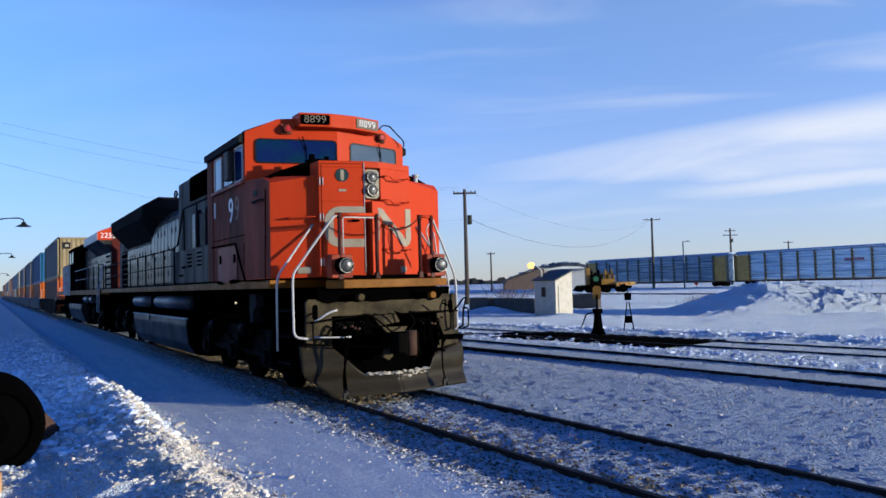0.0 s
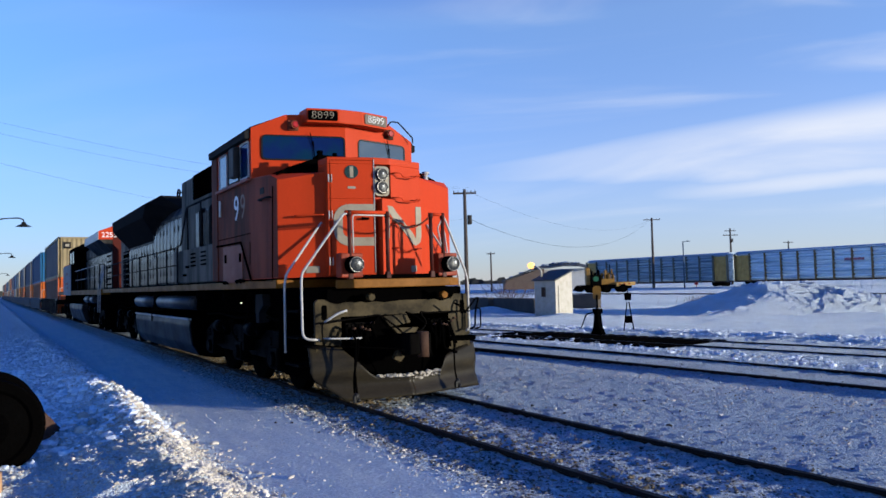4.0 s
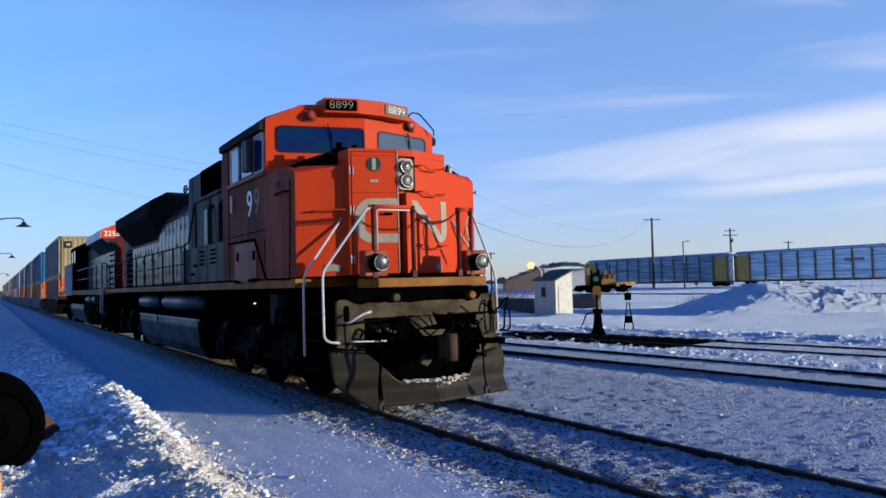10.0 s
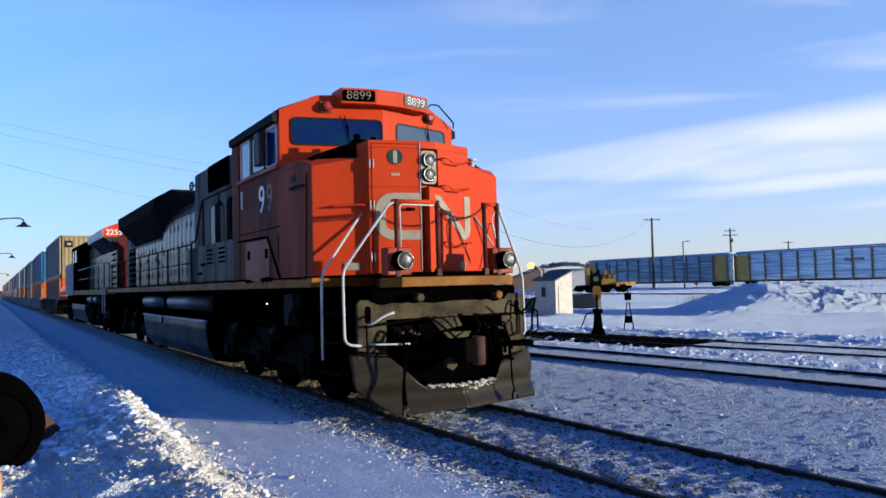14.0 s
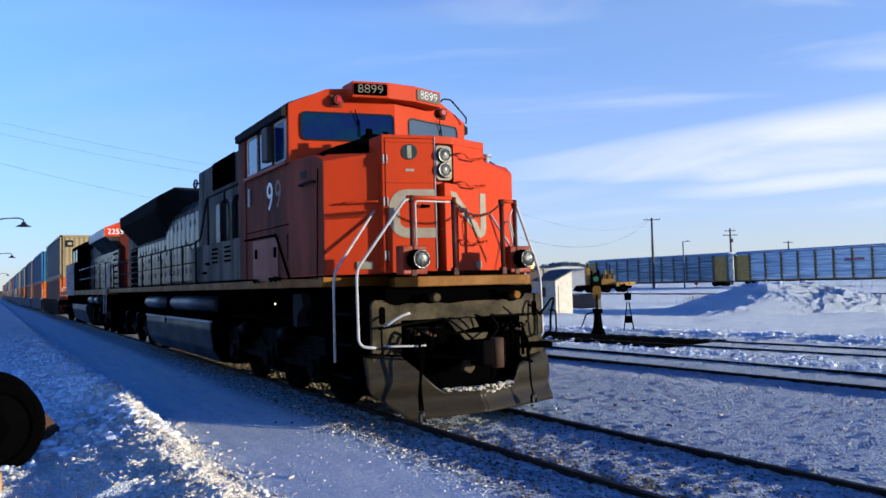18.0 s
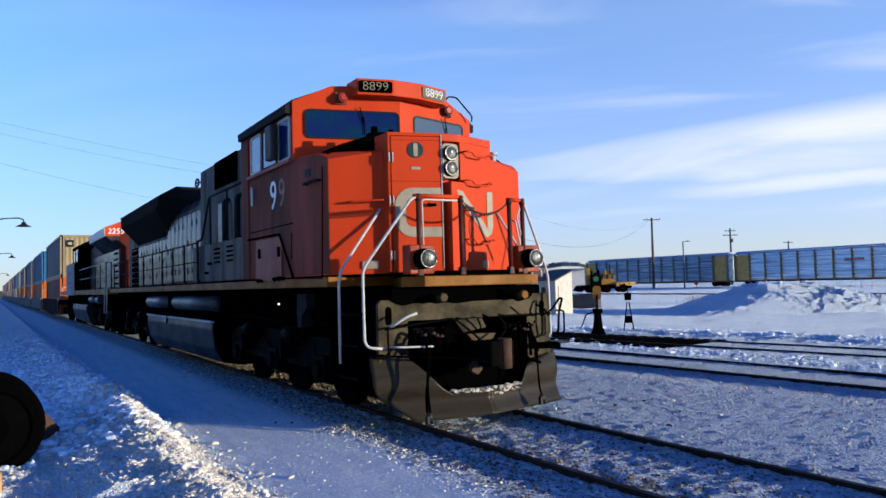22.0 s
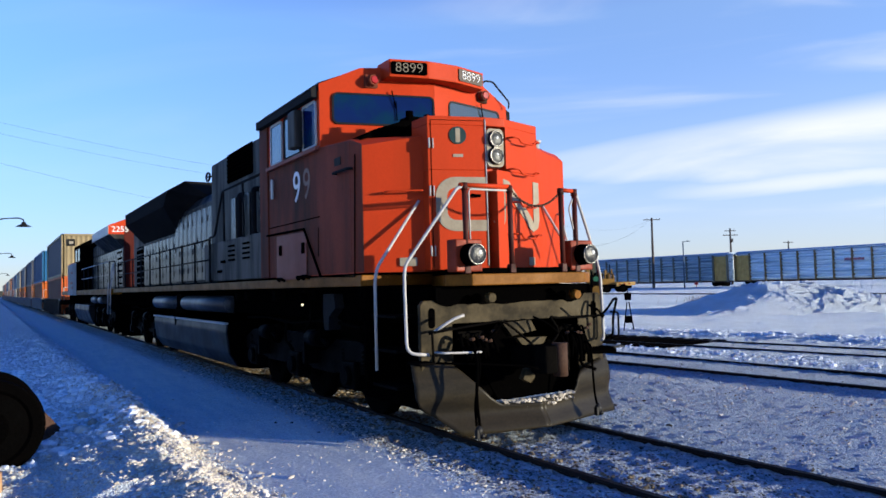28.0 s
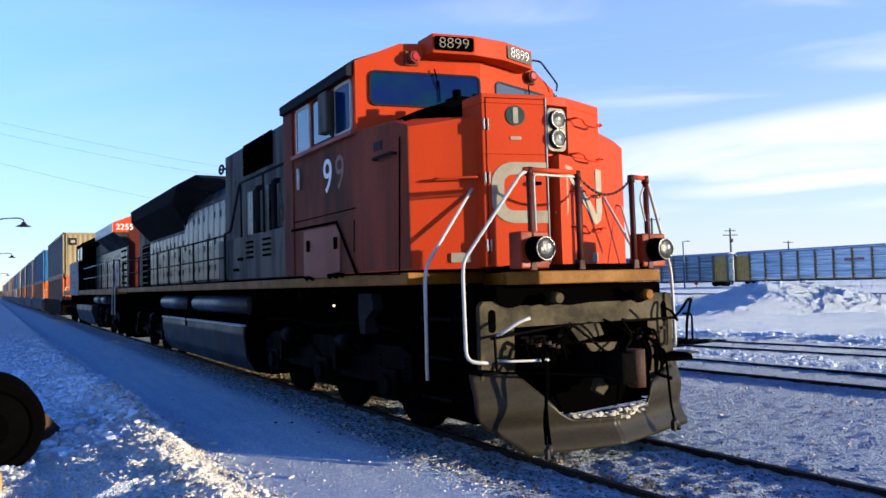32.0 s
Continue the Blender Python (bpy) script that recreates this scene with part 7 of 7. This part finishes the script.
bm = B()
prism(bm, [(-3.4, -0.2), (3.4, -0.2), (3.4, 0.2), (-3.4, 0.2)], "y", -0.02, 0.02)
ob = new("wagon_marking", mesh_of("wagon_marking", bm, mat("red_marking", (0.4, 0.05, 0.05), 0.6, vary=0.2, dirt=(0.5, 0.5, 0.55), dirt_amount=0.9, dirt_scale=1.5)))
ob.matrix_basis = pose(-58.2, 99.86, 3.75) @ Matrix.Diagonal((0.42, 1, 1, 1))
tagged(ob, "faded red marking strip on a wagon side", "marking")


def utility_pole(x, y, top, label, arms=((0.0, 2.6),), turn=0, lean=0, r=0.14, transformer=False):
    p = thing("utility_pole", label, "utility pole", "utility poles", at=pose(x, y, -0.2, 0, lean, turn))
    bm = B()
    cyl(bm, (0, 0, 0), (0, 0, top + 0.2), r * 1.2, 12, r * 0.8)
    part("mast", bm, M_WOODPOLE, p)
    for dz, w in arms:
        bm = B()
        box(bm, -0.06, 0.06, -w / 2, w / 2, top - dz - 0.1, top - dz + 0.04)
        arm = part("crossarm", bm, M_WOODPOLE, p)
        for k in (-0.46, -0.28, 0.28, 0.46):
            bm = B()
            cyl(bm, (0, k * w, top - dz + 0.03), (0, k * w, top - dz + 0.2), 0.045, 8, 0.03)
            part("insulator", bm, M_HOOD, arm)
    if transformer:
        bm = B()
        cyl(bm, (0.0, 0.36, top - 2.7), (0.0, 0.36, top - 1.95), 0.19, 14)
        part("transformer", bm, M_HOOD, p)
    return p


utility_pole(-50.0, 27.9, 9.4, "tall wooden power pole with one crossarm", ((0.1, 1.9),), -32, 1.0, 0.16, True)
utility_pole(-87.5, 90.9, 12.0, "tall wooden power pole with one crossarm", ((0.1, 2.9),), -32, 1.2, 0.2)
utility_pole(-96.4, 123.6, 11.5, "wooden power pole with two crossarms", ((0.3, 2.2), (1.2, 3.0)), -32, 0, 0.2, True)
utility_pole(-114.4, 170.9, 10.4, "far wooden power pole with one crossarm", ((0.1, 2.6),), -32, 0, 0.2)
utility_pole(-114.3, 76.1, 7.5, "far slim wooden power pole", ((0.1, 1.6),), -32, 0, 0.16)


def yard_lamp_pole():
    p = thing("yard_lamp_pole", "thin grey metal pole with a small lamp head", "lamp post", at=pose(-81.4, 91.4, -0.2, 0, 0, -32))
    steel = mat("grey_pole_steel", (0.1, 0.13, 0.16), 0.5, 0.3, vary=0.15)
    bm = B()
    cyl(bm, (0, 0, 0), (0, 0, 7.8), 0.13, 12, 0.09)
    part("mast", bm, steel, p)
    bm = B()
    tube(bm, [(0, 0, 7.75), (0, 0.7, 7.85)], 0.05, 8)
    part("arm", bm, steel, p)
    bm = B()
    box(bm, -0.12, 0.12, 0.6, 1.15, 7.72, 7.9, 0.03)
    part("lamp_head", bm, steel, p)


yard_lamp_pole()


def yard_marker():
    bm = B()
    cyl(bm, (0, 0, 0), (0, 0, 0.9), 0.05, 8)
    box(bm, -0.05, 0.05, -0.3, 0.3, 0.5, 0.95, 0.02)
    ob = new("track_marker", mesh_of("track_marker", bm, mat("marker_red", (0.5, 0.03, 0.02), 0.5, vary=0.15)))
    ob.matrix_basis = pose(-82.0, 95.0, -0.1, 0, 0, -32)
    tagged(ob, "small red marker beside the far track", "marker")


yard_marker()
railway_track("far_track", "dark rails of a far yard track in the snow", lambda x: 56.0 - 0.06 * (x + 50), -140, 20, 0.02)


def dry_weeds():
    rng = random.Random(15)
    bm = B()
    for _ in range(150):
        b0 = Vector((rng.gauss(0, 1.0), rng.gauss(0, 0.4), 0))
        tip = b0 + Vector((rng.uniform(-0.25, 0.25), rng.uniform(-0.25, 0.25), rng.uniform(0.15, 0.5)))
        tube(bm, [b0, b0.lerp(tip, 0.5) + Vector((0.03, 0, 0.02)), tip], 0.012, 3)
    ob = new("dry_weeds", mesh_of("dry_weeds", bm, M_BRUSH))
    ob.matrix_basis = pose(-33.0, 36.4, -0.05, 0, 0, 58)
    tagged(ob, "patch of dry brown weeds poking through the snow", "weeds", kind="stuff")


dry_weeds()


def overhead_wire(p, q, sag, r):
    p, q = Vector(p), Vector(q)
    bm = B()
    pts = []
    for k in range(33):
        f = k / 32
        w = p.lerp(q, f)
        w.z -= sag * 4 * f * (1 - f)
        pts.append(w)
    tube(bm, pts, r, 5)
    ob = new("overhead_wire", mesh_of("overhead_wire", bm, M_BLACK))
    tagged(ob, "thin dark overhead wire strung between poles", "wire", "overhead wires")


overhead_wire((-50.0, 28.2, 7.0), (-87.5, 90.2, 11.4), 3.3, 0.012)
overhead_wire((-50.0, 28.2, 9.3), (-87.5, 91.5, 11.9), 2.6, 0.006)
overhead_wire((-35.3, -7.8, 9.44), (-50.1, 27.3, 9.6), 1.0, 0.0045)
overhead_wire((-35.32, -7.8, 9.0), (-49.9, 28.4, 9.6), 1.3, 0.0045)
overhead_wire((-35.38, -7.8, 7.94), (-50.0, 28.0, 7.0), 1.6, 0.0045)


def far_shed():
    s = thing("storage_shed", "low brown storage shed with a dark snow-dusted roof", "shed", at=facing((-124.5, 99.5, 0), (0.55, 0.835, 0), (-0.835, 0.55, 0)))
    brown = mat("brown_cladding", (0.14, 0.10, 0.075), 0.85, vary=0.2, dirt=(0.08, 0.06, 0.05), bump=0.1)
    pale = mat("pale_cladding", (0.42, 0.42, 0.42), 0.8, vary=0.1, dirt=(0.3, 0.28, 0.26), bump=0.08)
    bm = B()
    prism(bm, [(-10.0, 0), (-10.0, 1.9), (-2.5, 4.4), (-1.5, 4.4), (-1.5, 0)], "y", 0.4, 14)
    part("wall", bm, brown, s)
    bm = B()
    prism(bm, [(-1.5, 0), (-1.5, 4.3), (9.0, 4.3), (9.0, 0)], "y", 1.5, 14)
    part("wall", bm, pale, s)
    ridge = [(-10.4, 1.8), (-6.5, 3.3), (-3.0, 4.5), (-0.5, 5.3), (2.5, 5.7), (6.0, 5.6), (9.4, 4.9)]
    for a, b in zip(ridge, ridge[1:]):
        bm = B()
        slab(bm, [(a[0], 0, a[1] - (0.9 if a[0] > -2 else 0)), (b[0], 0, b[1] - (0.9 if b[0] > -2 else 0)), (b[0], 8, b[1]), (a[0], 8, a[1])], 0.25)
        part("roof_sheet", bm, M_HUTROOF, s)
    rng = random.Random(12)
    for k in range(7):
        x = -8 + k * 2.4
        zz = np.interp(x, [p[0] for p in ridge], [p[1] for p in ridge])
        bm = B()
        ball(bm, (x, 5.5, float(zz) + 0.1), 1.0, 2, (rng.uniform(0.8, 1.3), 1.5, 0.18), 0.1, rng)
        part("snow_patch", bm, M_SNOW, s)


far_shed()


def brush():
    rng = random.Random(5)
    bm = B()
    for _ in range(60):
        a, h = rng.uniform(0, 6.28), rng.uniform(0.7, 2.0)
        b0 = Vector((rng.gauss(0, 0.9), rng.gauss(0, 0.5), 0))
        tip = b0 + Vector((math.cos(a) * h * 0.6, math.sin(a) * h * 0.6, h))
        midp = b0.lerp(tip, 0.5) + Vector((rng.uniform(-0.1, 0.1), rng.uniform(-0.1, 0.1), 0.1))
        tube(bm, [b0, midp, tip], 0.012, 4)
        tube(bm, [midp, midp + Vector((rng.uniform(-0.3, 0.3), rng.uniform(-0.3, 0.3), 0.35))], 0.008, 4)
    ob = new("bare_bush", mesh_of("bare_bush", bm, M_BRUSH))
    ob.matrix_basis = pose(-41.0, 25.5, -0.1)
    tagged(ob, "leafless brown bush in the snow", "bush")


brush()


def far_woods():
    """A low dark line of woods on the horizon."""
    rng = random.Random(2)
    bm = B()
    for k in range(420):
        a = radians(95 + 120 * k / 420)
        d = 900 + rng.uniform(-60, 60)
        h = rng.uniform(4, 8)
        c = Vector((math.cos(a) * d, math.sin(a) * d, 0))
        t = Vector((-math.sin(a), math.cos(a), 0))
        w = rng.uniform(5, 10)
        prism_pts = [c - t * w, c - t * w * 0.5 + Vector((0, 0, h)), c + t * w * 0.3 + Vector((0, 0, h * 0.9)), c + t * w]
        slab(bm, prism_pts, 6.0)
    ob = new("far_woods", mesh_of("far_woods", bm, M_TREE))
    tagged(ob, "dark line of bare woods on the horizon", "woods", kind="stuff")


far_woods()


# ---- what moves: the train creeps forward ----
TRAVEL = [(0.0, -9.677), (1.0, -9.508), (2.0, -9.443), (3.0, -9.399), (4.0, -9.33), (5.0, -9.235), (6.0, -9.125), (7.0, -9.018), (8.0, -8.891), (9.0, -8.729), (10.0, -8.561), (11.0, -8.398),
          (12.0, -8.224), (13.0, -8.060), (14.0, -7.910), (15.0, -7.788), (16.0, -7.682), (17.0, -7.589), (18.0, -7.511), (19.0, -7.457), (20.0, -7.419), (21.0, -7.390), (22.0, -7.346), (23.0, -7.256),
          (24.0, -7.136), (25.0, -7.003), (26.0, -6.825), (27.0, -6.595), (28.0, -6.338), (29.0, -6.058), (30.0, -5.785), (31.0, -5.506), (32.0, -5.221)]


def motions():
    for ob, off in moving:
        x, z = off if isinstance(off, tuple) else (off, 0.0)
        walk(ob, [(t, pose(s + x, 0, z)) for t, s in TRAVEL])
    for ob, radius, x in rolling:
        walk(ob, [(t, pose(x, 0, radius, 0, math.degrees((s - TRAVEL[0][1]) / radius), 0)) for t, s in TRAVEL])


motions()
